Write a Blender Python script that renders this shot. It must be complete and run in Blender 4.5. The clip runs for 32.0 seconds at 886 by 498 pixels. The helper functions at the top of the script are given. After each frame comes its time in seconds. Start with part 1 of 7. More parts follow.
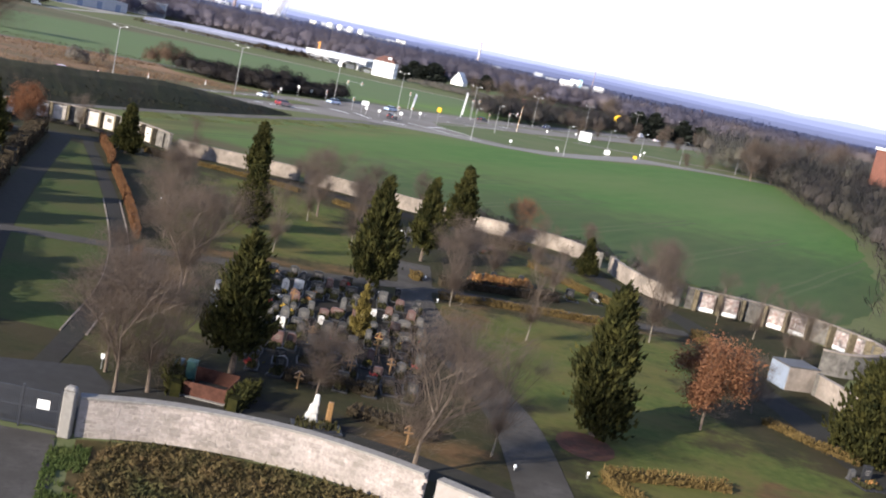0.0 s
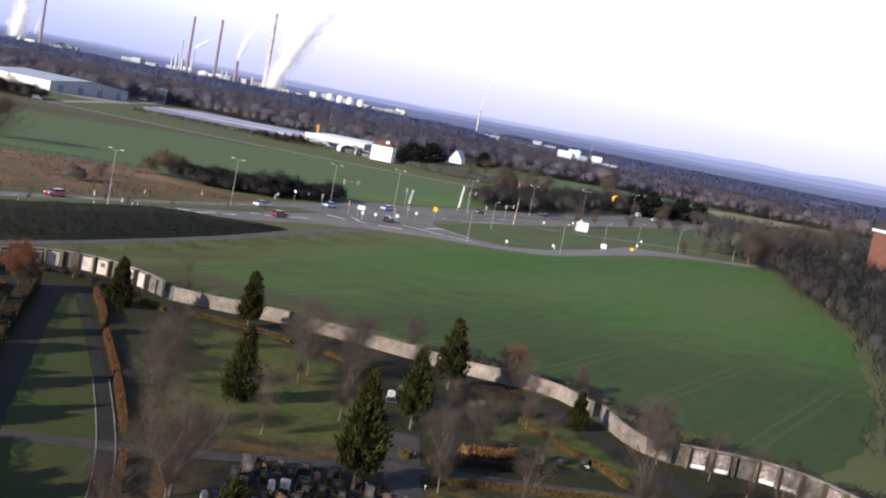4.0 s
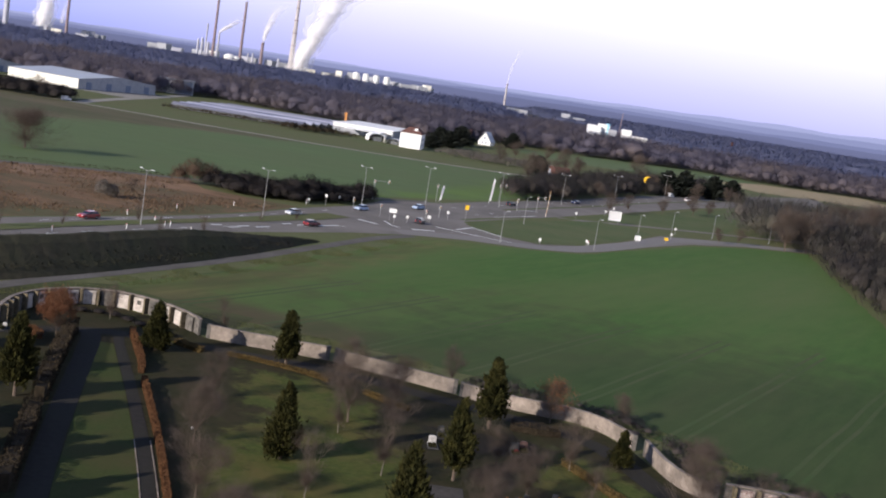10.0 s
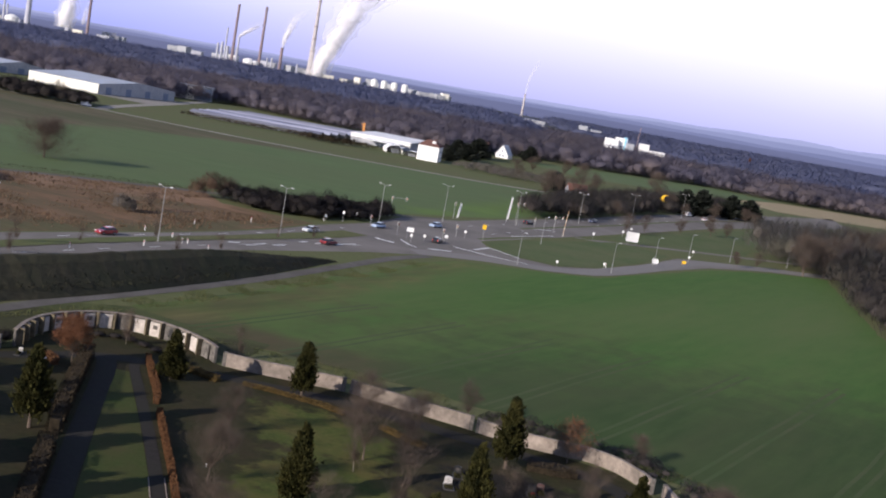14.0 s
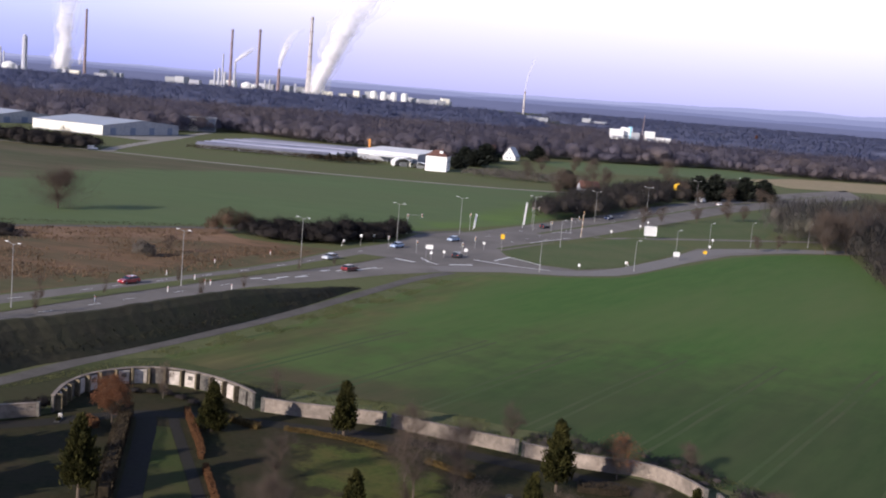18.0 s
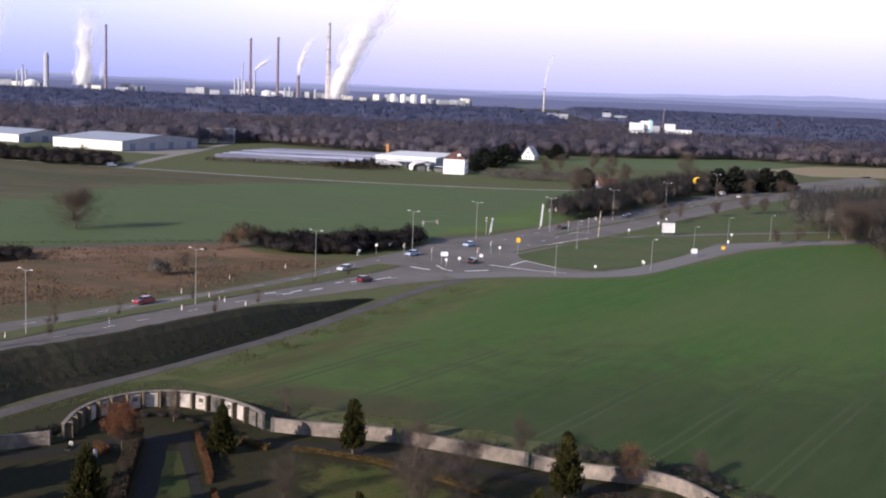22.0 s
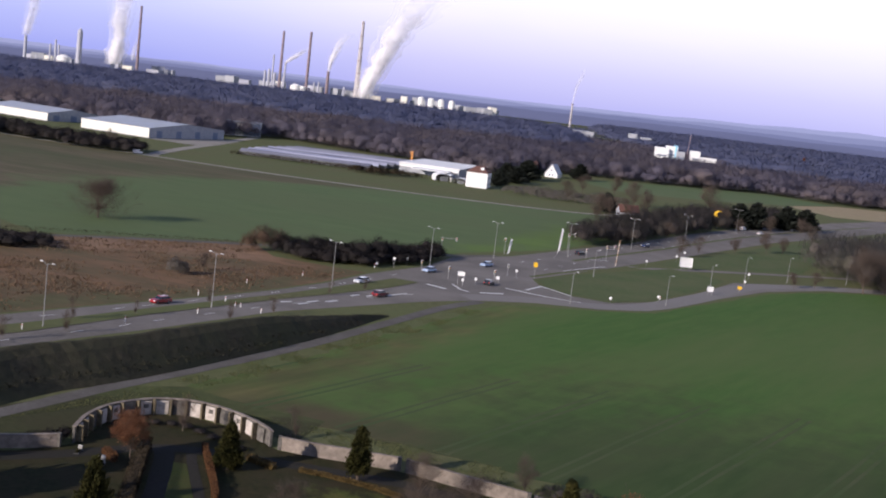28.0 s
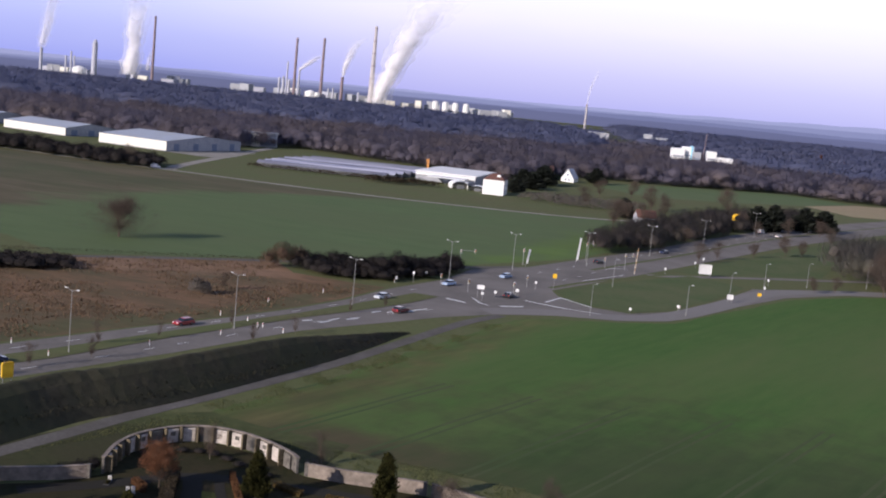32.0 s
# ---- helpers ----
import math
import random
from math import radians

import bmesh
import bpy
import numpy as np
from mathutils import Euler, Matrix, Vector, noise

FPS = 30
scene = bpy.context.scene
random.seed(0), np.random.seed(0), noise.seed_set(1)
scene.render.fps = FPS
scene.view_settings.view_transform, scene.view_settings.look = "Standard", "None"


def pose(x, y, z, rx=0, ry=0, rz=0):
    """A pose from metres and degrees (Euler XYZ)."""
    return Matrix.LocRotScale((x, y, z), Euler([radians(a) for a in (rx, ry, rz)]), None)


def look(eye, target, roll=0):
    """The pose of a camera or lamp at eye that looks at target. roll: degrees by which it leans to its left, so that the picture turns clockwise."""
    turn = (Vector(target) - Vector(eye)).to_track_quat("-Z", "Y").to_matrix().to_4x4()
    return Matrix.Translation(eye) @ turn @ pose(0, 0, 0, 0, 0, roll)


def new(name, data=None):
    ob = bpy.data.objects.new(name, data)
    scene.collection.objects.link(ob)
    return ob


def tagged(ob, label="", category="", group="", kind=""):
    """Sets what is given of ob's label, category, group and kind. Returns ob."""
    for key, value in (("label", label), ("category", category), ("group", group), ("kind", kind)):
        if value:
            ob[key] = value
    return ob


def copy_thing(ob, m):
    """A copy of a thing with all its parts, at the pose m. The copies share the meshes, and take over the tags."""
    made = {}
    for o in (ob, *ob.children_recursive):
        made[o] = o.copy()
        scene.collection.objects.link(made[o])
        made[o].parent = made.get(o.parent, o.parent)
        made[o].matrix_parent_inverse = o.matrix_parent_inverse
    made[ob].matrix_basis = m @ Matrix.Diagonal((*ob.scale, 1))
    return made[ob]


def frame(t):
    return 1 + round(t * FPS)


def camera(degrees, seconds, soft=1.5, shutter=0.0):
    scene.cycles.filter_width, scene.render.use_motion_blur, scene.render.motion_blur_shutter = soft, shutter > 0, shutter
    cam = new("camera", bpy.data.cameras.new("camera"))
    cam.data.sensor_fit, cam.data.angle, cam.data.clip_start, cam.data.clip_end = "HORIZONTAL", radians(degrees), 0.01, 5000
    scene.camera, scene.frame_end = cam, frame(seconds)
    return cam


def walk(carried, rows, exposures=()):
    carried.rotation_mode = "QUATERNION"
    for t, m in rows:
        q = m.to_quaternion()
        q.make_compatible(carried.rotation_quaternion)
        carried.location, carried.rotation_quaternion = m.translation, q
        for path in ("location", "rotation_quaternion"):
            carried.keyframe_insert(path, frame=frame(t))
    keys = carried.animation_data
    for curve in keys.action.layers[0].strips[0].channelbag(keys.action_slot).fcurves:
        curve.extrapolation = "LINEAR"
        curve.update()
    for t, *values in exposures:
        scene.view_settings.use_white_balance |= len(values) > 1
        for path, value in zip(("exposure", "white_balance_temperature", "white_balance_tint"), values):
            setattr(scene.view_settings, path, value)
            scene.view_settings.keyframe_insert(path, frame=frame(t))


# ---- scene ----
EXPOSURES = ((0.0, 1.46, 6050, 10.0), (2.0, 1.32, 6000, 10.0), (3.0, 1.04, 5950, 11.0), (3.5, 0.94, 5950, 11.5), (6.0, 0.62, 6000, 13.0), (14.0, 0.57, 6000, 15.0), (22.0, 0.64, 6000, 18.0), (27.0, 0.47, 6000, 18.0), (32.0, 0.41, 5950, 18.0))
# seconds, eye, heading to the left of +y, pitch and lean in degrees
FLIGHT = (
    (0, 2.94, -3.98, 19.32, -2.754, -9.478, 12.47),
    (0.5, 2.58, -3.75, 20.81, -2.681, -9.657, 9.91),
    (1, 2.34, -3.63, 22.17, -2.485, -9.684, 5.88),
    (1.5, 2.11, -3.48, 23.81, -2.255, -9.350, 4.70),
    (2, 2.06, -3.15, 25.36, -1.151, -9.463, 4.21),
    (2.5, 2.02, -3.03, 26.55, -0.727, -8.269, 3.48),
    (3, 2.33, -2.90, 27.72, -0.852, -8.139, 3.21),
    (3.5, 2.61, -3.28, 28.55, -2.098, -6.067, 12.24),
    (5.5, 1.19, -2.18, 31.05, -0.888, -8.224, 4.79),
    (6, 0.96, -1.83, 31.77, -0.965, -7.958, 6.03),
    (6.5, 0.96, -1.64, 32.36, -0.829, -7.624, 5.03),
    (7, 1.07, -1.58, 32.82, -1.138, -7.690, 5.43),
    (7.5, 0.99, -1.19, 33.49, -1.984, -8.099, 11.97),
    (8, 1.00, -1.08, 34.06, -1.540, -8.116, 9.28),
    (8.5, 0.92, -1.55, 34.64, -1.411, -8.254, 7.21),
    (9, 0.95, -1.08, 35.16, -0.594, -7.949, 7.80),
    (9.5, 1.03, -1.19, 35.46, -0.912, -7.810, 8.98),
    (10, 0.82, -1.09, 36.02, -0.604, -8.025, 9.03),
    (10.5, 0.91, -0.88, 36.42, -0.114, -7.721, 9.17),
    (11, 0.53, -0.39, 36.62, 0.003, -8.246, 9.10),
    (11.5, 0.59, -0.54, 36.98, -0.191, -7.828, 9.59),
    (12, 0.45, -0.21, 37.40, -0.602, -7.999, 9.82),
    (12.5, 0.22, -0.38, 37.98, -0.350, -7.674, 9.72),
    (13, -0.00, -0.00, 38.18, 0.012, -7.507, 9.90),
    (13.5, -0.30, 0.38, 38.47, -0.258, -7.872, 10.22),
    (14, -0.38, 0.47, 38.87, 0.157, -7.782, 10.22),
    (14.5, -1.00, 0.59, 39.31, 0.344, -7.708, 9.60),
    (16.5, -2.07, 0.89, 40.48, 1.097, -8.007, 5.66),
    (17, -2.14, 0.73, 40.83, 0.955, -7.940, 5.23),
    (17.5, -2.30, 1.28, 41.16, 1.274, -7.960, 5.04),
    (18, -2.33, 1.46, 41.31, 0.872, -7.663, 4.76),
    (18.5, -1.82, 0.95, 41.76, 0.569, -7.892, 4.59),
    (19, -1.94, 1.15, 41.95, 1.060, -8.124, 4.34),
    (19.5, -1.83, 1.66, 42.22, 1.664, -7.842, 3.86),
    (20, -1.29, 1.16, 42.52, 1.802, -7.665, 3.53),
    (20.5, -1.06, 1.45, 42.75, 2.169, -7.841, 3.27),
    (21, -0.65, 1.64, 42.96, 2.239, -7.960, 3.15),
    (21.5, -0.21, 1.47, 43.15, 2.184, -7.895, 2.83),
    (22, 0.49, 2.03, 43.21, 2.209, -7.759, 2.39),
    (22.5, 1.14, 1.69, 43.69, 2.348, -7.627, 2.57),
    (23, 1.97, 2.23, 43.64, 1.735, -7.619, 7.87),
    (23.5, 2.55, 1.30, 44.42, 1.011, -7.730, 11.09),
    (24, 2.43, 1.99, 44.36, 0.997, -7.673, 11.62),
    (24.5, 2.66, 1.71, 44.76, 1.230, -7.743, 11.97),
    (26.5, 1.29, 1.73, 45.88, 1.456, -7.409, 14.11),
    (27, 0.58, 1.74, 46.11, 1.528, -7.448, 14.16),
    (27.5, 0.04, 1.48, 46.49, 2.718, -7.382, 7.71),
    (28, -0.46, 1.53, 46.82, 3.004, -7.580, 6.86),
    (28.5, -0.63, 1.25, 47.19, 2.979, -7.525, 6.92),
    (29, -1.11, 1.24, 47.74, 2.938, -7.707, 6.57),
    (29.5, -1.41, 1.15, 47.93, 3.070, -7.493, 6.29),
    (30, -1.59, 1.17, 48.36, 3.590, -7.569, 6.08),
    (30.5, -1.39, 1.04, 48.67, 3.544, -7.804, 6.08),
    (31, -1.50, 0.89, 49.15, 3.550, -7.878, 6.31),
    (31.5, -1.40, 0.83, 49.46, 3.612, -7.757, 6.03),
    (32, -1.30, 0.76, 49.80, 3.860, -7.548, 5.70),
)
cam = camera(42.26, 32.0, soft=2.0)


def aim(x, y, z, yaw, pitch, lean):
    a, b = radians(yaw), radians(pitch)
    way = Vector((-math.sin(a) * math.cos(b), math.cos(a) * math.cos(b), math.sin(b)))
    return look((x, y, z), Vector((x, y, z)) + way * 10, lean)


walk(cam, [(t, aim(*row)) for t, *row in FLIGHT], EXPOSURES)

# ---- light ----
SUN_AZ, SUN_EL = 223.0, 20.0  # compass bearing (from +y, clockwise) and height of the sun, degrees
world = bpy.data.worlds.new("sky")
scene.world = world
world.use_nodes = True
_n, _l = world.node_tree.nodes, world.node_tree.links
_n.clear()
_sky = _n.new("ShaderNodeTexSky")
_sky.sky_type, _sky.sun_disc = "NISHITA", False
_sky.sun_elevation, _sky.sun_rotation = radians(SUN_EL), radians(SUN_AZ)
_sky.altitude, _sky.air_density, _sky.dust_density, _sky.ozone_density = 100, 1.0, 0.15, 5.0
_bg, _out = _n.new("ShaderNodeBackground"), _n.new("ShaderNodeOutputWorld")
_bg.inputs["Strength"].default_value = 0.12
# a thin evening veil before the blue: lavender low over the horizon, milky white above, clear overhead
_dirn, _sep = _n.new("ShaderNodeTexCoord"), _n.new("ShaderNodeSeparateXYZ")
_l.new(_dirn.outputs["Generated"], _sep.inputs[0])


def ramp_of(stops):
    r = _n.new("ShaderNodeValToRGB")
    for k, (at, c) in enumerate(stops):
        e = r.color_ramp.elements[k] if k < 2 else r.color_ramp.elements.new(at)
        e.position, e.color = at, (*c, 1)
    _l.new(_sep.outputs["Z"], r.inputs[0])
    return r.outputs["Color"]


_veil = ramp_of(((0.0, (0.35, 0.34, 0.62)), (1.0, (0.14, 0.16, 0.24)), (0.03, (0.495, 0.46, 0.66)), (0.07, (0.75, 0.69, 0.79)), (0.11, (0.86, 0.84, 0.86)), (0.19, (0.84, 0.83, 0.86)), (0.26, (0.22, 0.24, 0.32))))
_cover = ramp_of(((0.0, (0.92, 0.92, 0.92)), (0.6, (0.5, 0.5, 0.5)), (0.22, (0.9, 0.9, 0.9))))
_side = _n.new("ShaderNodeMapRange")
_side.inputs["From Min"].default_value, _side.inputs["From Max"].default_value = -0.42, -0.05
_side.interpolation_type = "SMOOTHSTEP"
_l.new(_sep.outputs["X"], _side.inputs["Value"])
_wisp, _wmap, _wsum = _n.new("ShaderNodeTexNoise"), _n.new("ShaderNodeMapping"), _n.new("ShaderNodeMath")
_wmap.inputs["Scale"].default_value = (3.0, 3.0, 14.0)
_wisp.inputs["Scale"].default_value, _wisp.inputs["Detail"].default_value = 1.6, 4
_l.new(_dirn.outputs["Generated"], _wmap.inputs[0])
_l.new(_wmap.outputs[0], _wisp.inputs["Vector"])
_wsum.operation = "MULTIPLY_ADD"
_wsum.use_clamp = True
_wsum.inputs[1].default_value = 0.7
_l.new(_wisp.outputs["Fac"], _wsum.inputs[0])
_half = _n.new("ShaderNodeMath")
_half.operation = "SUBTRACT"
_half.inputs[1].default_value = 0.35
_l.new(_side.outputs[0], _half.inputs[0])
_l.new(_half.outputs[0], _wsum.inputs[2])
_cool = _n.new("ShaderNodeMix")
_cool.data_type = "RGBA"
_cool.inputs["A"].default_value, _cool.inputs["B"].default_value = (0.76, 0.85, 1.02, 1), (1.0, 1.0, 1.0, 1)
_l.new(_wsum.outputs[0], _cool.inputs["Factor"])
_toned = _n.new("ShaderNodeMix")
_toned.data_type, _toned.blend_type = "RGBA", "MULTIPLY"
_toned.inputs["Factor"].default_value = 1.0
_l.new(_veil, _toned.inputs["A"])
_l.new(_cool.outputs["Result"], _toned.inputs["B"])
_lift = _n.new("ShaderNodeVectorMath")
_lift.operation = "SCALE"
_lift.inputs["Scale"].default_value = 1 / 0.12
_l.new(_toned.outputs["Result"], _lift.inputs[0])
_tint = _n.new("ShaderNodeMix")
_tint.data_type = "RGBA"
_l.new(_cover, _tint.inputs["Factor"])
_l.new(_sky.outputs[0], _tint.inputs["A"])
_l.new(_lift.outputs[0], _tint.inputs["B"])
_l.new(_tint.outputs["Result"], _bg.inputs[0])
_l.new(_bg.outputs[0], _out.inputs[0])
sun_data = bpy.data.lights.new("sun", "SUN")
sun_data.energy, sun_data.angle, sun_data.color = 4.2, radians(0.6), (1.0, 0.88, 0.72)
sun = new("sun", sun_data)
_a, _e = radians(SUN_AZ), radians(SUN_EL)
_to = Vector((math.sin(_a) * math.cos(_e), math.cos(_a) * math.cos(_e), math.sin(_e)))
sun.matrix_world = look(_to * 100, (0, 0, 0))
import numpy
from mathutils import geometry


# ---- materials ----
def surface(name, low, high, size=1.0, rough=0.8, bump=0.0, third=None, size3=0.1, metal=0.0, coat=0.0, per="place", island=0.0, stretch=None, thin=0.0, vary=0.0):
    """Two colours mixed by fine noise of that size in metres, a third by coarse patches."""
    m = bpy.data.materials.new(name)
    m.use_nodes = True
    n, l = m.node_tree.nodes, m.node_tree.links
    b = n["Principled BSDF"]
    b.inputs["Roughness"].default_value, b.inputs["Metallic"].default_value = rough, metal
    b.inputs["Coat Weight"].default_value = coat
    b.inputs["Specular IOR Level"].default_value = 0.08 if rough >= 0.8 else 0.5
    if per == "place":
        place = n.new("ShaderNodeNewGeometry").outputs["Position"]
    else:
        place = n.new("ShaderNodeTexCoord").outputs["Object"]
    if stretch:
        mp = n.new("ShaderNodeMapping")
        mp.inputs["Rotation"].default_value = (0, 0, radians(stretch[2]))
        mp.vector_type = "TEXTURE"
        mp.inputs["Scale"].default_value = (1 / stretch[0], 1 / stretch[1], 1)
        l.new(place, mp.inputs[0])
        place = mp.outputs[0]

    def noise_at(scale, detail):
        t = n.new("ShaderNodeTexNoise")
        t.inputs["Scale"].default_value, t.inputs["Detail"].default_value, t.inputs["Roughness"].default_value = scale, detail, 0.65
        l.new(place, t.inputs["Vector"])
        r = n.new("ShaderNodeMapRange")
        r.inputs["From Min"].default_value, r.inputs["From Max"].default_value = 0.32, 0.68
        l.new(t.outputs["Fac"], r.inputs["Value"])
        return t.outputs["Fac"], r.outputs[0]

    raw, fac = noise_at(1.0 / size, 6)
    mix = n.new("ShaderNodeMix")
    mix.data_type = "RGBA"
    mix.inputs["A"].default_value, mix.inputs["B"].default_value = (*low, 1), (*high, 1)
    l.new(fac, mix.inputs["Factor"])
    col = mix.outputs["Result"]
    if third:
        _, fac3 = noise_at(size3, 4)
        m3 = n.new("ShaderNodeMix")
        m3.data_type = "RGBA"
        l.new(fac3, m3.inputs["Factor"])
        l.new(col, m3.inputs["A"])
        m3.inputs["B"].default_value = (*third, 1)
        col = m3.outputs["Result"]
    if vary:
        oi, hs, r = n.new("ShaderNodeObjectInfo"), n.new("ShaderNodeHueSaturation"), n.new("ShaderNodeMapRange")
        r.inputs["To Min"].default_value, r.inputs["To Max"].default_value = 1 - vary, 1 + vary
        l.new(oi.outputs["Random"], r.inputs["Value"])
        l.new(r.outputs[0], hs.inputs["Value"])
        l.new(col, hs.inputs["Color"])
        col = hs.outputs[0]
    if island:
        g = n.new("ShaderNodeNewGeometry")
        hs = n.new("ShaderNodeHueSaturation")
        r = n.new("ShaderNodeMapRange")
        r.inputs["To Min"].default_value, r.inputs["To Max"].default_value = 1 - island, 1 + island
        l.new(g.outputs["Random Per Island"], r.inputs["Value"])
        l.new(r.outputs[0], hs.inputs["Value"])
        l.new(col, hs.inputs["Color"])
        col = hs.outputs[0]
    l.new(col, b.inputs["Base Color"])
    if thin:
        tl, mx = n.new("ShaderNodeBsdfTranslucent"), n.new("ShaderNodeMixShader")
        mx.inputs["Fac"].default_value = thin
        l.new(col, tl.inputs["Color"])
        l.new(b.outputs[0], mx.inputs[1])
        l.new(tl.outputs[0], mx.inputs[2])
        l.new(mx.outputs[0], n["Material Output"].inputs["Surface"])
    if bump:
        bp = n.new("ShaderNodeBump")
        bp.inputs["Strength"].default_value, bp.inputs["Distance"].default_value = min(1, bump * 4), bump
        l.new(raw, bp.inputs["Height"])
        l.new(bp.outputs[0], b.inputs["Normal"])
    return m


def grown(name, base, layers, size, bump=0.0, ragged_by=0.9, stretch=None):
    """Ground with up to three other growths over it, by the mesh's cover. base and each layer: low colour, high colour, patch colour, patch size in metres."""
    m = bpy.data.materials.new(name)
    m.use_nodes = True
    n, l = m.node_tree.nodes, m.node_tree.links
    b = n["Principled BSDF"]
    b.inputs["Roughness"].default_value, b.inputs["Specular IOR Level"].default_value = 0.95, 0.08
    flat = n.new("ShaderNodeNewGeometry").outputs["Position"]
    place = flat
    if stretch:
        mp = n.new("ShaderNodeMapping")
        mp.vector_type = "TEXTURE"
        mp.inputs["Rotation"].default_value = (0, 0, radians(stretch[2]))
        mp.inputs["Scale"].default_value = (1 / stretch[0], 1 / stretch[1], 1)
        l.new(flat, mp.inputs[0])
        place = mp.outputs[0]

    def spread(scale, detail, lo, hi, where):
        t, r = n.new("ShaderNodeTexNoise"), n.new("ShaderNodeMapRange")
        t.inputs["Scale"].default_value, t.inputs["Detail"].default_value, t.inputs["Roughness"].default_value = scale, detail, 0.62
        l.new(where, t.inputs["Vector"])
        r.inputs["From Min"].default_value, r.inputs["From Max"].default_value = lo, hi
        l.new(t.outputs["Fac"], r.inputs["Value"])
        return t.outputs["Fac"], r.outputs[0]

    def blend(fac, a, c):
        x = n.new("ShaderNodeMix")
        x.data_type = "RGBA"
        l.new(fac, x.inputs["Factor"])
        for sock, v in (("A", a), ("B", c)):
            if isinstance(v, tuple):
                x.inputs[sock].default_value = (*v, 1)
            else:
                l.new(v, x.inputs[sock])
        return x.outputs["Result"]

    raw, fine = spread(1 / size, 7, 0.3, 0.7, place)

    def soil(low, high, patch, across):
        return blend(spread(1 / across, 5, 0.40, 0.68, place)[1], blend(fine, low, high), patch)

    col = soil(*base)
    cov, sep = n.new("ShaderNodeAttribute"), n.new("ShaderNodeSeparateColor")
    cov.attribute_name = "cover"
    l.new(cov.outputs["Color"], sep.inputs[0])
    edge = spread(0.3 / size, 6, 0.25, 0.75, flat)[1]
    for k, layer in enumerate(layers):
        add, r = n.new("ShaderNodeMath"), n.new("ShaderNodeMapRange")
        add.operation = "MULTIPLY_ADD"
        l.new(edge, add.inputs[0])
        add.inputs[1].default_value = ragged_by
        l.new(sep.outputs[k], add.inputs[2])
        r.interpolation_type = "SMOOTHSTEP"
        r.inputs["From Min"].default_value, r.inputs["From Max"].default_value = 0.28 + ragged_by / 2, 0.95 + ragged_by / 2
        l.new(add.outputs[0], r.inputs["Value"])
        col = blend(r.outputs[0], col, soil(*layer))
    l.new(col, b.inputs["Base Color"])
    if bump:
        bp = n.new("ShaderNodeBump")
        bp.inputs["Strength"].default_value, bp.inputs["Distance"].default_value = 0.6, bump
        l.new(raw, bp.inputs["Height"])
        l.new(bp.outputs[0], b.inputs["Normal"])
    return m


def glow(name, colour, strength=1.0):
    m = bpy.data.materials.new(name)
    m.use_nodes = True
    b = m.node_tree.nodes["Principled BSDF"]
    b.inputs["Base Color"].default_value = (*[c * 0.2 for c in colour], 1)
    b.inputs["Emission Color"].default_value, b.inputs["Emission Strength"].default_value = (*colour, 1), strength
    b.inputs["Roughness"].default_value = 1
    return m


M_GROUND = surface("rough_grass", (0.076, 0.084, 0.036), (0.135, 0.126, 0.062), 1.5, 0.95, 0.05, (0.096, 0.112, 0.046), 0.03)
M_CROP = grown("winter_wheat", ((0.051, 0.103, 0.024), (0.068, 0.125, 0.031), (0.088, 0.122, 0.040), 26),
               (((0.085, 0.085, 0.034), (0.150, 0.134, 0.056), (0.070, 0.084, 0.030), 7), ((0.056, 0.060, 0.026), (0.092, 0.084, 0.042), (0.078, 0.064, 0.036), 12), ((0.035, 0.060, 0.020), (0.054, 0.082, 0.028), (0.058, 0.070, 0.030), 20)), 2.2, 0.04, 0.4, (1.0, 0.16, -30))
M_CROP_FAR = surface("far_crop", (0.078, 0.118, 0.050), (0.100, 0.138, 0.058), 6.0, 0.9, 0, (0.112, 0.132, 0.064), 0.012, stretch=(1.0, 0.2, 70))
M_FARLAND = grown("far_farmland", ((0.080, 0.118, 0.050), (0.102, 0.140, 0.060), (0.096, 0.124, 0.056), 60),
                  (((0.078, 0.074, 0.041), (0.136, 0.110, 0.069), (0.068, 0.077, 0.038), 30), ((0.095, 0.150, 0.040), (0.115, 0.168, 0.048), (0.09, 0.13, 0.04), 40)), 7.0, 0, 0.8, (1.0, 0.25, 75))
M_DRY = grown("dry_grass", ((0.105, 0.076, 0.044), (0.205, 0.120, 0.070), (0.085, 0.076, 0.042), 16),
              (((0.066, 0.070, 0.034), (0.112, 0.102, 0.052), (0.09, 0.08, 0.04), 10), ((0.16, 0.105, 0.066), (0.27, 0.168, 0.105), (0.2, 0.125, 0.08), 12)), 3.0, 0.08, 0.7, (1.0, 0.4, 75))
M_BERM = surface("berm_scrub", (0.030, 0.027, 0.019), (0.066, 0.056, 0.038), 1.6, 0.95, 0.2, (0.042, 0.044, 0.025), 0.10)
M_ASPHALT = surface("asphalt", (0.106, 0.096, 0.086), (0.152, 0.139, 0.125), 1.2, 0.85, 0.01, (0.190, 0.173, 0.156), 0.05)
# dark path asphalt; on the avenue the tone also holds tree shade
M_ASPHALT_DARK = surface("shade_dark_asphalt", (0.022, 0.0195, 0.0175), (0.037, 0.033, 0.030), 0.6, 0.85, 0.01, (0.030, 0.029, 0.022), 0.15)
M_ASPHALT_MID = surface("worn_asphalt", (0.030, 0.029, 0.030), (0.050, 0.048, 0.048), 0.7, 0.85, 0.01, (0.036, 0.035, 0.033), 0.3)
M_TUSSOCK = surface("tussock_grass", (0.11, 0.132, 0.056), (0.165, 0.17, 0.08), 6.0, 0.95, island=0.15, thin=0.45)
M_GREENGRASS = surface("green_grass_tufts", (0.05, 0.075, 0.022), (0.09, 0.11, 0.036), 1.0, 0.95, island=0.25, thin=0.4)
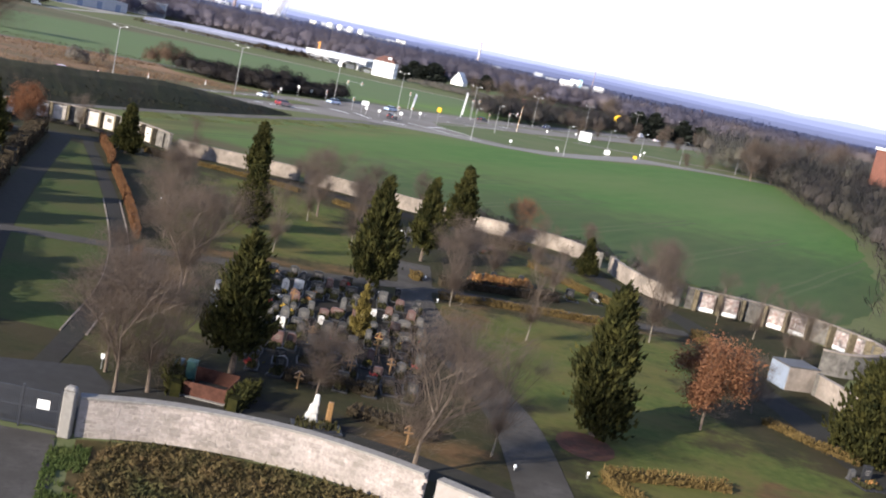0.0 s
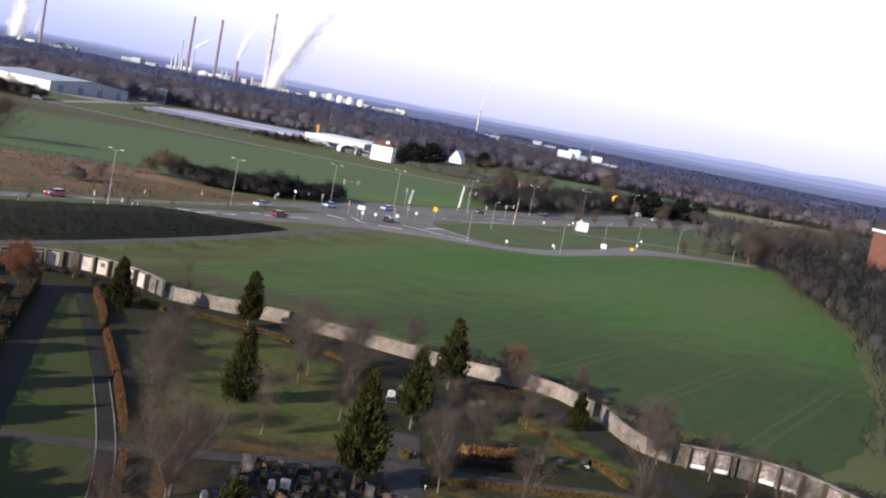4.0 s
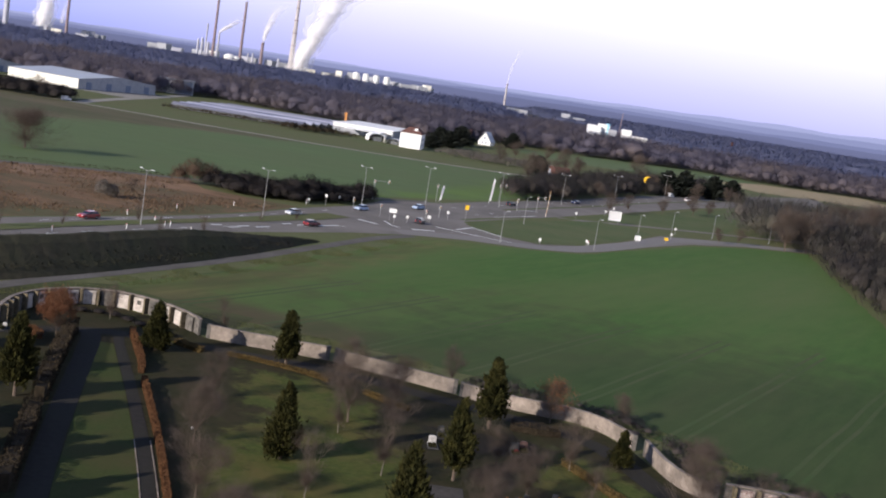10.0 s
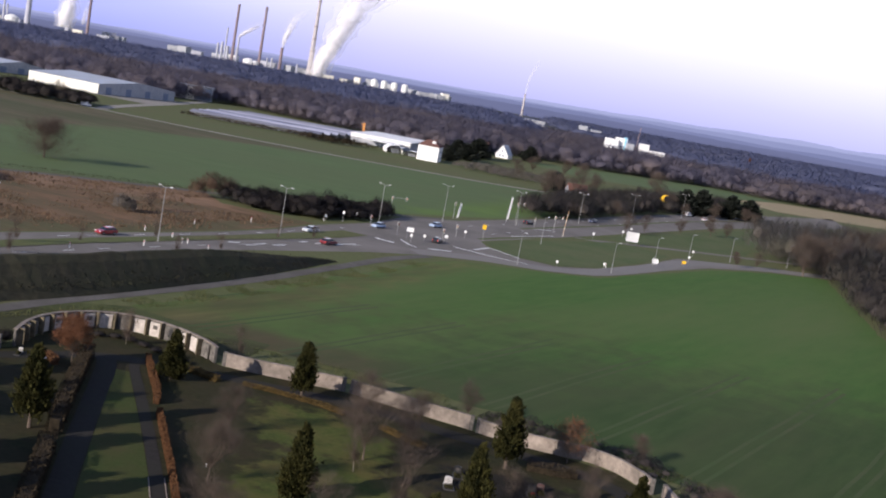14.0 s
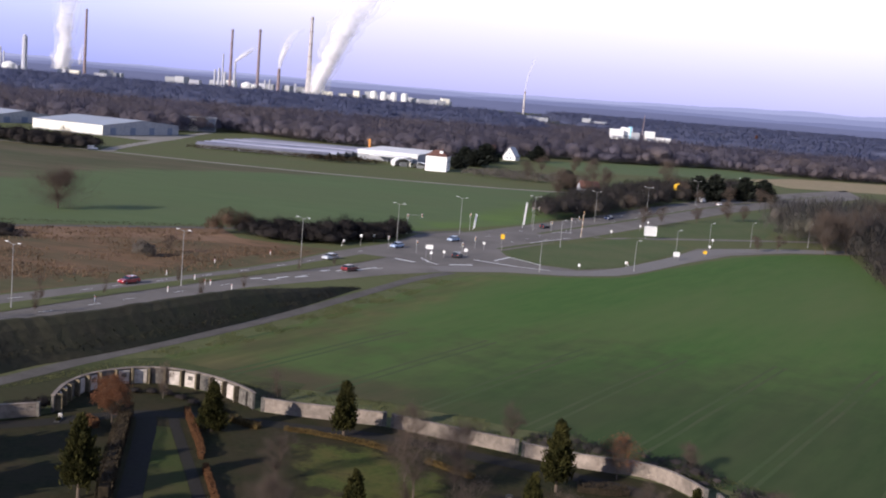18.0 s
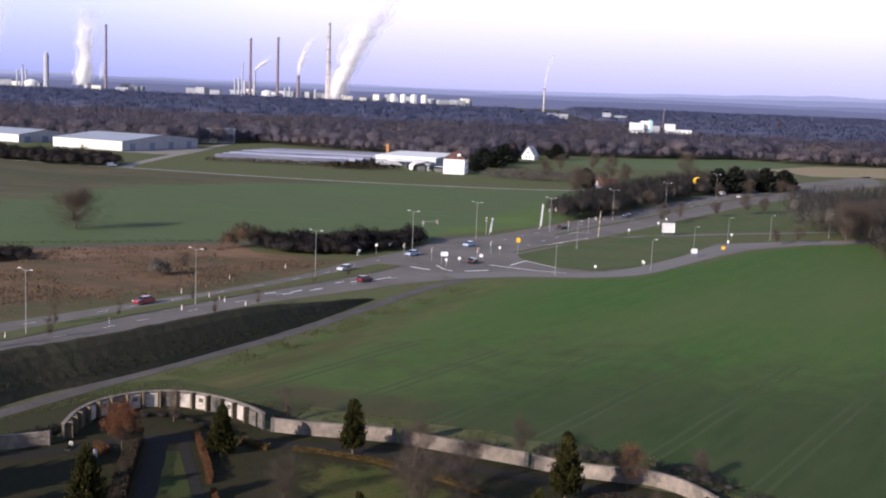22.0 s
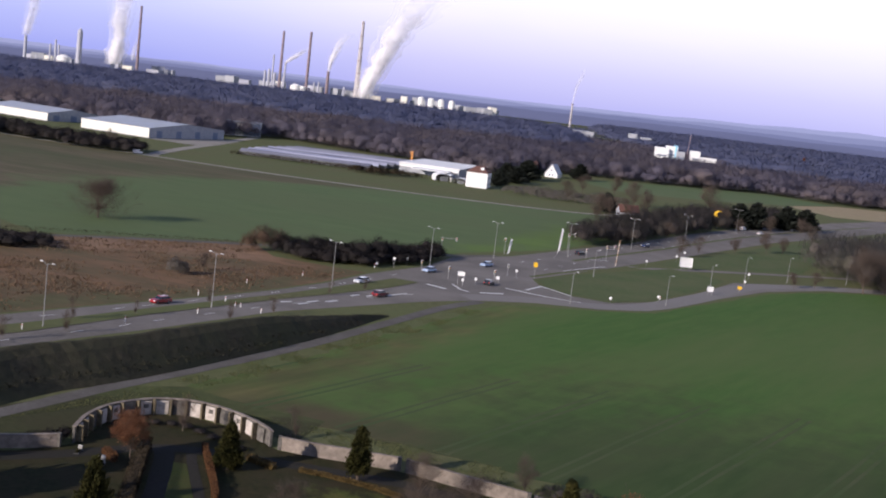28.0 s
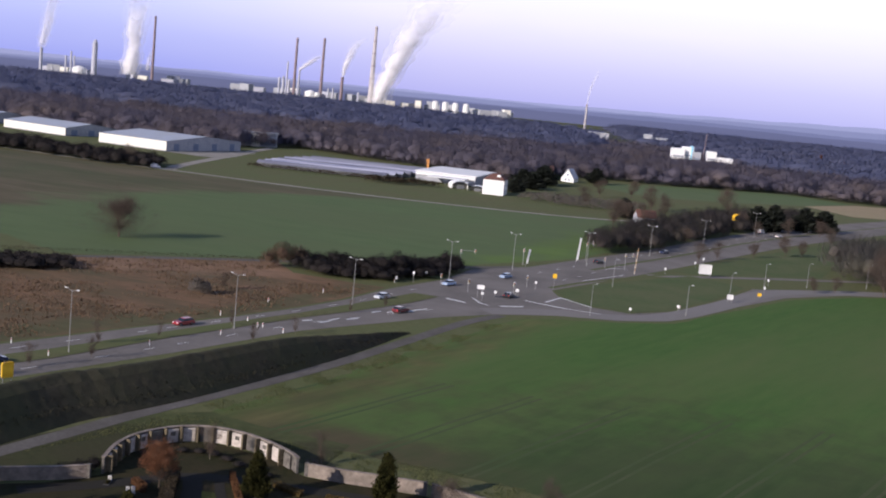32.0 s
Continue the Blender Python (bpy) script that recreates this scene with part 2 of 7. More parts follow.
M_DEADGRASS = surface("dead_grass_tufts", (0.14, 0.105, 0.07), (0.25, 0.165, 0.105), 8.0, 0.95, island=0.2, thin=0.45)
M_PALEROAD = surface("pale_gravel", (0.26, 0.24, 0.21), (0.36, 0.335, 0.30), 1.0, 0.9, 0.01, (0.2, 0.185, 0.16), 0.1)
M_ISLAND = surface("verge_grass", (0.058, 0.088, 0.034), (0.085, 0.115, 0.044), 1.5, 0.95, 0.03, (0.10, 0.11, 0.052), 0.06)
M_CYCLE = surface("cycle_path_gravel", (0.105, 0.096, 0.088), (0.155, 0.144, 0.132), 0.6, 0.9, 0.02, (0.09, 0.083, 0.073), 0.15)
M_SLIP = surface("pale_asphalt", (0.165, 0.155, 0.146), (0.225, 0.212, 0.200), 1.0, 0.85, 0.01, (0.19, 0.176, 0.16), 0.1)
M_STUBBLE = surface("stubble", (0.24, 0.185, 0.11), (0.34, 0.27, 0.17), 4.0, 0.95, 0, (0.26, 0.22, 0.13), 0.03)
M_LINE = surface("road_paint", (0.6, 0.6, 0.58), (0.75, 0.75, 0.72), 0.5, 0.7)
M_TRACK = surface("bare_soil", (0.066, 0.078, 0.038), (0.084, 0.090, 0.046), 3.0, 0.95, 0, (0.052, 0.084, 0.029), 0.06)
M_STONE = surface("limestone", (0.22, 0.188, 0.168), (0.40, 0.348, 0.32), 0.2, 0.95, 0.05, (0.27, 0.238, 0.214), 0.7)
M_PILLAR = surface("grey_limestone", (0.13, 0.122, 0.115), (0.28, 0.265, 0.245), 0.25, 0.9, 0.03, (0.2, 0.185, 0.165), 1.2)
M_CONCRETE = surface("weathered_concrete", (0.225, 0.186, 0.155), (0.375, 0.315, 0.265), 0.8, 0.9, 0.02, (0.145, 0.123, 0.104), 0.45)
M_CONCRETE_DARK = surface("stained_concrete", (0.07, 0.064, 0.058), (0.18, 0.165, 0.145), 0.6, 0.9, 0.02)
M_BARK = surface("bark", (0.075, 0.058, 0.045), (0.16, 0.125, 0.10), 0.15, 0.95, 0.02, per="object")
M_BIRCH = surface("pale_bark", (0.17, 0.145, 0.11), (0.34, 0.30, 0.235), 0.2, 0.85, 0.0, (0.12, 0.10, 0.08), 2.0, per="object")
M_TWIG = surface("branchwork", (0.085, 0.064, 0.05), (0.165, 0.128, 0.10), 1.0, 0.95, island=0.3, thin=0.5)
M_CONIFER = surface("conifer_needles", (0.010, 0.014, 0.006), (0.062, 0.057, 0.016), 0.8, 0.85, island=0.55, thin=0.3)
M_FARFIR = surface("dark_fir_needles", (0.012, 0.016, 0.013), (0.038, 0.042, 0.034), 1.5, 0.85, island=0.35, thin=0.3)
M_THUJA = surface("golden_thuja", (0.06, 0.05, 0.014), (0.12, 0.09, 0.025), 0.4, 0.85, island=0.4)
M_OAK = surface("dead_oak_leaves", (0.15, 0.068, 0.036), (0.27, 0.132, 0.07), 0.5, 0.85, island=0.35, thin=0.35)
M_BEECH = surface("beech_hedge", (0.062, 0.032, 0.016), (0.135, 0.066, 0.031), 0.4, 0.9, island=0.35)
M_HEDGE = surface("dark_hedge", (0.024, 0.020, 0.013), (0.056, 0.042, 0.027), 0.4, 0.9, island=0.4)
M_YELLOWHEDGE = surface("olive_hedge", (0.062, 0.044, 0.016), (0.130, 0.088, 0.033), 0.5, 0.9, island=0.4)
# the violet in these twig colours stands in for haze
M_WOODS = surface("haze_violet_woods", (0.158, 0.141, 0.165), (0.305, 0.240, 0.203), 30.0, 0.95, 0, (0.158, 0.150, 0.206), 0.013, island=0.10, thin=0.5)
M_SCRUB = surface("bare_scrub", (0.135, 0.118, 0.115), (0.26, 0.222, 0.20), 3.0, 0.95, 0, (0.18, 0.172, 0.125), 0.08, island=0.15, thin=0.5)
M_COPSE = surface("dark_copse", (0.075, 0.065, 0.064), (0.155, 0.128, 0.115), 4.0, 0.95, 0, (0.100, 0.092, 0.072), 0.06, island=0.15, thin=0.5)
M_DARKBUSH = surface("dark_thicket", (0.024, 0.021, 0.021), (0.060, 0.050, 0.046), 4.0, 0.95, 0, (0.034, 0.031, 0.028), 0.1, island=0.2, thin=0.3)
# blue-grey tone paints distance haze into the far woods
M_WOODS_HAZED = surface("haze_blue_woods", (0.132, 0.146, 0.226), (0.180, 0.184, 0.262), 60.0, 0.95, 0, (0.146, 0.163, 0.272), 0.004, island=0.04, thin=0.5)
M_FAWN = surface("fawn_twigs", (0.13, 0.088, 0.060), (0.21, 0.145, 0.098), 2.0, 0.95, 0, island=0.2, thin=0.4)
M_WHITE = surface("white_paint", (0.70, 0.70, 0.68), (0.82, 0.81, 0.79), 1.2, 0.6, per="object")
M_GALV = surface("galvanised_steel", (0.24, 0.24, 0.235), (0.34, 0.34, 0.33), 0.6, 0.5, metal=0.3, per="object")


# ---- building helpers ----
def part(name, bm, material, parent=None, label="", smooth=False):
    me = bpy.data.meshes.new(name)
    bm.normal_update()
    bm.to_mesh(me)
    bm.free()
    if smooth:
        for p in me.polygons:
            p.use_smooth = True
    me.materials.append(material)
    ob = new(name, me)
    if parent:
        ob.parent = parent
    if label:
        tagged(ob, label)
    return ob


def thing(name, label, category, group="", kind="", at=None):
    ob = tagged(new(name), label, category, group, kind)
    if at is not None:
        ob.matrix_basis = at
    return ob


def raw_mesh(name, verts, faces, material, parent=None):
    me = bpy.data.meshes.new(name)
    me.from_pydata(verts, [], faces)
    me.update()
    me.materials.append(material)
    ob = new(name, me)
    if parent:
        ob.parent = parent
    return ob


def box(bm, size, at=(0, 0, 0), turn=None, bevel=0.0, taper=1.0):
    """A block that stands on its at point; taper narrows its top."""
    r = bmesh.ops.create_cube(bm, size=1.0)
    vs = r["verts"]
    for v in vs:
        k = taper if v.co.z > 0 else 1.0
        v.co = Vector((v.co.x * size[0] * k, v.co.y * size[1] * k, (v.co.z + 0.5) * size[2]))
    if bevel:
        es = list({e for v in vs for e in v.link_edges})
        r2 = bmesh.ops.bevel(bm, geom=es, offset=bevel, segments=1, affect="EDGES")
        vs = list({v for f in r2["faces"] for v in f.verts} | {v for v in vs if v.is_valid})
    m = Matrix.Translation(at) @ (turn or Matrix())
    bmesh.ops.transform(bm, matrix=m, verts=[v for v in vs if v.is_valid])
    return vs


def tube(bm, a, b, r0, r1=None, sides=8, caps=True):
    """A tapered rod from a to b."""
    a, b = Vector(a), Vector(b)
    r1 = r0 if r1 is None else r1
    d = b - a
    q = d.to_track_quat("Z", "Y").to_matrix().to_4x4()
    bmesh.ops.create_cone(bm, cap_ends=caps, cap_tris=False, segments=sides, radius1=r0, radius2=max(r1, 1e-4), depth=d.length,
                          matrix=Matrix.Translation((a + b) / 2) @ q)


def ragged(outline, rough):
    """The outline with an uneven edge. rough(x, y) gives the unevenness in metres."""
    out = []
    for (x0, y0), (x1, y1) in zip(outline, outline[1:] + outline[:1]):
        d = math.hypot(x1 - x0, y1 - y0)
        n = max(1, round(d / 1.8))
        for k in range(n):
            x, y = x0 + (x1 - x0) * k / n, y0 + (y1 - y0) * k / n
            s = rough(x, y) * (noise.noise(Vector((x * 0.12, y * 0.12, 0))) + 0.6 * noise.noise(Vector((x * 0.5, y * 0.5, 3))))
            out.append((x + (y1 - y0) / d * s, y - (x1 - x0) / d * s))
    return tuple(out)


def sheet(name, outline, z, material, label, category, parent=None):
    """A level surface of any outline."""
    pts = [Vector((x, y, z)) for x, y in outline]
    tris = geometry.tessellate_polygon([pts])
    faces = []
    for t in tris:
        a, b, c = (pts[i] for i in t)
        faces.append(t if (b - a).cross(c - a).z > 0 else t[::-1])
    ob = raw_mesh(name, pts, faces, material, parent)
    return tagged(ob, label, category, kind="structure")


def soft_in(x, y, ring, soft):
    """1 well inside a ring, 0 well outside, fading over soft metres on either side of its edge."""
    hit, near = False, 1e9
    for (x0, y0), (x1, y1) in zip(ring, ring[1:] + ring[:1]):
        if (y0 > y) != (y1 > y) and x < (x1 - x0) * (y - y0) / (y1 - y0) + x0:
            hit = not hit
        dx, dy = x1 - x0, y1 - y0
        t = max(0.0, min(1.0, ((x - x0) * dx + (y - y0) * dy) / max(1e-9, dx * dx + dy * dy)))
        near = min(near, math.hypot(x - x0 - t * dx, y - y0 - t * dy))
    return max(0.0, min(1.0, 0.5 + (near if hit else -near) / (2 * soft)))


def graded(name, outline, z, step, material, cover, label, category):
    """A level surface cut into squares, whose cover(x, y) tells how much of up to three other growths lies on it."""
    pts = [Vector((x, y, z)) for x, y in outline]
    bm = bmesh.new()
    vs = [bm.verts.new(p) for p in pts]
    for t in geometry.tessellate_polygon([pts]):
        a, b, c = (pts[i] for i in t)
        bm.faces.new([vs[i] for i in (t if (b - a).cross(c - a).z > 0 else t[::-1])])
    for axis in (0, 1):
        lo, hi = min(p[axis] for p in pts), max(p[axis] for p in pts)
        way = Vector((1, 0, 0)) if axis == 0 else Vector((0, 1, 0))
        for k in range(1, int((hi - lo) / step) + 1):
            bmesh.ops.bisect_plane(bm, geom=bm.verts[:] + bm.edges[:] + bm.faces[:], dist=1e-5, plane_co=way * (lo + k * step) + Vector((0, 0, z)), plane_no=way)
    me = bpy.data.meshes.new(name)
    bm.to_mesh(me)
    bm.free()
    me.materials.append(material)
    at = me.color_attributes.new("cover", "FLOAT_COLOR", "POINT")
    for v, d in zip(me.vertices, at.data):
        d.color = (*cover(v.co.x, v.co.y), 1.0)
    return tagged(new(name, me), label, category, kind="structure")


def smooth_line(points, step):
    """Points along a curve through the given ones, about step apart."""
    ps = [Vector((*p, 0)) if len(p) == 2 else Vector(p) for p in points]
    ps = [2 * ps[0] - ps[1]] + ps + [2 * ps[-1] - ps[-2]]
    out = []
    for i in range(1, len(ps) - 2):
        p0, p1, p2, p3 = ps[i - 1:i + 3]
        n = max(1, round((p2 - p1).length / step))
        for k in range(n):
            t = k / n
            out.append(0.5 * (2 * p1 + (p2 - p0) * t + (2 * p0 - 5 * p1 + 4 * p2 - p3) * t * t + (3 * p1 - p0 - 3 * p2 + p3) * t ** 3))
    out.append(ps[-2])
    return out


def sides_of(line):
    """The unit vector to the left at each point of a line."""
    out = []
    for i in range(len(line)):
        d = line[min(i + 1, len(line) - 1)] - line[max(i - 1, 0)]
        out.append(Vector((-d.y, d.x, 0)).normalized())
    return out


def strip(name, points, width, z, material, label, category, step=3.0, parent=None):
    """A path or road of that width along a curve."""
    line = smooth_line(points, step)
    verts, faces = [], []
    for i, (p, s) in enumerate(zip(line, sides_of(line))):
        w = width * (1 + 0.06 * noise.noise(p * 0.2))
        verts += [(p + s * w / 2) + Vector((0, 0, z)), (p - s * w / 2) + Vector((0, 0, z))]
        if i:
            k = 2 * i
            faces.append((k - 2, k - 1, k + 1, k))
    return tagged(raw_mesh(name, verts, faces, material, parent), label, category, kind="structure")


def bar_along(bm, line, width, height, z=0.0, jitter=0.0):
    """A solid bar along a line: walls, kerbs, copings."""
    sd = sides_of(line)
    rings = []
    for p, s in zip(line, sd):
        j = Vector((random.uniform(-1, 1), random.uniform(-1, 1), 0)) * jitter
        a, b = p + s * width / 2 + j, p - s * width / 2 + j
        rings.append([bm.verts.new(a + Vector((0, 0, z))), bm.verts.new(b + Vector((0, 0, z))),
                      bm.verts.new(b + Vector((0, 0, z + height + random.uniform(-1, 1) * jitter))),
                      bm.verts.new(a + Vector((0, 0, z + height + random.uniform(-1, 1) * jitter)))])
    for q, r in zip(rings, rings[1:]):
        for i in range(4):
            bm.faces.new((q[i], r[i], r[(i + 1) % 4], q[(i + 1) % 4]))
    bm.faces.new(rings[0][::-1])
    bm.faces.new(rings[-1])
    bmesh.ops.recalc_face_normals(bm, faces=bm.faces)


def leaf_cloud(count, place, size, flat=0.35):
    """Verts and faces of many small leaf tufts. place() gives a point and the way it grows."""
    verts, faces = [], []
    for _ in range(count):
        p, way = place()
        s = size * random.uniform(0.6, 1.4)
        a = way.cross(Vector((random.uniform(-1, 1), random.uniform(-1, 1), random.uniform(-1, 1))))
        a = a.normalized() if a.length > 1e-4 else Vector((1, 0, 0))
        b = way.cross(a).normalized()
        k = len(verts)
        verts += [p - way * s * 0.5 + a * s * 0.45, p - way * s * 0.4 - a * s * 0.45, p + b * s * flat, p + way * s]
        faces += [(k, k + 1, k + 3), (k + 1, k + 2, k + 3), (k + 2, k, k + 3)]
    return verts, faces


# ---- ground, roads, paths ----
GROUND_OUT = 4900
_v = [(-GROUND_OUT, -600, 0), (GROUND_OUT, -600, 0), (GROUND_OUT, GROUND_OUT, 0), (-GROUND_OUT, GROUND_OUT, 0)]
tagged(raw_mesh("ground", _v, [(0, 1, 2, 3)], M_GROUND), "rough winter grassland reaching to the horizon", "ground", kind="structure")

ROAD_EDGE = ((-140, 75), (-73.7, 175.7), (-60.3, 197.1), (-43.9, 226.5), (-33.7, 238.4), (-17.1, 258.2), (-5.8, 268.2),
             (9.1, 275.8), (24.4, 278.2), (37.7, 285.8), (57, 315.5), (80, 348.9), (102.4, 368.2), (125.7, 379), (180, 402),
             (178, 412), (129.7, 391), (105.5, 379.7), (84, 367), (71.8, 359.7), (55.6, 325.7), (39.5, 300), (28.2, 290.2),
             (16.9, 294), (10.6, 302.9), (8.6, 314), (20.6, 335), (45.8, 379.8), (72.6, 429.1), (115.6, 508.9), (173.2, 597.5), (235, 690),
             (250, 770), (187, 681), (115.3, 570.2), (76.6, 498.2), (45.5, 433.2), (22, 391.8), (2.5, 356), (-15, 337),
             (-21, 312.9), (-33.5, 287.5), (-41.2, 265.6), (-48.6, 250.4), (-58.4, 233.7), (-67.5, 220.8), (-82.8, 197.7), (-152, 92))
road = sheet("road", ROAD_EDGE, 0.03, M_ASPHALT, "grey asphalt dual carriageway with a signalled junction", "road")
sheet("median", ((-142, 88), (-77, 183.6), (-63.9, 209.1), (-46.3, 238.9), (-36, 254.4), (-26.1, 270.9), (-20.3, 283.7), (-26.6, 285.4), (-37.3, 264),
                 (-47.5, 244.5), (-65.6, 214.5), (-79.6, 189.9), (-145, 92)), 0.12, M_GROUND, "grassy central reservation between the carriageways", "verge")
sheet("traffic_island", ((9.5, 313), (12, 303.5), (17.6, 296), (27.5, 291.5), (38.5, 301), (54.5, 327), (69.5, 360), (62, 371), (54.4, 374.6), (41.6, 359.3), (22, 334)),
      0.06, M_ISLAND, "grass island between the slip road and the main road", "verge")
CROP_EDGE = ((-46, 161), (-38, 177), (-28.5, 197), (-17.5, 224), (-5, 256), (2, 268), (24, 275.5), (38.5, 283), (57.5, 312), (80.5, 345), (103, 364.5), (125, 376),
             (123, 368), (108.5, 291), (98, 232), (92, 214), (72, 152), (60, 128), (50, 113), (40, 116), (30, 127), (14, 141), (-8, 149), (-25, 153), (-36, 156))
CYCLE_SIDE = ((-62, 132), (-46, 161), (-38, 177), (-28.5, 197), (-17.5, 224), (-5, 256), (2, 268), (14, 272), (4, 256), (-8, 222), (-19, 190), (-28, 168), (-30, 152), (-44, 146))
WALL_SIDE = ((-40, 150), (-25, 145), (-8, 142), (8, 136), (20, 132), (28, 124), (31, 112), (36, 108), (48, 107), (56, 110), (66, 128), (52, 126), (44, 128), (34, 138), (16, 152), (-8, 162), (-28, 166), (-44, 160))


def wheat_cover(x, y):
    worn = 0.5 + 0.9 * noise.noise(Vector((x * 0.018, y * 0.018, 4))) - 0.25 * (y > 230)
    low = max(0.0, 1 - max(0.0, y - 150) / 130) * max(0.0, 1 - max(0.0, x) / 80)
    return soft_in(x, y, CYCLE_SIDE, 7), max(soft_in(x, y, WALL_SIDE, 6), 0.55 * worn * (0.35 + low)), max(0.0, min(1.0, (235 - y) / 80)) * max(0.0, min(0.95, (x + 45) / 60))


crop = graded("field", ragged(CROP_EDGE, lambda x, y: 1.6 if x < -3 else 0.9), 0.03, 4.0, M_CROP, wheat_cover, "green field of young winter wheat, thin and yellowed along its edges", "field")
PASTURE_SIDE = ((-250, 280), (-190, 300), (-168, 352), (-160, 420), (-140, 470), (-100, 505), (-62, 528), (-58, 560), (-150, 600), (-460, 640), (-500, 360))
BRIGHT_END = ((-30, 338), (-12, 340), (20, 386), (48, 440), (66, 505), (40, 520), (10, 440), (-8, 380))
graded("far_field", ragged(((-240, 300), (-180, 318), (-158, 318), (-119.3, 287), (-68.5, 316.5), (-16, 345.5), (17, 386), (43, 440), (62, 500), (44, 541), (8, 532), (-57, 532), (-118, 541), (-158, 548), (-235, 572), (-330, 596), (-440, 560), (-360, 380)), lambda x, y: 1.6), 0.03, 9.0,
       M_FARLAND, lambda x, y: (soft_in(x, y, PASTURE_SIDE, 16), 0.9 * soft_in(x, y, BRIGHT_END, 12), 0.0), "green crop field running into rough brown pasture beyond the main road", "field")
MEADOW_ROADSIDE = ((-160, 95), (-83, 198), (-58, 234), (-34, 289), (-40, 291), (-66, 240), (-96, 200), (-175, 110))
MEADOW_RIM = ((-125, 285), (-68, 310), (-42, 292), (-60, 285), (-110, 262), (-180, 230))
graded("dry_meadow", ((-155, 95), (-83.5, 199), (-68, 222), (-59, 235), (-49.2, 252), (-42, 267), (-34.5, 289), (-40, 290), (-60, 296), (-68, 312), (-119, 284), (-240, 215), (-230, 100)), 0.025, 5.0,
       M_DRY, lambda x, y: (soft_in(x, y, MEADOW_ROADSIDE, 6), 0.8 * soft_in(x, y, MEADOW_RIM, 8), 0.0), "rust-brown meadow of dead winter grass", "field")
sheet("right_field", ((44, 809), (102, 867), (207, 925), (240, 868), (187, 800), (133, 756), (76, 726), (50, 770)), 0.03, M_CROP_FAR, "pale green field in front of the woods", "field")
sheet("stubble_field", ((240, 866), (330, 900), (330, 780), (205, 740), (188, 798)), 0.03, M_STUBBLE, "pale stubble field beside the main road", "field")
VERGE = ((-112, 92), (-90, 112), (-62, 145), (-52, 160), (-44, 164), (-36, 160), (-22, 156), (-24, 145), (-29, 146.5), (-40, 152), (-48.5, 147), (-51, 139), (-50.4, 132.6), (-60, 127.5), (-122, 100))
graded("verge", VERGE, 0.04, 4.0, grown("dull_verge", ((0.034, 0.040, 0.018), (0.060, 0.060, 0.028), (0.048, 0.046, 0.024), 8), (((0.06, 0.074, 0.028), (0.09, 0.096, 0.04), (0.05, 0.06, 0.024), 6),), 1.2, 0.05),
       lambda x, y: (max(0.0, min(1.0, (y - 150) / 8)), 0.0, 0.0), "dull winter grass between the memorial bay and the cycle path", "verge")
strip("farm_road", ((-300, 600), (-230, 575), (-169, 560), (-117.9, 546), (-57.5, 537), (8.3, 537), (43.5, 546), (60, 560)), 5.0, 0.05, M_PALEROAD, "pale farm road along the far field", "road", 12)
strip("yard_road", ((-181, 566), (-184, 590), (-186, 640), (-187, 693), (-189, 760), (-190, 830)), 6.5, 0.055, M_PALEROAD, "pale track from the farm road to the halls", "road", 12)
sheet("yard", ragged(((-222, 684), (-190, 676), (-183, 690), (-184, 760), (-200, 762)), lambda x, y: 2.0), 0.052, M_PALEROAD, "pale gravel yard beside the halls", "yard")
strip("cycle_path", ((-90, 80), (-75, 112), (-60.5, 143.5), (-54, 158), (-46.5, 172.5), (-40, 185.5), (-31.6, 204), (-21.8, 229), (-12, 254), (-4, 268)), 3.0, 0.05,
      M_CYCLE, "pale grey cycle path below the earth bank", "path")
strip("slip_road", ((-8, 271.5), (0, 276), (11, 280.5), (26, 283.4), (38.4, 292.4), (56.2, 320.4), (74.6, 353), (90, 366), (104, 374), (128, 385), (176, 406)), 7.2, 0.045, M_SLIP, "pale worn asphalt of the slip road", "road", 4)
strip("road_verge", ((8.2, 318), (20.5, 338.5), (40, 363.5), (52, 377.5)), 1.8, 0.06, M_GROUND, "narrow grass verge between the island and the main road", "verge", 4)
strip("side_road", ((40, 366), (47.8, 369), (76.5, 386), (107.1, 402), (150, 425)), 4.0, 0.05, M_ASPHALT, "narrow side road behind the grass island", "road", 8)
strip("crossing_road", ((-2, 352), (-16, 340), (-40, 327.5), (-71, 311), (-100, 294), (-122, 279), (-150, 262)), 3.4, 0.05, M_CYCLE, "side road leading to the fields", "road", 8)

_md = smooth_line(((22, 364), (34, 386), (59, 431), (96, 503), (144, 584), (211, 685)), 6.0)
sheet("road_median", [(p.x + s.x * 0.9, p.y + s.y * 0.9) for p, s in zip(_md, sides_of(_md))] + [(p.x - s.x * 0.9, p.y - s.y * 0.9) for p, s in list(zip(_md, sides_of(_md)))[::-1]], 0.05, M_GROUND, "narrow grass median between the carriageways", "verge")
sheet("meadow", ragged(((55, 379), (80, 393), (104, 405), (112, 428), (140, 470), (175, 530), (150, 552), (118, 503), (76, 428), (50, 383)), lambda x, y: 0.6), 0.028, M_ISLAND, "short green meadow behind the narrow side road", "field")

# tramlines in the wheat, parallel to the main road
_dir, _side = Vector((0.5, 0.866, 0)), Vector((0.866, -0.5, 0))


def inside(p, ring):
    hit = False
    for (x0, y0), (x1, y1) in zip(ring, ring[1:] + ring[:1]):
        if (y0 > p.y) != (y1 > p.y) and p.x < (x1 - x0) * (p.y - y0) / (y1 - y0) + x0:
            hit = not hit
    return hit


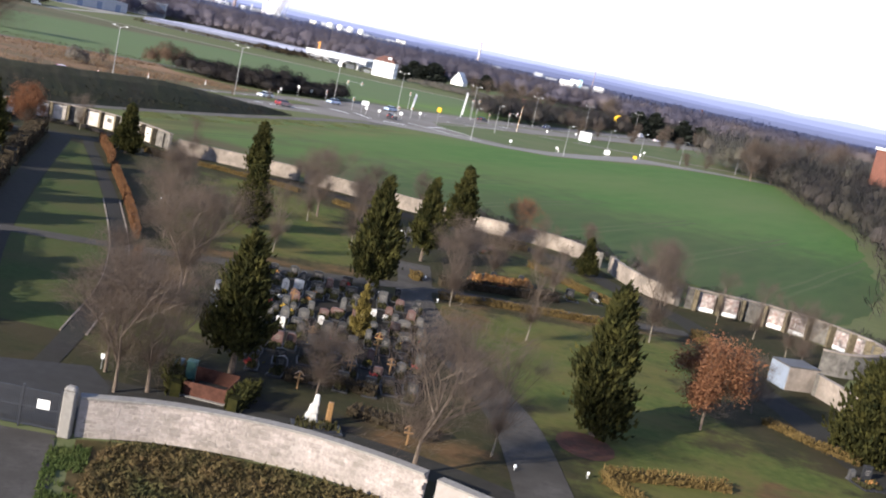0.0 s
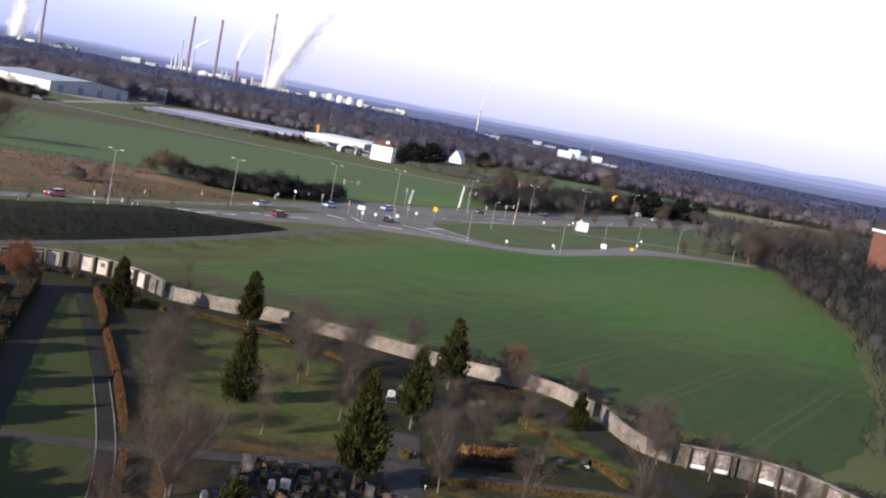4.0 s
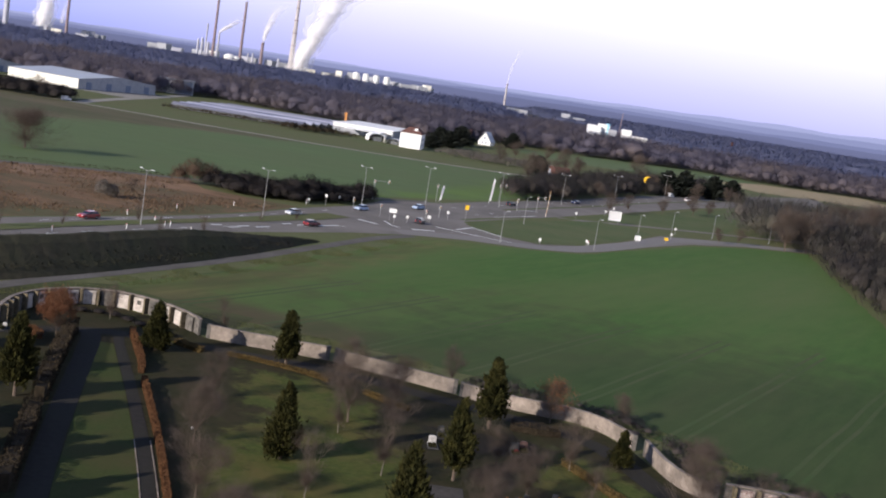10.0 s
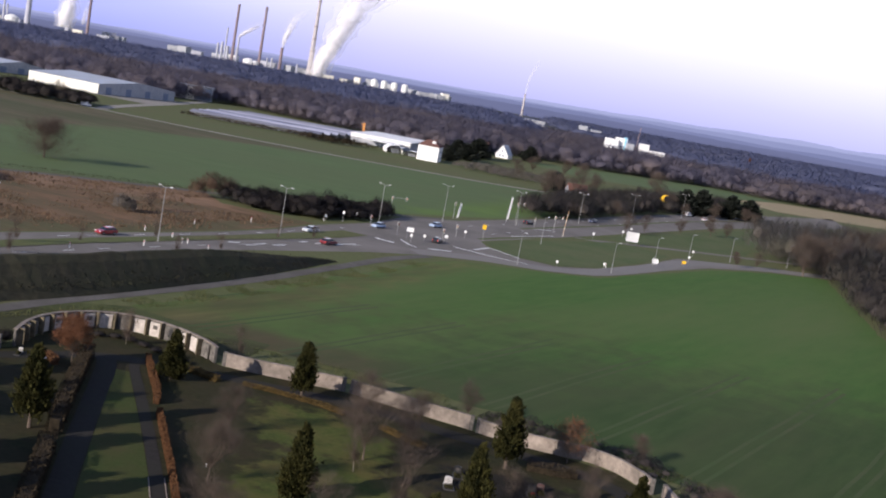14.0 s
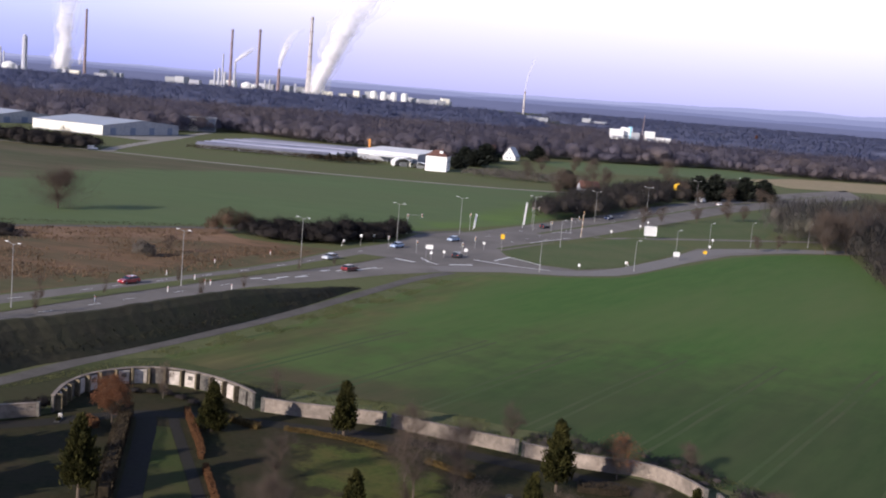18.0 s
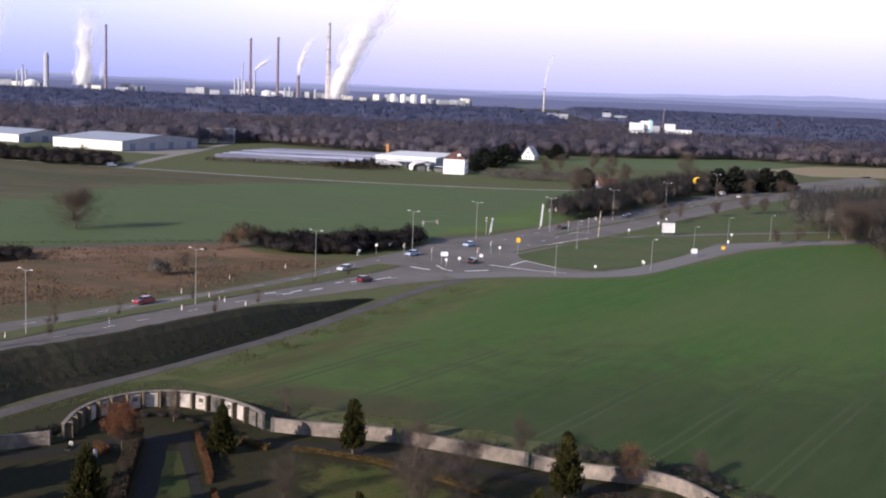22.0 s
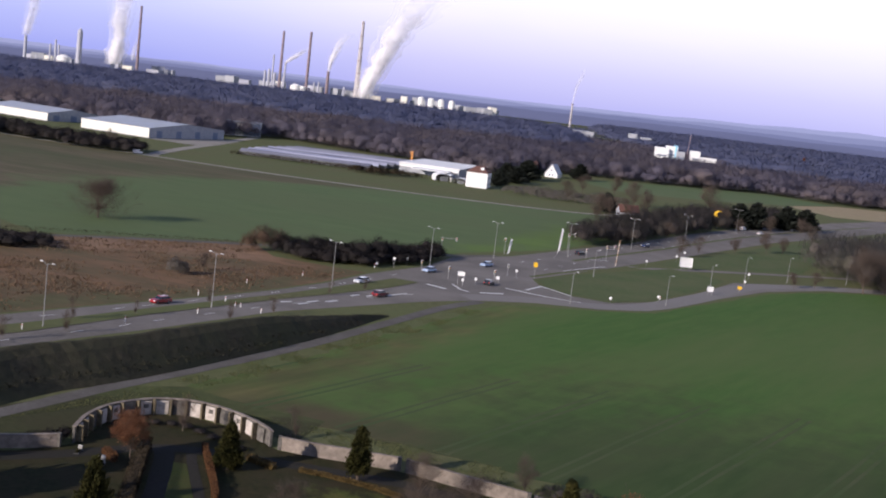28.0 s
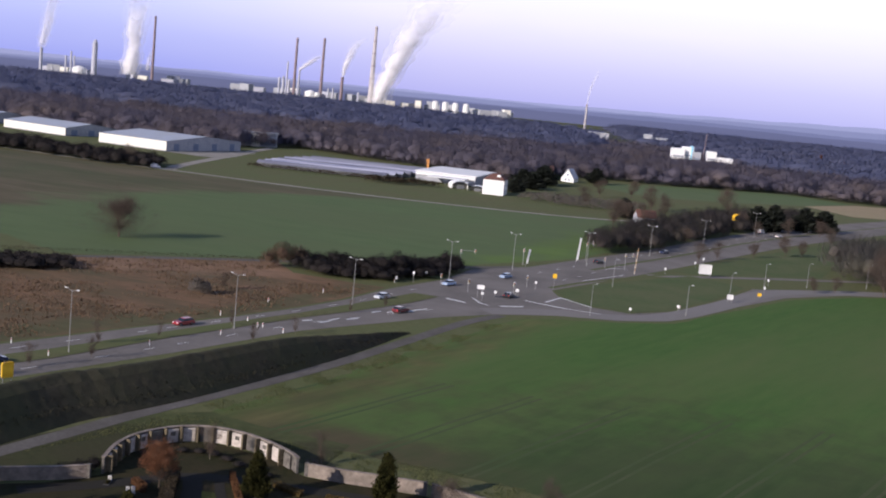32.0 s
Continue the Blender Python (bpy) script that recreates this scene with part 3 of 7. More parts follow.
for k in range(-7, 7):
    for off in (-0.9, 0.9):
        c = -50.4 + 14.4 * k + off
        run = []
        for s in range(60, 460, 3):
            p = _side * c + _dir * s
            if inside(p, CROP_EDGE) and p.y < 196 + 10 * noise.noise(Vector((k * 3.7, off, 0))):
                run.append(p + _side * 0.3 * noise.noise(p * 0.05))
        if len(run) > 3:
            tagged(strip("tramline", [tuple(q) for q in run], 0.6, 0.045, M_TRACK, "", "", 6, crop), kind="structure")

# noise bank between the road and the cycle path


def tufts(name, label, outline, count, size, material, seed, clump=0.15):
    """Grass tufts in clumps over an outline."""
    rnd = random.Random(seed)
    xs, ys = [p[0] for p in outline], [p[1] for p in outline]

    def at():
        while True:
            p = Vector((rnd.uniform(min(xs), max(xs)), rnd.uniform(min(ys), max(ys)), 0))
            if inside(p, outline) and noise.noise(p * clump) + 0.5 * noise.noise(p * clump * 4) > rnd.uniform(-0.25, 0.45):
                return p + Vector((0, 0, size * 0.35)), Vector((rnd.gauss(0, 0.35), rnd.gauss(0, 0.35), 1)).normalized()
    random.seed(seed)
    v, f = leaf_cloud(count, at, size)
    return tagged(raw_mesh(name, v, f, material), label, "grass", kind="stuff")


tufts("grass_tufts", "yellowed tussock grass between the cycle path and the wheat", ((-62, 136), (-44, 172), (-30, 203), (-20, 229), (-8, 256), (-3, 256), (-15, 224), (-26, 197), (-35, 177), (-43, 161), (-38, 156), (-26, 153), (-30, 150), (-44, 153), (-52, 150)), 6000, 0.16, M_TUSSOCK, 73)
tufts("grass_tufts", "rust-brown tufts of dead grass in the meadow", ((-150, 98), (-84, 201), (-69, 224), (-60, 237), (-50, 254), (-43, 268), (-38, 286), (-60, 294), (-68, 310), (-119, 282), (-200, 215), (-200, 120)), 16000, 0.36, M_DEADGRASS, 74, 0.06)
tufts("grass_tufts", "dull winter grass along the outside of the wall", ((-24, 145), (-8, 142.5), (8, 136), (24, 131), (30, 121), (34, 110), (50, 108), (54, 112), (42, 117), (32, 130), (14, 142), (-8, 150), (-24, 153)), 7000, 0.15, M_TUSSOCK, 75)
CREST = ((-95, 100, 5.2), (-76, 133, 5.2), (-66.5, 155, 5.0), (-60.5, 164, 4.9), (-54.3, 174.5, 4.7), (-47.6, 188, 4.5), (-40.5, 202, 4.0), (-33, 216, 2.6), (-27, 228, 1.3), (-22.5, 236.5, 0.2))
_line = smooth_line(CREST, 2.0)
_sd = sides_of(_line)
_verts, _faces = [], []
_prof = ((-1.5, 0.0), (-1.0, 0.36), (-0.45, 0.8), (-0.12, 0.97), (0.0, 1.0), (0.2, 0.97), (1.0, 0.55), (2.0, 0.0))
for i, (p, s) in enumerate(zip(_line, _sd)):
    h = p.z
    for u, w in _prof:
        q = Vector((p.x, p.y, 0)) + s * u * max(h, 0.3) * 1.0
        _verts.append(q + Vector((0, 0, h * w + (0.25 * noise.noise(q * 0.35) * w if 0 < w else 0))))
    if i:
        m = len(_prof)
        for j in range(m - 1):
            a = (i - 1) * m + j
            _faces.append((a, a + 1, a + m + 1, a + m))
berm = tagged(raw_mesh("earth_bank", _verts, _faces, M_BERM), "long dark earth bank with low winter scrub", "bank", kind="structure")


# ---- cemetery walls ----
def wall_run(points, height, name="boundary_wall", label="weathered concrete cemetery wall with a flat coping", material=None, coping=True, width=0.35):
    """One curved stretch of wall with coping and end posts."""
    w = thing(name, label, "wall", "cemetery wall", "structure")
    line = smooth_line(points, 0.9)
    bm = bmesh.new()
    bar_along(bm, line, width, height - 0.1)
    part("masonry", bm, material or M_CONCRETE, w)
    if coping:
        bm = bmesh.new()
        bar_along(bm, line, width + 0.12, 0.1, height - 0.1)
        part("coping", bm, M_CONCRETE if name != "stone_wall" else M_PILLAR, w)
    for p in (line[0], line[-1]) if name != "stone_wall" else ():
        bm = bmesh.new()
        box(bm, (0.5, 0.5, height + 0.08), p, bevel=0.03)
        part("end_post", bm, M_CONCRETE_DARK, w)
    return w


wall_run(((-120, 100), (-90, 112), (-70, 121), (-60, 126.5), (-54.2, 129), (-50.2, 131.2)), 1.7)
wall_run(((-25.4, 141.3), (-20.9, 140.5), (-15.9, 140.1), (-9.9, 139.5)), 1.75)
wall_run(((-8.8, 139.2), (-4.4, 137.3), (0.5, 135.3), (5.2, 133.4), (6.3, 132.9)), 1.7)
wall_run(((7.1, 132.2), (11.5, 130.2), (16.8, 129.0), (20, 128.6), (23, 126.5), (25, 123.5), (26.2, 120.9)), 1.7)
wall_run(((27.3, 119.4), (28.3, 113.5), (29.8, 109.6), (32.2, 107.4)), 1.75)
wall_run(((37.4, 80.6), (38.6, 76.7), (41, 72), (46, 66)), 1.7)

# memorial bays: a curved concrete wall with upright slabs in front of it
M_PANEL = surface("memorial_panel", (0.34, 0.30, 0.265), (0.58, 0.525, 0.47), 0.5, 0.8, 0.02, per="place")
M_PANEL_MOTTLED = surface("painted_relief", (0.66, 0.61, 0.57), (0.20, 0.085, 0.065), 0.40, 0.7, 0.03, (0.09, 0.075, 0.07), 1.3)


M_FIN = surface("lichened_concrete", (0.085, 0.072, 0.048), (0.19, 0.155, 0.10), 0.5, 0.9, 0.02)


def bay(points, inner, mottled, height=2.1):
    """A round bay of wall; inner points to the side (+1 left of the line) on which the slabs stand."""
    w = thing("memorial_bay", "curved concrete wall with upright memorial slabs", "wall", "memorial bays", "structure")
    line = smooth_line(points, 0.8)
    bm = bmesh.new()
    bar_along(bm, line, 0.3, height - 0.05)
    part("masonry", bm, M_CONCRETE_DARK, w)
    bm = bmesh.new()
    bar_along(bm, line, 0.5, 0.12, height - 0.05)
    part("coping", bm, M_CONCRETE, w)
    sd = sides_of(line)
    step = 3
    for i in range(1, len(line) - step, step):
        mid = (line[i] + line[i + step]) / 2 + sd[i + 1] * inner * 0.32
        d = line[i + step] - line[i]
        ang = math.atan2(d.y, d.x)
        n = d.length - 0.75
        bm = bmesh.new()
        box(bm, (n, 0.2, height - 0.25), (mid.x, mid.y, 0.02), Matrix.Rotation(ang, 4, "Z"), 0.03)
        slab = part("slab", bm, M_CONCRETE_DARK if i // step % 3 == 2 else M_PANEL_MOTTLED if mottled else M_PANEL, w)
        if mottled and i // step % 3 != 2:
            low_ = mid + sd[i + 1] * inner * 0.13
            bm = bmesh.new()
            box(bm, (n * 0.94, 0.06, height * 0.17), (low_.x, low_.y, 0.1), Matrix.Rotation(ang, 4, "Z"), 0.01)
            part("base_band", bm, M_WHITE, slab, "white painted base")
        pm = line[i] + sd[i] * inner * 0.55
        bm = bmesh.new()
        box(bm, (0.28, 0.85, height + 0.05), (pm.x, pm.y, 0), Matrix.Rotation(ang, 4, "Z"), 0.02)
        part("fin", bm, M_FIN, w)
        if not mottled and i % 2:
            pq = mid + sd[i + 1] * inner * 0.12
            bm = bmesh.new()
            box(bm, (0.7, 0.05, 0.55), (pq.x, pq.y, 1.0), Matrix.Rotation(ang, 4, "Z"), 0.01)
            part("plaque", bm, M_CONCRETE_DARK, w, "dark bronze memorial plaque")
    return w


bay(((-49.2, 133.2), (-49.6, 139.2), (-48.2, 144.7), (-44.5, 149.0), (-40.1, 150.4), (-36, 149.5), (-31.7, 147.0), (-28.0, 143.6), (-26.7, 141.7)), -1, False)
bay(((33.0, 107.3), (37.1, 107.2), (41.6, 106.4), (45.4, 103.8), (47.8, 100.2), (48.8, 96.5), (47.2, 92.5), (43.6, 89.6), (40.6, 89.2)), -1, True)

# near wall of rubble stone with a gate pillar
near_wall = wall_run(((-8.62, 43.7), (-4.7, 44.9), (0.4, 45.0), (4.1, 44.0), (6.6, 42.9)), 1.85, "stone_wall", "pale rubble limestone wall with a slab coping", M_STONE, True, 0.45)
wall_run(((7.2, 42.6), (11, 40.2), (15, 36.8)), 1.8, "stone_wall", "pale rubble limestone wall with a slab coping", M_STONE, True, 0.45)
pillar = thing("gate_pillar", "square limestone gate pillar with a rounded cap", "pillar", kind="")
bm = bmesh.new()
box(bm, (0.52, 0.52, 2.1), (-8.95, 43.3, 0), bevel=0.05)
part("shaft", bm, M_PILLAR, pillar)
bm = bmesh.new()
box(bm, (0.58, 0.58, 0.2), (-8.95, 43.3, 2.1), bevel=0.08, taper=0.7)
part("cap", bm, M_PILLAR, pillar)


# facing stones of the near wall, each its own piece
M_RUBBLE = surface("rubble_limestone", (0.23, 0.192, 0.172), (0.43, 0.372, 0.342), 0.16, 0.95, 0.05, (0.19, 0.167, 0.146), 0.9, vary=0.13)
_rnd = random.Random(15)
_stones = []
for k in range(8):
    bm = bmesh.new()
    box(bm, (1, 1, 1), (0, 0, -0.5), bevel=0.1)
    for v in bm.verts:
        v.co += Vector((_rnd.gauss(0, 0.05), _rnd.gauss(0, 0.08), _rnd.gauss(0, 0.05)))
    me = bpy.data.meshes.new("stone")
    bm.to_mesh(me)
    bm.free()
    me.materials.append(M_RUBBLE)
    _stones.append(me)
_face = smooth_line(((-8.55, 43.75), (-4.7, 44.9), (0.4, 45.0), (4.1, 44.0), (6.6, 42.9)), 0.02)
_z = 0.02
for course in (0.24, 0.19, 0.22, 0.17, 0.23, 0.18, 0.21, 0.16, 0.13):
    s = _rnd.uniform(0, 10)
    while s < len(_face) - 2:
        wd = _rnd.uniform(0.16, 0.62)
        i = min(len(_face) - 2, round(s + wd / 0.04))
        d = _face[i + 1] - _face[i - 1]
        ob = new("stone", _rnd.choice(_stones))
        ob.parent = near_wall
        n = Vector((d.y, -d.x, 0)).normalized()
        ob.matrix_basis = Matrix.LocRotScale(_face[i] + n * _rnd.uniform(0.198, 0.212) + Vector((0, 0, _z + course / 2 + _rnd.gauss(0, 0.018))), Euler((0, _rnd.gauss(0, 0.09), math.atan2(d.y, d.x))), (wd * _rnd.uniform(0.9, 1.05), 0.075, course * _rnd.uniform(0.8, 1.12)))
        s += wd / 0.02
    _z += course


# ---- trees ----
def flame_crown(h0, h1, radius, seed, clumps):
    """Tufts gathered in upright boughs over a tapering crown; gives a function for places and the way each tuft grows."""
    rnd = random.Random(seed * 13 + 5)
    boughs = []
    for k in range(clumps):
        t = ((k + rnd.random()) / clumps) ** 1.15
        a = k * 2.4 + rnd.uniform(-0.6, 0.6)
        prof = min(1, (t / 0.07) ** 0.6) * (1 - t) ** 0.74 * (1 + 0.3 * noise.noise(Vector((math.cos(a) * 1.2, math.sin(a) * 1.2, t * 3 + seed))))
        r = radius * prof * rnd.uniform(0.62, 1.0)
        boughs.append((Vector((math.cos(a) * r, math.sin(a) * r, h0 + (h1 - h0) * t)), a, radius * rnd.uniform(0.16, 0.30) * (0.45 + prof), rnd.uniform(0.9, 1.9)))
    boughs.append((Vector((0.05, 0, h1 - 0.3)), 0.0, radius * 0.12, 2.6))

    def at():
        if random.random() < 0.22:
            t = random.random()
            a, r = random.uniform(0, math.tau), radius * 0.55 * (1 - t) ** 0.6 * min(1, (t / 0.14) ** 0.6)
            return Vector((math.cos(a) * r, math.sin(a) * r, h0 + (h1 - h0) * 0.96 * t)), Vector((math.cos(a) * 0.4, math.sin(a) * 0.4, 0.9)).normalized()
        c, a, w, long_ = random.choice(boughs)
        up = random.gauss(0, 0.5)
        p = c + Vector((random.gauss(0, 0.5) * w, random.gauss(0, 0.5) * w, up * w * long_)) + Vector((math.cos(a), math.sin(a), 0)) * up * w * 0.3
        return p, Vector((math.cos(a) * 0.55 + random.gauss(0, 0.2), math.sin(a) * 0.55 + random.gauss(0, 0.2), 0.8)).normalized()
    return at


def conifer(name, label, seed, height, radius, bare, count, leaf, material, at):
    """A narrow evergreen: trunk, and a crown of many tufts over a dark core."""
    random.seed(seed)
    t = thing(name, label, "tree", "evergreens", at=at)
    bm = bmesh.new()
    tube(bm, (0, 0, 0), (0.05, 0, height * 0.85), radius * 0.11, 0.02, 7)
    part("trunk", bm, M_BARK, t)
    v, f = leaf_cloud(count, flame_crown(bare, height, radius, seed, max(16, round(height * 9))), leaf)
    raw_mesh("crown", v, f, material, t)
    return t


def bare_tree(name, label, seed, height, spread, material, at, levels=4, twig=0.5, low=0.3, group="bare trees", leaves=None, dense=1.0, girth=1.0, wide=1.0, skirt=0.57):
    """A leafless tree: trunk, limbs that fork, and a haze of fine twigs."""
    rnd = random.Random(seed)
    t = thing(name, label, "tree", group, at=at)
    trunk, limbs = bmesh.new(), bmesh.new()
    tips = []

    def grow(p, way, length, r, level):
        q = p + way * length
        tube(trunk if level == 0 else limbs, p, q, r, r * 0.62, 6 if level == 0 else 4, caps=False)
        if level >= levels:
            tips.append((q, way))
            return
        for k in range(3 if level < 2 else 2):
            a, tilt = rnd.uniform(0, math.tau), rnd.uniform(0.3, 0.75) * spread * (0.75 if level == 0 else 1.0)
            side = Vector((math.cos(a), math.sin(a), 0))
            w = (way + side * tilt + Vector((0, 0, 0.12))).normalized()
            s = q if k else q - way * length * rnd.uniform(0.0, 0.3)
            grow(s, w, length * (rnd.uniform(0.95, 1.25) if level == 0 else rnd.uniform(0.62, 0.9)), r * 0.6, level + 1)

    grow(Vector((0, 0, 0)), Vector((rnd.uniform(-0.06, 0.06), rnd.uniform(-0.06, 0.06), 1)).normalized(), height * low, (height * 0.015 + 0.015) * girth, 0)
    part("trunk", trunk, material, t)
    part("bough", limbs, M_BARK, t)
    verts, faces = [], []
    for q, way in tips:
        for _ in range(round(46 * min(1.0, dense))):
            w = (way + Vector((rnd.gauss(0, 0.7), rnd.gauss(0, 0.7), rnd.gauss(0.1, 0.5)))).normalized()
            s = q - way * rnd.uniform(0, 1.0) * height * 0.13 + Vector((rnd.gauss(0, 1), rnd.gauss(0, 1), rnd.gauss(0, 1))) * height * 0.045
            e = s + w * height * 0.11 * rnd.uniform(0.5, 1.2) * (1 + twig)
            n = w.cross(Vector((rnd.random(), rnd.random(), rnd.random()))).normalized() * 0.0046 * (1 + height * 0.06)
            k = len(verts)
            verts += [s - n, s + n, e]
            faces.append((k, k + 1, k + 2))
    heart = Vector((0, 0, height * (skirt - 0.25)))
    for _ in range(round(2600 * dense)):
        d = Vector((rnd.gauss(0, 1), rnd.gauss(0, 1), rnd.gauss(0, 1))).normalized()
        lump = 1 + 0.9 * noise.noise(d * 2.2 + Vector((seed, 0, 0)))
        e = Vector((d.x * height * 0.36 * wide * lump, d.y * height * 0.36 * wide * lump, height * (skirt + (1 - skirt) * d.z * lump)))
        e = heart.lerp(e, rnd.uniform(0.06, 1.0) ** 0.5)
        w = ((e - heart).normalized() + Vector((rnd.gauss(0, 0.3), rnd.gauss(0, 0.3), rnd.gauss(0.15, 0.3)))).normalized()
        s = e - w * height * rnd.uniform(0.08, 0.2)
        n = w.cross(Vector((rnd.random(), rnd.random(), rnd.random()))).normalized() * 0.0046 * (1 + height * 0.06)
        k = len(verts)
        verts += [s - n, s + n, e]
        faces.append((k, k + 1, k + 2))
    raw_mesh("branchwork", verts, faces, M_TWIG, t)
    if leaves:
        random.seed(seed)
        pts = [q for q, _ in tips]
        heads = []
        for _ in range(22):
            d = Vector((rnd.gauss(0, 1), rnd.gauss(0, 1), rnd.gauss(0, 1))).normalized() * rnd.uniform(0.35, 1.05)
            heads.append(Vector((d.x * height * 0.36, d.y * height * 0.36, height * (0.60 + 0.34 * d.z))))

        def spot():
            if rnd.random() < 0.8:
                c = rnd.choice(heads)
                return c + Vector((rnd.gauss(0, 1), rnd.gauss(0, 1), rnd.gauss(0, 0.8))) * height * 0.07, Vector((rnd.uniform(-1, 1), rnd.uniform(-1, 1), rnd.uniform(-0.6, 0.6))).normalized()
            p = rnd.choice(pts) + Vector((rnd.gauss(0, 1), rnd.gauss(0, 1), rnd.gauss(0, 1))) * height * 0.075
            return p, Vector((rnd.uniform(-1, 1), rnd.uniform(-1, 1), rnd.uniform(-0.6, 0.6))).normalized()
        v, f = leaf_cloud(leaves, spot, height * 0.018)
        raw_mesh("crown", v, f, M_OAK, t)
    return t


def spot(x, y, scale=1.0, turn=0.0, tall=None):
    return Matrix.LocRotScale((x, y, 0), Euler((0, 0, turn)), (scale, scale, tall or scale))


_c1 = conifer("conifer", "tall dark green columnar conifer on the cemetery lawn", 3, 8.0, 1.75, 1.7, 7000, 0.26, M_CONIFER, spot(2.1, 82.2, 1.05, 0, 1.15))
# the first of these stands out of view, added to shade the forecourt
_c2 = conifer("conifer", "dark green conifer with a ragged outline", 6, 8.0, 1.9, 0.8, 8500, 0.26, M_CONIFER, spot(16.6, 58.8, 1.0, 0.5, 1.08))
_c3 = conifer("conifer", "dark evergreen tree at the edge of the grounds", 5, 8.0, 1.75, 0.7, 1500, 0.5, M_FARFIR, spot(-34, 41, 5.5 / 3.5, 0, 10 / 8))
for src, x, y, h, w in ((_c1, -14.3, 133.2, 6.3, 3.1), (_c2, -9.9, 100.6, 7.0, 4.0), (_c1, 10.1, 120.6, 7.3, 3.3), (_c1, 6.2, 102.0, 7.3, 2.9), (_c2, -29.6, 131.4, 5.7, 4.0),
                        (_c1, -37.0, 106.8, 7.6, 3.4), (_c2, 23.7, 113.8, 3.9, 2.8), (_c1, -4.0, 56.6, 7.3, 3.5),
                        (_c1, -37.5, 83, 8.5, 4.0), (_c2, -35.5, 75, 8.0, 4.4), (_c1, -30.5, 56.5, 8.5, 4.2), (_c2, -28.5, 48.5, 8.0, 4.4)):
    copy_thing(src, spot(x, y, w / (3.5 if src == _c1 else 4.4), x, h / 8.6))
# unseen tall trees at the western edge, added for the shade across the paths
for x, y, h, w in ((-62, 106, 9.5, 5), (-56, 97, 10, 5.5), (-67, 97, 10, 5.5), (-72, 110, 9, 5), (-51, 84, 10, 5.5), (-50, 74, 9.5, 5), (-45, 63, 9.5, 5.5), (-40, 51, 9, 5)):
    copy_thing(_c3, spot(x, y, w / 3.5, x, h / 8.0))
conifer("yew", "broad dense dark green evergreen tree", 9, 7.0, 3.0, 0.3, 11000, 0.27, M_CONIFER, spot(36.2, 66.0, 1.0))
conifer("thuja", "small golden thuja beside the graves", 4, 3.5, 0.75, 0.05, 1500, 0.2, M_THUJA, spot(2.2, 69.8))

bare_tree("oak", "young oak holding rust-brown dead leaves", 11, 6.6, 1.0, M_BARK, spot(24.4, 64.6, 0.82, 0, 0.95), 4, 0.3, 0.21, "oaks with dead leaves", 17000)
_oak = bare_tree("oak", "young oak holding rust-brown dead leaves near the wall", 12, 6.8, 0.9, M_BARK, spot(-41.2, 130.5, 0.74, 0, 0.85), 4, 0.3, 0.21, "oaks with dead leaves", 12000)
_oak2 = bare_tree("oak", "small oak with thin brown leaves beside the wall", 13, 5.6, 1.0, M_BARK, spot(17.4, 126.6), 4, 0.4, 0.21, "oaks with dead leaves", 1500)

_b1 = bare_tree("bare_tree", "leafless tree with a fine grey-brown crown", 21, 7.6, 1.35, M_BARK, spot(-10.0, 71.0), 5, 0.7, 0.22)
_b2 = bare_tree("bare_tree", "large leafless tree with spreading limbs", 22, 8.2, 1.5, M_BARK, spot(6.2, 46.9), 5, 0.6, 0.22)
_b3 = bare_tree("slender_tree", "slender leafless tree with a pale trunk", 23, 5.2, 0.8, M_BIRCH, spot(-6.5, 91.7), 4, 0.7, 0.27, "slender trees", girth=0.6, wide=0.75, dense=0.7)
for x, y, h in ((-5.6, 110.9, 5.1), (8.7, 85.0, 5.7), (14.4, 78.7, 5.8), (18.0, 110.1, 4.7), (18.4, 97.8, 4.5), (35.3, 103.2, 4.4), (37.4, 97.9, 4.8), (38.5, 91.8, 4.7), (39.0, 89.4, 4.9),
                (-0.5, 100.4, 6.4), (-38.6, 143.2, 3.9), (-24.4, 146.2, 4.0), (25.5, 87.2, 7.0), (10.3, 51.8, 5.4)):
    copy_thing(_b3, spot(x, y, h / 5.2, x * 3))
for k, (x, y, h, w) in enumerate(((-6.8, 130.2, 5.8, 4.7), (5.8, 136.8, 4.6, 6.0), (30.7, 105.8, 6.3, 6.1), (9.3, 92.6, 5.6, 4.9), (-18.2, 101.2, 6.2, 7.4), (-0.9, 118, 4.4, 3.6), (26.8, 131.6, 3.4, 4.1),
                                  (-8.6, 49.9, 7.0, 4.4), (-10.3, 73.8, 7.2, 5.4), (10.5, 108.4, 4.2, 5.0), (29.6, 71.2, 4.2, 3), (-5.0, 115.0, 7.4, 4.7), (-0.7, 124, 5.8, 4.4), (-15.0, 88, 5.6, 4.6), (-12.5, 66, 5.0, 4.6),
                                  (13.0, 100, 4.8, 4.2), (-19.5, 116, 5.2, 5.2), (0.8, 56, 4.0, 3.0), (9.0, 58, 4.2, 4.0), (-7.2, 50.8, 6.4, 4.0), (-9.8, 52.6, 6.6, 4.0))):
    copy_thing(_b1 if k % 2 else _b2, spot(x, y, h / (7.6 if k % 2 else 8.2), k * 1.7))


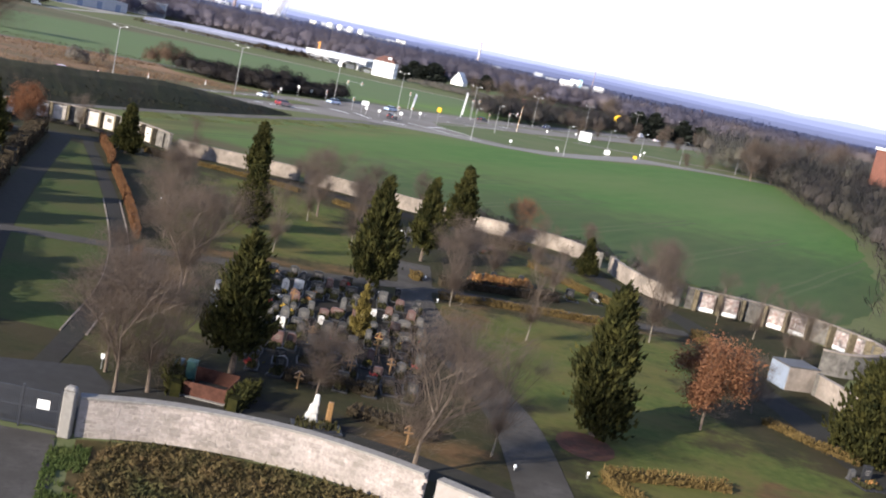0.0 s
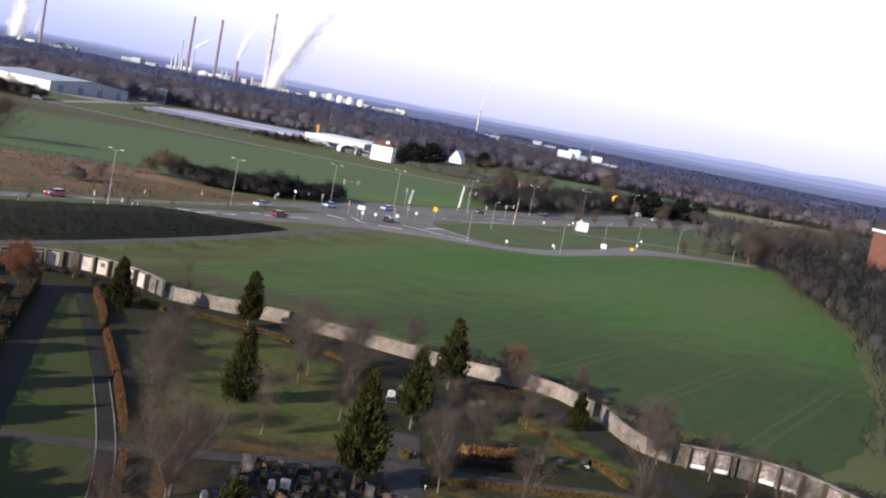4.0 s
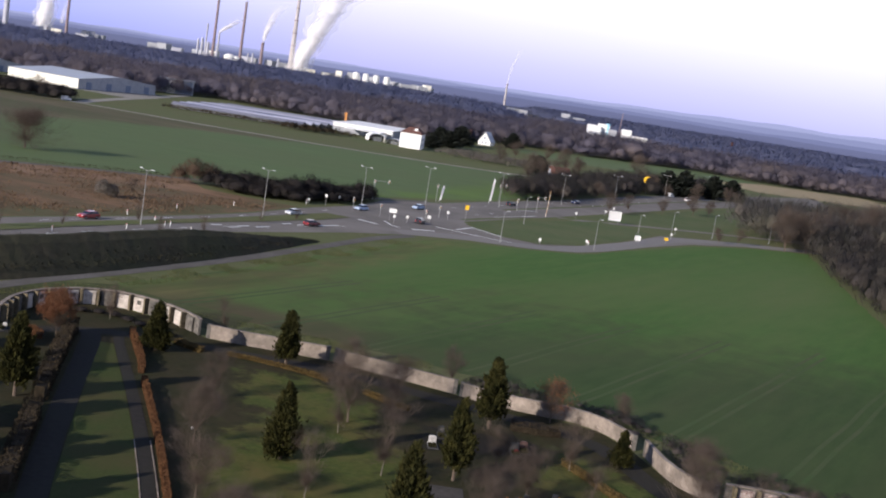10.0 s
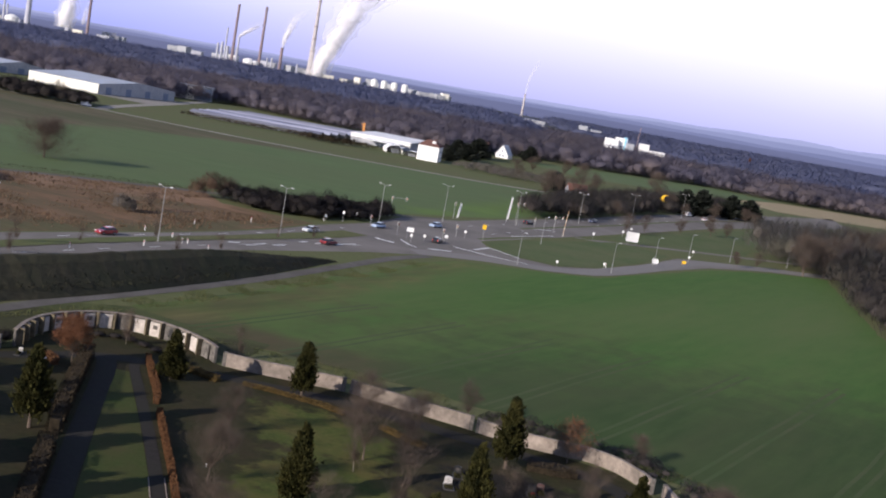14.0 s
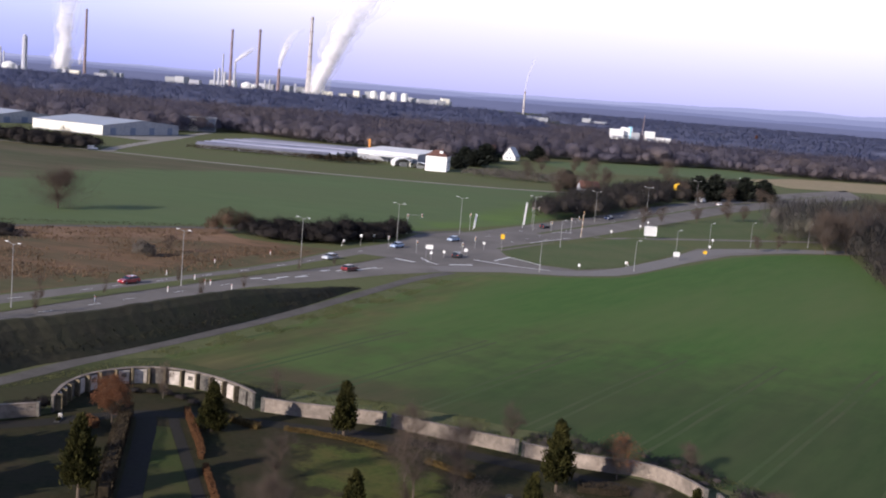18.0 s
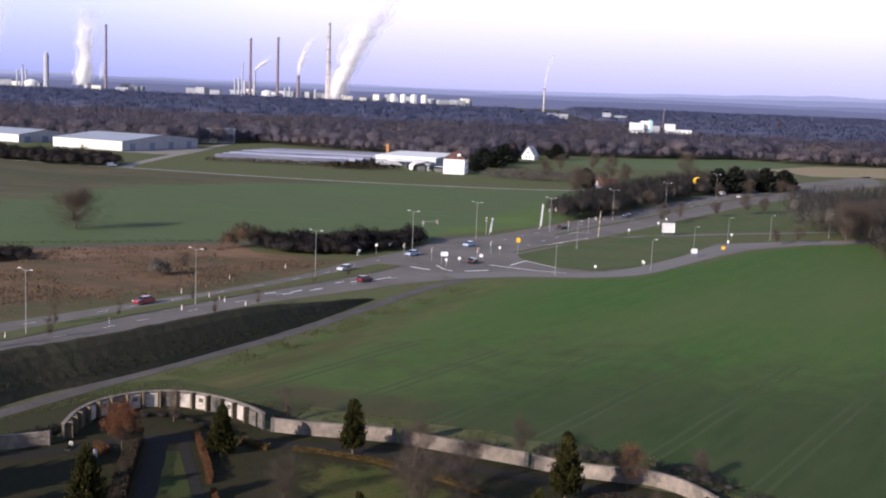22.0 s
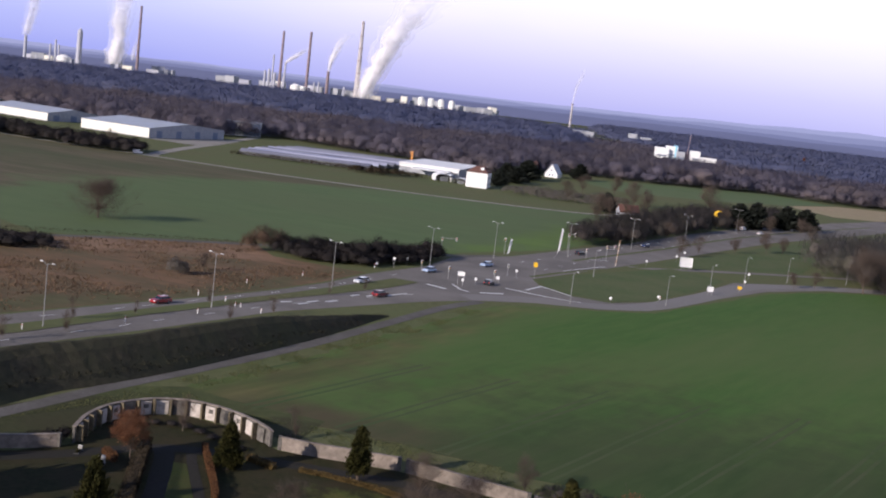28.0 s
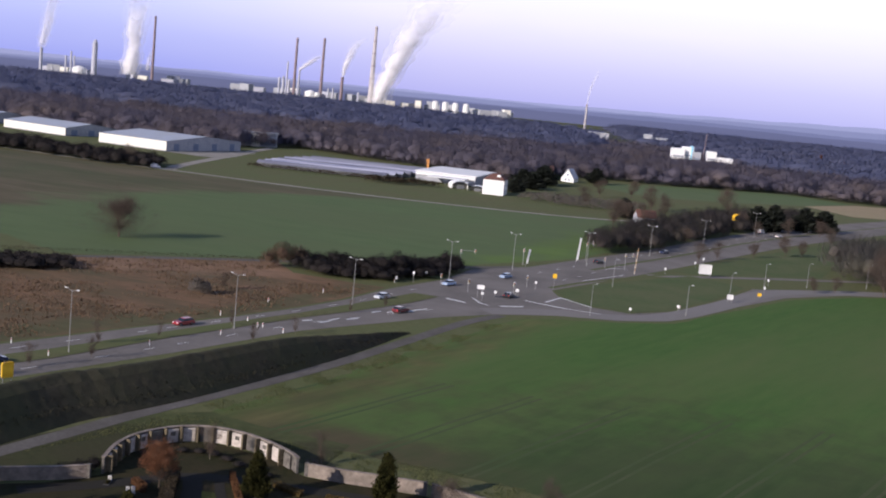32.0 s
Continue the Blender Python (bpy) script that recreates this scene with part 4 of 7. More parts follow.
# ---- woods, scrub and hedges ----
def brush(name, label, spots, material, category="woods", blades=26, seed=5, parent=None, fine=0.05, heart=0.0, upright=0.1):
    """Many leafless crowns seen from afar: rounded heads of twig sprays. spots: x, y, height, width. heart: size of the dense inner crown."""
    rng = numpy.random.default_rng(seed)
    trees = numpy.array(spots, dtype=float)
    s = numpy.repeat(trees, blades, axis=0)
    n, h, w = len(s), s[:, 2], s[:, 3]

    def unit(v):
        return v / numpy.maximum(1e-6, numpy.linalg.norm(v, axis=1))[:, None]

    # for each spray of twigs a point on the rounded crown where it ends, and the way it grows
    foot = numpy.stack((s[:, 0], s[:, 1], h * 0.3), 1)
    turn, u = rng.uniform(0, math.tau, n), rng.uniform(-0.35, 1.0, n)
    r = numpy.sqrt(1 - u * u) * w / 2
    tip = numpy.stack((s[:, 0] + numpy.cos(turn) * r, s[:, 1] + numpy.sin(turn) * r, numpy.maximum(0.1, h * (0.45 + 0.55 * u))), 1)
    tip = foot + (tip - foot) * rng.uniform(0.7, 1.06, n)[:, None]
    out = unit(tip - foot)
    way = unit(out * (1 - 0.4 * min(1.0, upright)) + rng.normal(0, 0.42, (n, 3)) + numpy.array((0, 0, upright)))
    root = tip - way * (numpy.minimum(h, w) * rng.uniform(0.18, 0.42, n))[:, None]
    root[:, 2] = numpy.maximum(0, root[:, 2])
    d = unit(numpy.cross(way, rng.normal(0, 1, (n, 3))))
    d *= numpy.where((numpy.cross(d, way) * out).sum(1) < 0, -1, 1)[:, None] * (w * 1.7 * rng.uniform(fine * 0.5, fine, n))[:, None]
    verts = numpy.stack((root, root + (tip - root) * 0.55 + d, tip), 1).reshape(-1, 3)
    normals = numpy.repeat(unit(out * 0.4 + numpy.array((0, 0, 0.7))) if heart else out, 3, axis=0)
    faces = numpy.arange(3 * n).reshape(-1, 3).tolist()
    if heart:
        rings, round_ = (-0.75, -0.2, 0.3, 0.7, 0.94), 9
        ball = numpy.array([(math.cos(math.tau * (k + 0.5 * i) / round_) * math.sqrt(1 - z * z), math.sin(math.tau * (k + 0.5 * i) / round_) * math.sqrt(1 - z * z), z) for i, z in enumerate(rings) for k in range(round_)])
        m, per = len(trees), len(ball)
        swell = 1 + rng.normal(0, 0.13, (m, per, 1))
        body = ball[None] * swell * heart * numpy.stack((trees[:, 3] / 2, trees[:, 3] / 2, trees[:, 2] * 0.5), 1)[:, None, :]
        body = body + numpy.stack((trees[:, 0], trees[:, 1], trees[:, 2] * 0.47), 1)[:, None, :]
        body[:, :, 2] = numpy.maximum(0.05, body[:, :, 2])
        facing = unit((ball[None] * 0.4 + numpy.array((0, 0, 0.7)) + rng.normal(0, 0.14, (m, per, 3))).reshape(-1, 3))
        quads = []
        for i in range(len(rings) - 1):
            for k in range(round_):
                a, b = i * round_ + k, i * round_ + (k + 1) % round_
                quads.append((a, b, b + round_, a + round_))
        cap = tuple((len(rings) - 1) * round_ + k for k in range(round_))
        base = len(verts)
        for t in range(m):
            o = base + t * per
            faces += [(o + a, o + b, o + c, o + e) for a, b, c, e in quads]
            faces.append(tuple(o + k for k in cap))
        verts, normals = numpy.concatenate((verts, body.reshape(-1, 3))), numpy.concatenate((normals, facing))
    me = bpy.data.meshes.new(name)
    me.from_pydata(verts.tolist(), [], faces)
    me.update()
    me.materials.append(material)
    me.polygons.foreach_set("use_smooth", [True] * len(me.polygons))
    me.normals_split_custom_set_from_vertices(normals.tolist())
    ob = new(name, me)
    if parent:
        ob.parent = parent
    return tagged(ob, label, category, kind="stuff")


def scatter(outline, spacing, h, w, seed, edge=0.35):
    """Spots over an outline, about spacing apart."""
    rnd = random.Random(seed)
    xs, ys = [p[0] for p in outline], [p[1] for p in outline]
    out = []
    y = min(ys)
    while y < max(ys):
        x = min(xs) + rnd.uniform(0, spacing)
        while x < max(xs):
            p = Vector((x + rnd.uniform(-1, 1) * spacing * edge, y + rnd.uniform(-1, 1) * spacing * edge, 0))
            if inside(p, outline):
                k = rnd.uniform(0.74, 1.12) * (1 + 0.22 * noise.noise(p * (0.55 / w)))
                out.append((p.x, p.y, h * k, w * rnd.uniform(0.65, 1.5)))
            x += spacing
        y += spacing * 0.85
    return out


FOREST_FRONT = ((-520, 800), (-388, 815), (-300, 800), (-215, 790), (-180, 870), (-94, 815), (-40, 775), (-12, 752), (14, 838), (54, 872), (108, 882), (199, 930), (249, 900), (330, 910), (420, 860),
                (520, 1000), (420, 1080), (260, 1090), (150, 1060), (90, 1120), (60, 1250), (-100, 1150), (-300, 1150), (-600, 1150))
brush("woods", "leafless grey-brown winter woods beyond the fields", scatter(FOREST_FRONT, 12.5, 18, 22, 31, 0.7), M_WOODS, blades=230, seed=32, fine=0.0062, heart=0.46, upright=0.9)
FOREST_HEM = ((-520, 792), (-388, 806), (-300, 792), (-215, 782), (-180, 862), (-94, 806), (-40, 764), (-12, 738), (16, 834), (54, 864), (110, 870), (199, 920), (249, 890), (330, 900), (420, 850),
              (420, 868), (330, 918), (249, 908), (199, 938), (106, 888), (50, 882), (8, 850), (-12, 764), (-40, 788), (-94, 828), (-180, 884), (-215, 806), (-300, 814), (-388, 828), (-520, 816))
brush("woods", "leafless undergrowth along the edge of the woods", scatter(FOREST_HEM, 7, 12, 13, 51, 0.8), M_WOODS, blades=150, seed=52, fine=0.008, heart=0.4, upright=0.9)
brush("woods", "deep leafless winter woods on the plain", scatter(((-700, 1150), (60, 1250), (90, 1500), (120, 2000), (60, 2600), (-350, 2900), (-1500, 2900), (-1300, 2000)), 33, 22, 58, 33, 0.7), M_WOODS_HAZED, blades=80, seed=34, fine=0.008, heart=0.42, upright=0.9)
brush("woods", "deep leafless winter woods on the plain", scatter(((260, 1090), (420, 1080), (700, 1100), (1100, 1700), (1900, 4000), (300, 4000), (160, 2600), (180, 1700)), 42, 20, 72, 35, 0.7), M_WOODS_HAZED, blades=70, seed=36, fine=0.008, heart=0.42, upright=0.9)
brush("woods", "leafless woods around the white works", scatter(((60, 1120), (150, 1050), (250, 1080), (240, 1200), (150, 1215), (150, 1330), (240, 1320), (190, 1700), (110, 1700)), 15, 15, 26, 49, 0.7), M_WOODS, blades=150, seed=50, fine=0.0062, heart=0.46, upright=0.9)
RIGHT_WOOD = ((126, 383), (110, 296), (99, 233), (93.5, 214), (74, 152), (60, 122), (75, 95), (120, 100), (190, 200), (260, 420), (300, 560), (200, 470))
brush("woods", "leafless scrubby copse along the wheat field", [(x, y, h * (1 + 0.45 * noise.noise(Vector((x * 0.09, y * 0.09, 9)))), w) for x, y, h, w in scatter(RIGHT_WOOD, 5.2, 9.6, 6.8, 37, 0.7)], M_COPSE, blades=190, seed=38, fine=0.009, heart=0.4, upright=0.7)
brush("scrub", "dense brown leafless bushes beside the junction", scatter(((26, 404), (35, 417), (48, 432), (78, 500), (108, 558), (150, 618), (145, 650), (95, 600), (50, 500), (22, 430)), 5.5, 9, 7, 39, 0.7), M_COPSE, "bushes", 420, 40, fine=0.008, heart=0.42, upright=0.7)
brush("scrub", "dense dark leafless bushes along the meadow", scatter(((-62, 303), (-52, 296), (-41, 296), (-33, 300), (-25, 313), (-17, 331), (-22, 338), (-40, 320), (-60, 309)), 3.2, 4.6, 5.5, 41) + [(-38, 305, 7.2, 8), (-34, 309, 7.6, 8), (-30, 313, 6.6, 7), (-43, 303, 5.6, 7)], M_DARKBUSH, "bushes", 420, 42, fine=0.010, heart=0.55)
brush("scrub", "dark hedge across the meadow", scatter(((-150, 250), (-120, 257), (-108, 264), (-110, 274), (-127, 272), (-160, 262)), 3.5, 3.2, 5, 43), M_DARKBUSH, "bushes", 230, 44, fine=0.010, heart=0.55)
brush("scrub", "belt of dark leafless bushes along the sheds", scatter(((-330, 600), (-279, 587), (-224, 563), (-190, 560), (-186, 572), (-193, 590), (-240, 600), (-300, 640)), 6.5, 7.5, 10, 45), M_DARKBUSH, "bushes", 220, 46, fine=0.010, heart=0.55)

brush("woods", "tall leafless copse behind the narrow side road", scatter(((113, 402), (115, 388), (124, 379), (150, 392), (215, 440), (290, 540), (270, 580), (190, 520), (140, 470), (112, 430)), 7.5, 14.5, 10, 47), M_SCRUB, blades=420, seed=48, fine=0.008, heart=0.3, upright=0.6)

# horizon hills and wooded plain; haze painted as glow, bluer and paler with every ridge
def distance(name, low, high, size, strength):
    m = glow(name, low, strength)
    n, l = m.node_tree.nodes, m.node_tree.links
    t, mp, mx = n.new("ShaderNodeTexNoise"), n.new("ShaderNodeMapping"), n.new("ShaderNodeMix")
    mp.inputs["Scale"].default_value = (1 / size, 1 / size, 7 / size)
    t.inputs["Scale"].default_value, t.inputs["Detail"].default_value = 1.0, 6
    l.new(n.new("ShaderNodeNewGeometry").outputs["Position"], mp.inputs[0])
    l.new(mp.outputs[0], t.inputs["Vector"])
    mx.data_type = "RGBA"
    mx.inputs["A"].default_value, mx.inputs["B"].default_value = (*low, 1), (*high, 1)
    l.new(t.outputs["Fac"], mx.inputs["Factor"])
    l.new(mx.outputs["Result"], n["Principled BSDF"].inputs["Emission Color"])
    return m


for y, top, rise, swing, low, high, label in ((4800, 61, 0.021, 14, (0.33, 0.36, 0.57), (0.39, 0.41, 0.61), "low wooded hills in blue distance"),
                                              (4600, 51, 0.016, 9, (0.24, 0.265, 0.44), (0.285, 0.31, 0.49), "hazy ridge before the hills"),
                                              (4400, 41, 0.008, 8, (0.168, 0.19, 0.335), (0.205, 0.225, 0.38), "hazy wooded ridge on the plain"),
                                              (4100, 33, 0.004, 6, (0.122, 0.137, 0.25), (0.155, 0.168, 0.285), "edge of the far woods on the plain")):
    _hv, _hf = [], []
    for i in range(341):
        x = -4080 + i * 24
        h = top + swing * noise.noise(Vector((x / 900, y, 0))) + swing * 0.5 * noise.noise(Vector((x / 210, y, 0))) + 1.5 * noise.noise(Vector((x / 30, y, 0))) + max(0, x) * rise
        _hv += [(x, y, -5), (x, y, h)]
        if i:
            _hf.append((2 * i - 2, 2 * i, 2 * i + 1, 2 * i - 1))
    tagged(raw_mesh("backdrop", _hv, _hf, distance("painted_haze_glow", low, high, 260, 0.55)), label, "hills", kind="structure")


# ---- cemetery ground and paths ----
# base colours are lowered to hold the tree shade over the ground
M_CEM = grown("shade_dark_lawn", ((0.018, 0.020, 0.009), (0.038, 0.037, 0.016), (0.042, 0.033, 0.018), 5),
              (((0.042, 0.058, 0.014), (0.082, 0.096, 0.024), (0.100, 0.084, 0.028), 7), ((0.070, 0.042, 0.020), (0.135, 0.078, 0.036), (0.060, 0.050, 0.022), 4), ((0.011, 0.010, 0.009), (0.028, 0.024, 0.021), (0.020, 0.018, 0.013), 3)), 0.7, 0.06, 1.2)
M_STRIP = surface("mown_lawn", (0.030, 0.048, 0.012), (0.050, 0.070, 0.020), 0.5, 0.95, 0.03, (0.060, 0.056, 0.022), 0.12)
M_BRAMBLE = surface("bramble", (0.060, 0.042, 0.020), (0.185, 0.122, 0.058), 0.5, 0.95, 0.15, (0.055, 0.058, 0.023), 0.35, island=0.35, thin=0.3)
M_SOIL = surface("grave_soil", (0.012, 0.011, 0.010), (0.035, 0.030, 0.026), 0.2, 0.95, 0.03)

M_PATHGRAVEL = surface("path_gravel", (0.052, 0.047, 0.042), (0.100, 0.090, 0.082), 0.5, 0.9, 0.02, (0.042, 0.038, 0.032), 0.25)

CEMETERY = ((-120, 99), (-75, 118), (-54, 128), (-49, 133), (-48.6, 144), (-44.5, 148.6), (-40, 150), (-31.5, 146.6), (-25.5, 140.8), (-9.4, 139), (6.4, 132.4), (17, 128.6), (23, 126), (26, 120.5),
            (28.5, 112), (32.5, 106.8), (41.6, 106), (47.6, 100), (48.6, 95), (43.4, 89.2), (38, 79), (40, 72), (46, 64), (40, 40), (15, 36.9), (6.6, 42.8), (0.4, 45), (-8.2, 43.8), (-18, 44), (-40, 48), (-120, 60))
LAWNS = (((7.6, 84.5), (16.5, 87.4), (26, 91), (30, 90), (27, 78), (26, 62), (18, 54), (13.5, 56), (11.6, 64), (9.2, 72)), ((-14, 88), (4, 92.5), (4, 99), (-1, 112), (-12, 116), (-16, 108), (-17, 98)), ((15, 58), (30, 63), (36, 54), (34, 44), (16, 44)), ((-10, 55), (-6.5, 64), (-9, 68), (-13, 60)), ((14, 104), (24, 98), (29, 100), (24, 112), (16, 118)), ((-17, 116), (-4, 112), (-1, 120), (-10, 129), (-19, 130)))
LITTER = (((-13.5, 83.8), (0.5, 88.6), (3.5, 91.0), (3.2, 93.6), (-13, 87.2)), ((8, 84), (12.5, 85.2), (11.5, 79), (8.2, 77)), ((29.0, 71.5), (33.0, 65), (37, 61.5), (36, 66), (31.5, 71.5)), ((22.5, 52.5), (33, 54), (33, 57), (25, 56)), ((-14.5, 81), (-11, 82), (-9, 66), (-13, 64)), ((2.6, 48.9), (8, 47.4), (10.5, 51), (7, 56), (3, 53)), ((7, 88), (27, 92.4), (27, 90.4), (8, 86)))
# first ring paints tree shade by the compost bay; the others are soil
SOILS_AND_SHADE = (((-8.2, 50.6), (-1.6, 50.4), (-1.8, 57), (-8, 56.4)), ((-8.4, 85), (4.4, 86.6), (7.4, 70), (7.2, 58), (-4.2, 57), (-8, 72)), ((8, 95), (18, 97.5), (19, 102), (9, 99)), ((2, 110), (15, 112), (16, 118), (3, 118)), ((-2.6, 53), (4.5, 53), (4.5, 49.4), (-1, 49.6)))


def grave_cover(x, y):
    return tuple(max(soft_in(x, y, ring, soft) for ring in rings) for rings, soft in ((LAWNS, 2.6), (LITTER, 1.8), (SOILS_AND_SHADE, 1.2)))


graded("cemetery_ground", CEMETERY, 0.03, 1.6, M_CEM, grave_cover, "winter grass, leaf litter, dark soil and painted shade of the cemetery", "ground")
sheet("lawn_strip", ((-35.3, 131.4), (-34.6, 131.4), (-28.2, 114), (-23.2, 99.7), (-19.5, 88.4), (-17, 79), (-15, 69), (-13.8, 58), (-18.4, 58), (-22.4, 72.3), (-26.2, 86.8), (-30.4, 105), (-36.2, 131.4)), 0.04,
      M_STRIP, "mown lawn strip between two cemetery paths", "lawn")
M_MULCH = surface("red_mulch", (0.070, 0.030, 0.022), (0.150, 0.062, 0.046), 0.4, 0.95, 0.05, (0.06, 0.04, 0.026), 0.8)
sheet("mulch_circle", [(15.9 + 1.7 * math.cos(a / 12 * math.tau), 56.6 + 2.3 * math.sin(a / 12 * math.tau)) for a in range(12)], 0.05, M_MULCH, "reddish mulch under the conifer", "mulch")
strip("avenue_path", ((-39.0, 136), (-37.4, 131.5), (-31.6, 104.5), (-27.4, 86.4), (-23.5, 72.2), (-20.3, 61.8), (-17.4, 50)), 2.4, 0.055, M_ASPHALT_DARK, "wide asphalt cemetery path with tree shade in its dark tone", "path", 2)
avenue = strip("garden_path", ((-35.0, 135), (-34.3, 132.6), (-27.5, 114.1), (-22.5, 99.8), (-18.9, 88.5), (-16.3, 79.3), (-14.2, 69.2), (-13.1, 58), (-12.6, 50)), 1.25, 0.055, M_ASPHALT_DARK,
               "narrow grey path with pale kerbs beside the lawn strip", "path", 2)
for off in (-0.72, 0.72):
    pts = smooth_line(((-22.5, 99.8), (-18.9, 88.5), (-16.3, 79.3), (-14.2, 69.2), (-13.1, 58)), 2)
    bm = bmesh.new()
    bar_along(bm, [p + s * off for p, s in zip(pts, sides_of(pts))], 0.1, 0.1)
    part("kerb", bm, M_CONCRETE, avenue)
strip("cross_path", ((-29, 79.0), (-15, 82.3), (0.7, 87.3), (6, 89.6), (18, 91.6), (30.4, 94.0)), 2.1, 0.06, M_PATHGRAVEL, "pale grey path across the cemetery", "path", 2)
strip("bay_path", ((-56, 124.5), (-48, 129.5), (-40, 135.5), (-33, 136.5), (-22, 136), (-8, 134.5)), 2.6, 0.05, M_ASPHALT_DARK, "dark asphalt path in front of the memorial bay", "path", 2)
strip("wall_path", ((-8, 134.5), (4, 129.5), (14, 125.5), (22, 120), (27, 108), (31, 100), (32.4, 92), (31.5, 83), (33.2, 74), (34.0, 66), (36, 57)), 2.8, 0.052, M_ASPHALT_DARK,
      "dark asphalt path along the cemetery wall", "path", 2)
strip("main_path", ((5.6, 100), (5.8, 92), (6.0, 84), (8.2, 73), (10.3, 65), (12.0, 57.5), (12.6, 50), (12.8, 43)), 3.0, 0.065, M_PATHGRAVEL, "broad grey gravel path between the graves", "path", 2)
strip("wall_walk", ((-13, 50.0), (-6, 50.2), (0, 49.9), (5, 48.9), (10, 46.6), (17, 42)), 2.6, 0.055, M_ASPHALT_DARK, "dark asphalt path inside the stone wall", "path", 1.5)
sheet("forecourt", ((-22, 44.5), (-9.4, 44.2), (-8.6, 47.5), (-8.9, 50.4), (-10.6, 53.0), (-15, 51.5), (-22, 50)), 0.06, M_ASPHALT_MID, "grey asphalt forecourt inside the gate", "path")
sheet("driveway", ((-20, 42.5), (-9.3, 43.2), (-7.7, 37.3), (-5.5, 28), (-2, 14), (-16, 14)), 0.04, M_PATHGRAVEL, "grey asphalt driveway up to the gate", "road")
sheet("rough_verge", ((-8.4, 43.2), (-4.7, 44.5), (0.4, 44.6), (4.1, 43.6), (6.6, 42.4), (15, 36), (20, 28), (0, 16), (-5.2, 28), (-7.2, 37.3)), 0.03, M_BRAMBLE, "verge of dead brown brambles below the wall", "verge")
random.seed(71)


def _bramble():
    x, y = random.uniform(-7, 9), random.uniform(30, 44)
    while not inside(Vector((x, y, 0)), ((-7.6, 42.9), (-4.7, 44.2), (0.4, 44.3), (4.1, 43.3), (6.6, 42.1), (12, 37), (4, 28), (-5, 30), (-6.8, 37.3))):
        x, y = random.uniform(-7, 9), random.uniform(30, 44)
    return Vector((x, y, random.uniform(0, 0.35))), Vector((random.uniform(-1, 1), random.uniform(-1, 1), 0.6)).normalized()


_v, _f = leaf_cloud(13000, _bramble, 0.15, 0.2)
tufts("grass_tufts", "ragged green grass along the driveway", ((-9.4, 43), (-7.6, 43), (-6.6, 37.3), (-4.4, 28), (-6.2, 28), (-8.2, 37.3)), 4200, 0.13, M_GREENGRASS, 84, 0.4)
tagged(raw_mesh("brambles", _v, _f, M_BRAMBLE), "tangled dead brambles in front of the stone wall", "brambles", kind="stuff")


# ---- hedges ----
def hedge(points, width, height, material, label, per_metre=100, leaf=0.13):
    h = thing("hedge", label, "hedge", "cemetery hedges")
    line = smooth_line(points, 0.7)
    bm = bmesh.new()
    bar_along(bm, line, width * 0.62, height * 0.78, 0, 0.08)
    part("core", bm, material, h)
    total = sum((b - a).length for a, b in zip(line, line[1:]))

    def at():
        i = random.randrange(len(line) - 1)
        p = line[i].lerp(line[i + 1], random.random())
        s = sides_of([line[i], line[i + 1]])[0]
        z = random.random()
        u = random.uniform(-0.5, 0.5) if z > 0.6 else random.choice((-0.5, 0.5)) * random.uniform(0.85, 1.1)
        lump = 1 + 0.18 * noise.noise(p * 0.8)
        return p + s * u * width * lump + Vector((0, 0, height * lump * (min(1, z / 0.6)))), Vector((s.x * u, s.y * u, 0.8)).normalized()
    v, f = leaf_cloud(round(per_metre * total), at, leaf)
    raw_mesh("foliage", v, f, material, h)
    return h


random.seed(81)
_bl, _dl, _yl = "clipped rust-brown beech hedge beside the path", "dark leafless hedge along the wide path", "low olive-yellow hedge by the path"
hedge(((-34.0, 137), (-31.6, 130.5), (-29.6, 125), (-28.4, 121)), 0.6, 1.0, M_BEECH, _bl)
hedge(((-27.2, 117.5), (-24.4, 109.5), (-20.6, 98.4), (-16.6, 85.6)), 0.5, 0.85, M_BEECH, _bl)
hedge(((-15.0, 79.6), (-13.6, 72), (-12.9, 67)), 0.5, 0.85, M_BEECH, _bl)
hedge(((-40.5, 134.2), (-37.3, 119), (-34.4, 106.2)), 1.5, 1.9, M_HEDGE, _dl)
hedge(((-33.4, 102), (-31, 92), (-29, 83.5)), 1.5, 1.9, M_HEDGE, _dl)
hedge(((-26.3, 77.0), (-23.5, 68), (-20.6, 58)), 1.4, 1.8, M_HEDGE, _dl)
hedge(((-28.2, 136.0), (-26.2, 134.6), (-24.4, 133.6)), 1.1, 0.7, M_YELLOWHEDGE, _yl)
hedge(((-21.5, 134.2), (-17.0, 133.2), (-12, 131.4), (-8.5, 129.4)), 0.8, 0.45, M_YELLOWHEDGE, _yl)
hedge(((-4.2, 126.8), (-1.6, 124.6), (1.2, 122.4)), 0.8, 0.5, M_YELLOWHEDGE, _yl)
hedge(((17.6, 112), (20.2, 106.8), (22.4, 102.8), (24.6, 99.4), (25.8, 95.6)), 0.8, 0.6, M_YELLOWHEDGE, _yl)
hedge(((30.6, 93.0), (31.4, 90.6), (31.8, 89)), 1.0, 0.8, M_YELLOWHEDGE, _yl)
hedge(((7.8, 87.2), (12, 88.4), (18, 89.8), (25, 91.4)), 0.7, 0.5, M_YELLOWHEDGE, "low ochre-brown hedge along the cross path")
hedge(((8.0, 92.6), (12, 94.2), (16, 95.2), (18.8, 96.6)), 1.2, 0.8, M_HEDGE, "dark evergreen hedge behind the grave row")
hedge(((12.5, 121.8), (15.5, 121.6), (18, 121.9)), 2.0, 0.9, M_HEDGE, "dark low hedge beside the wall")
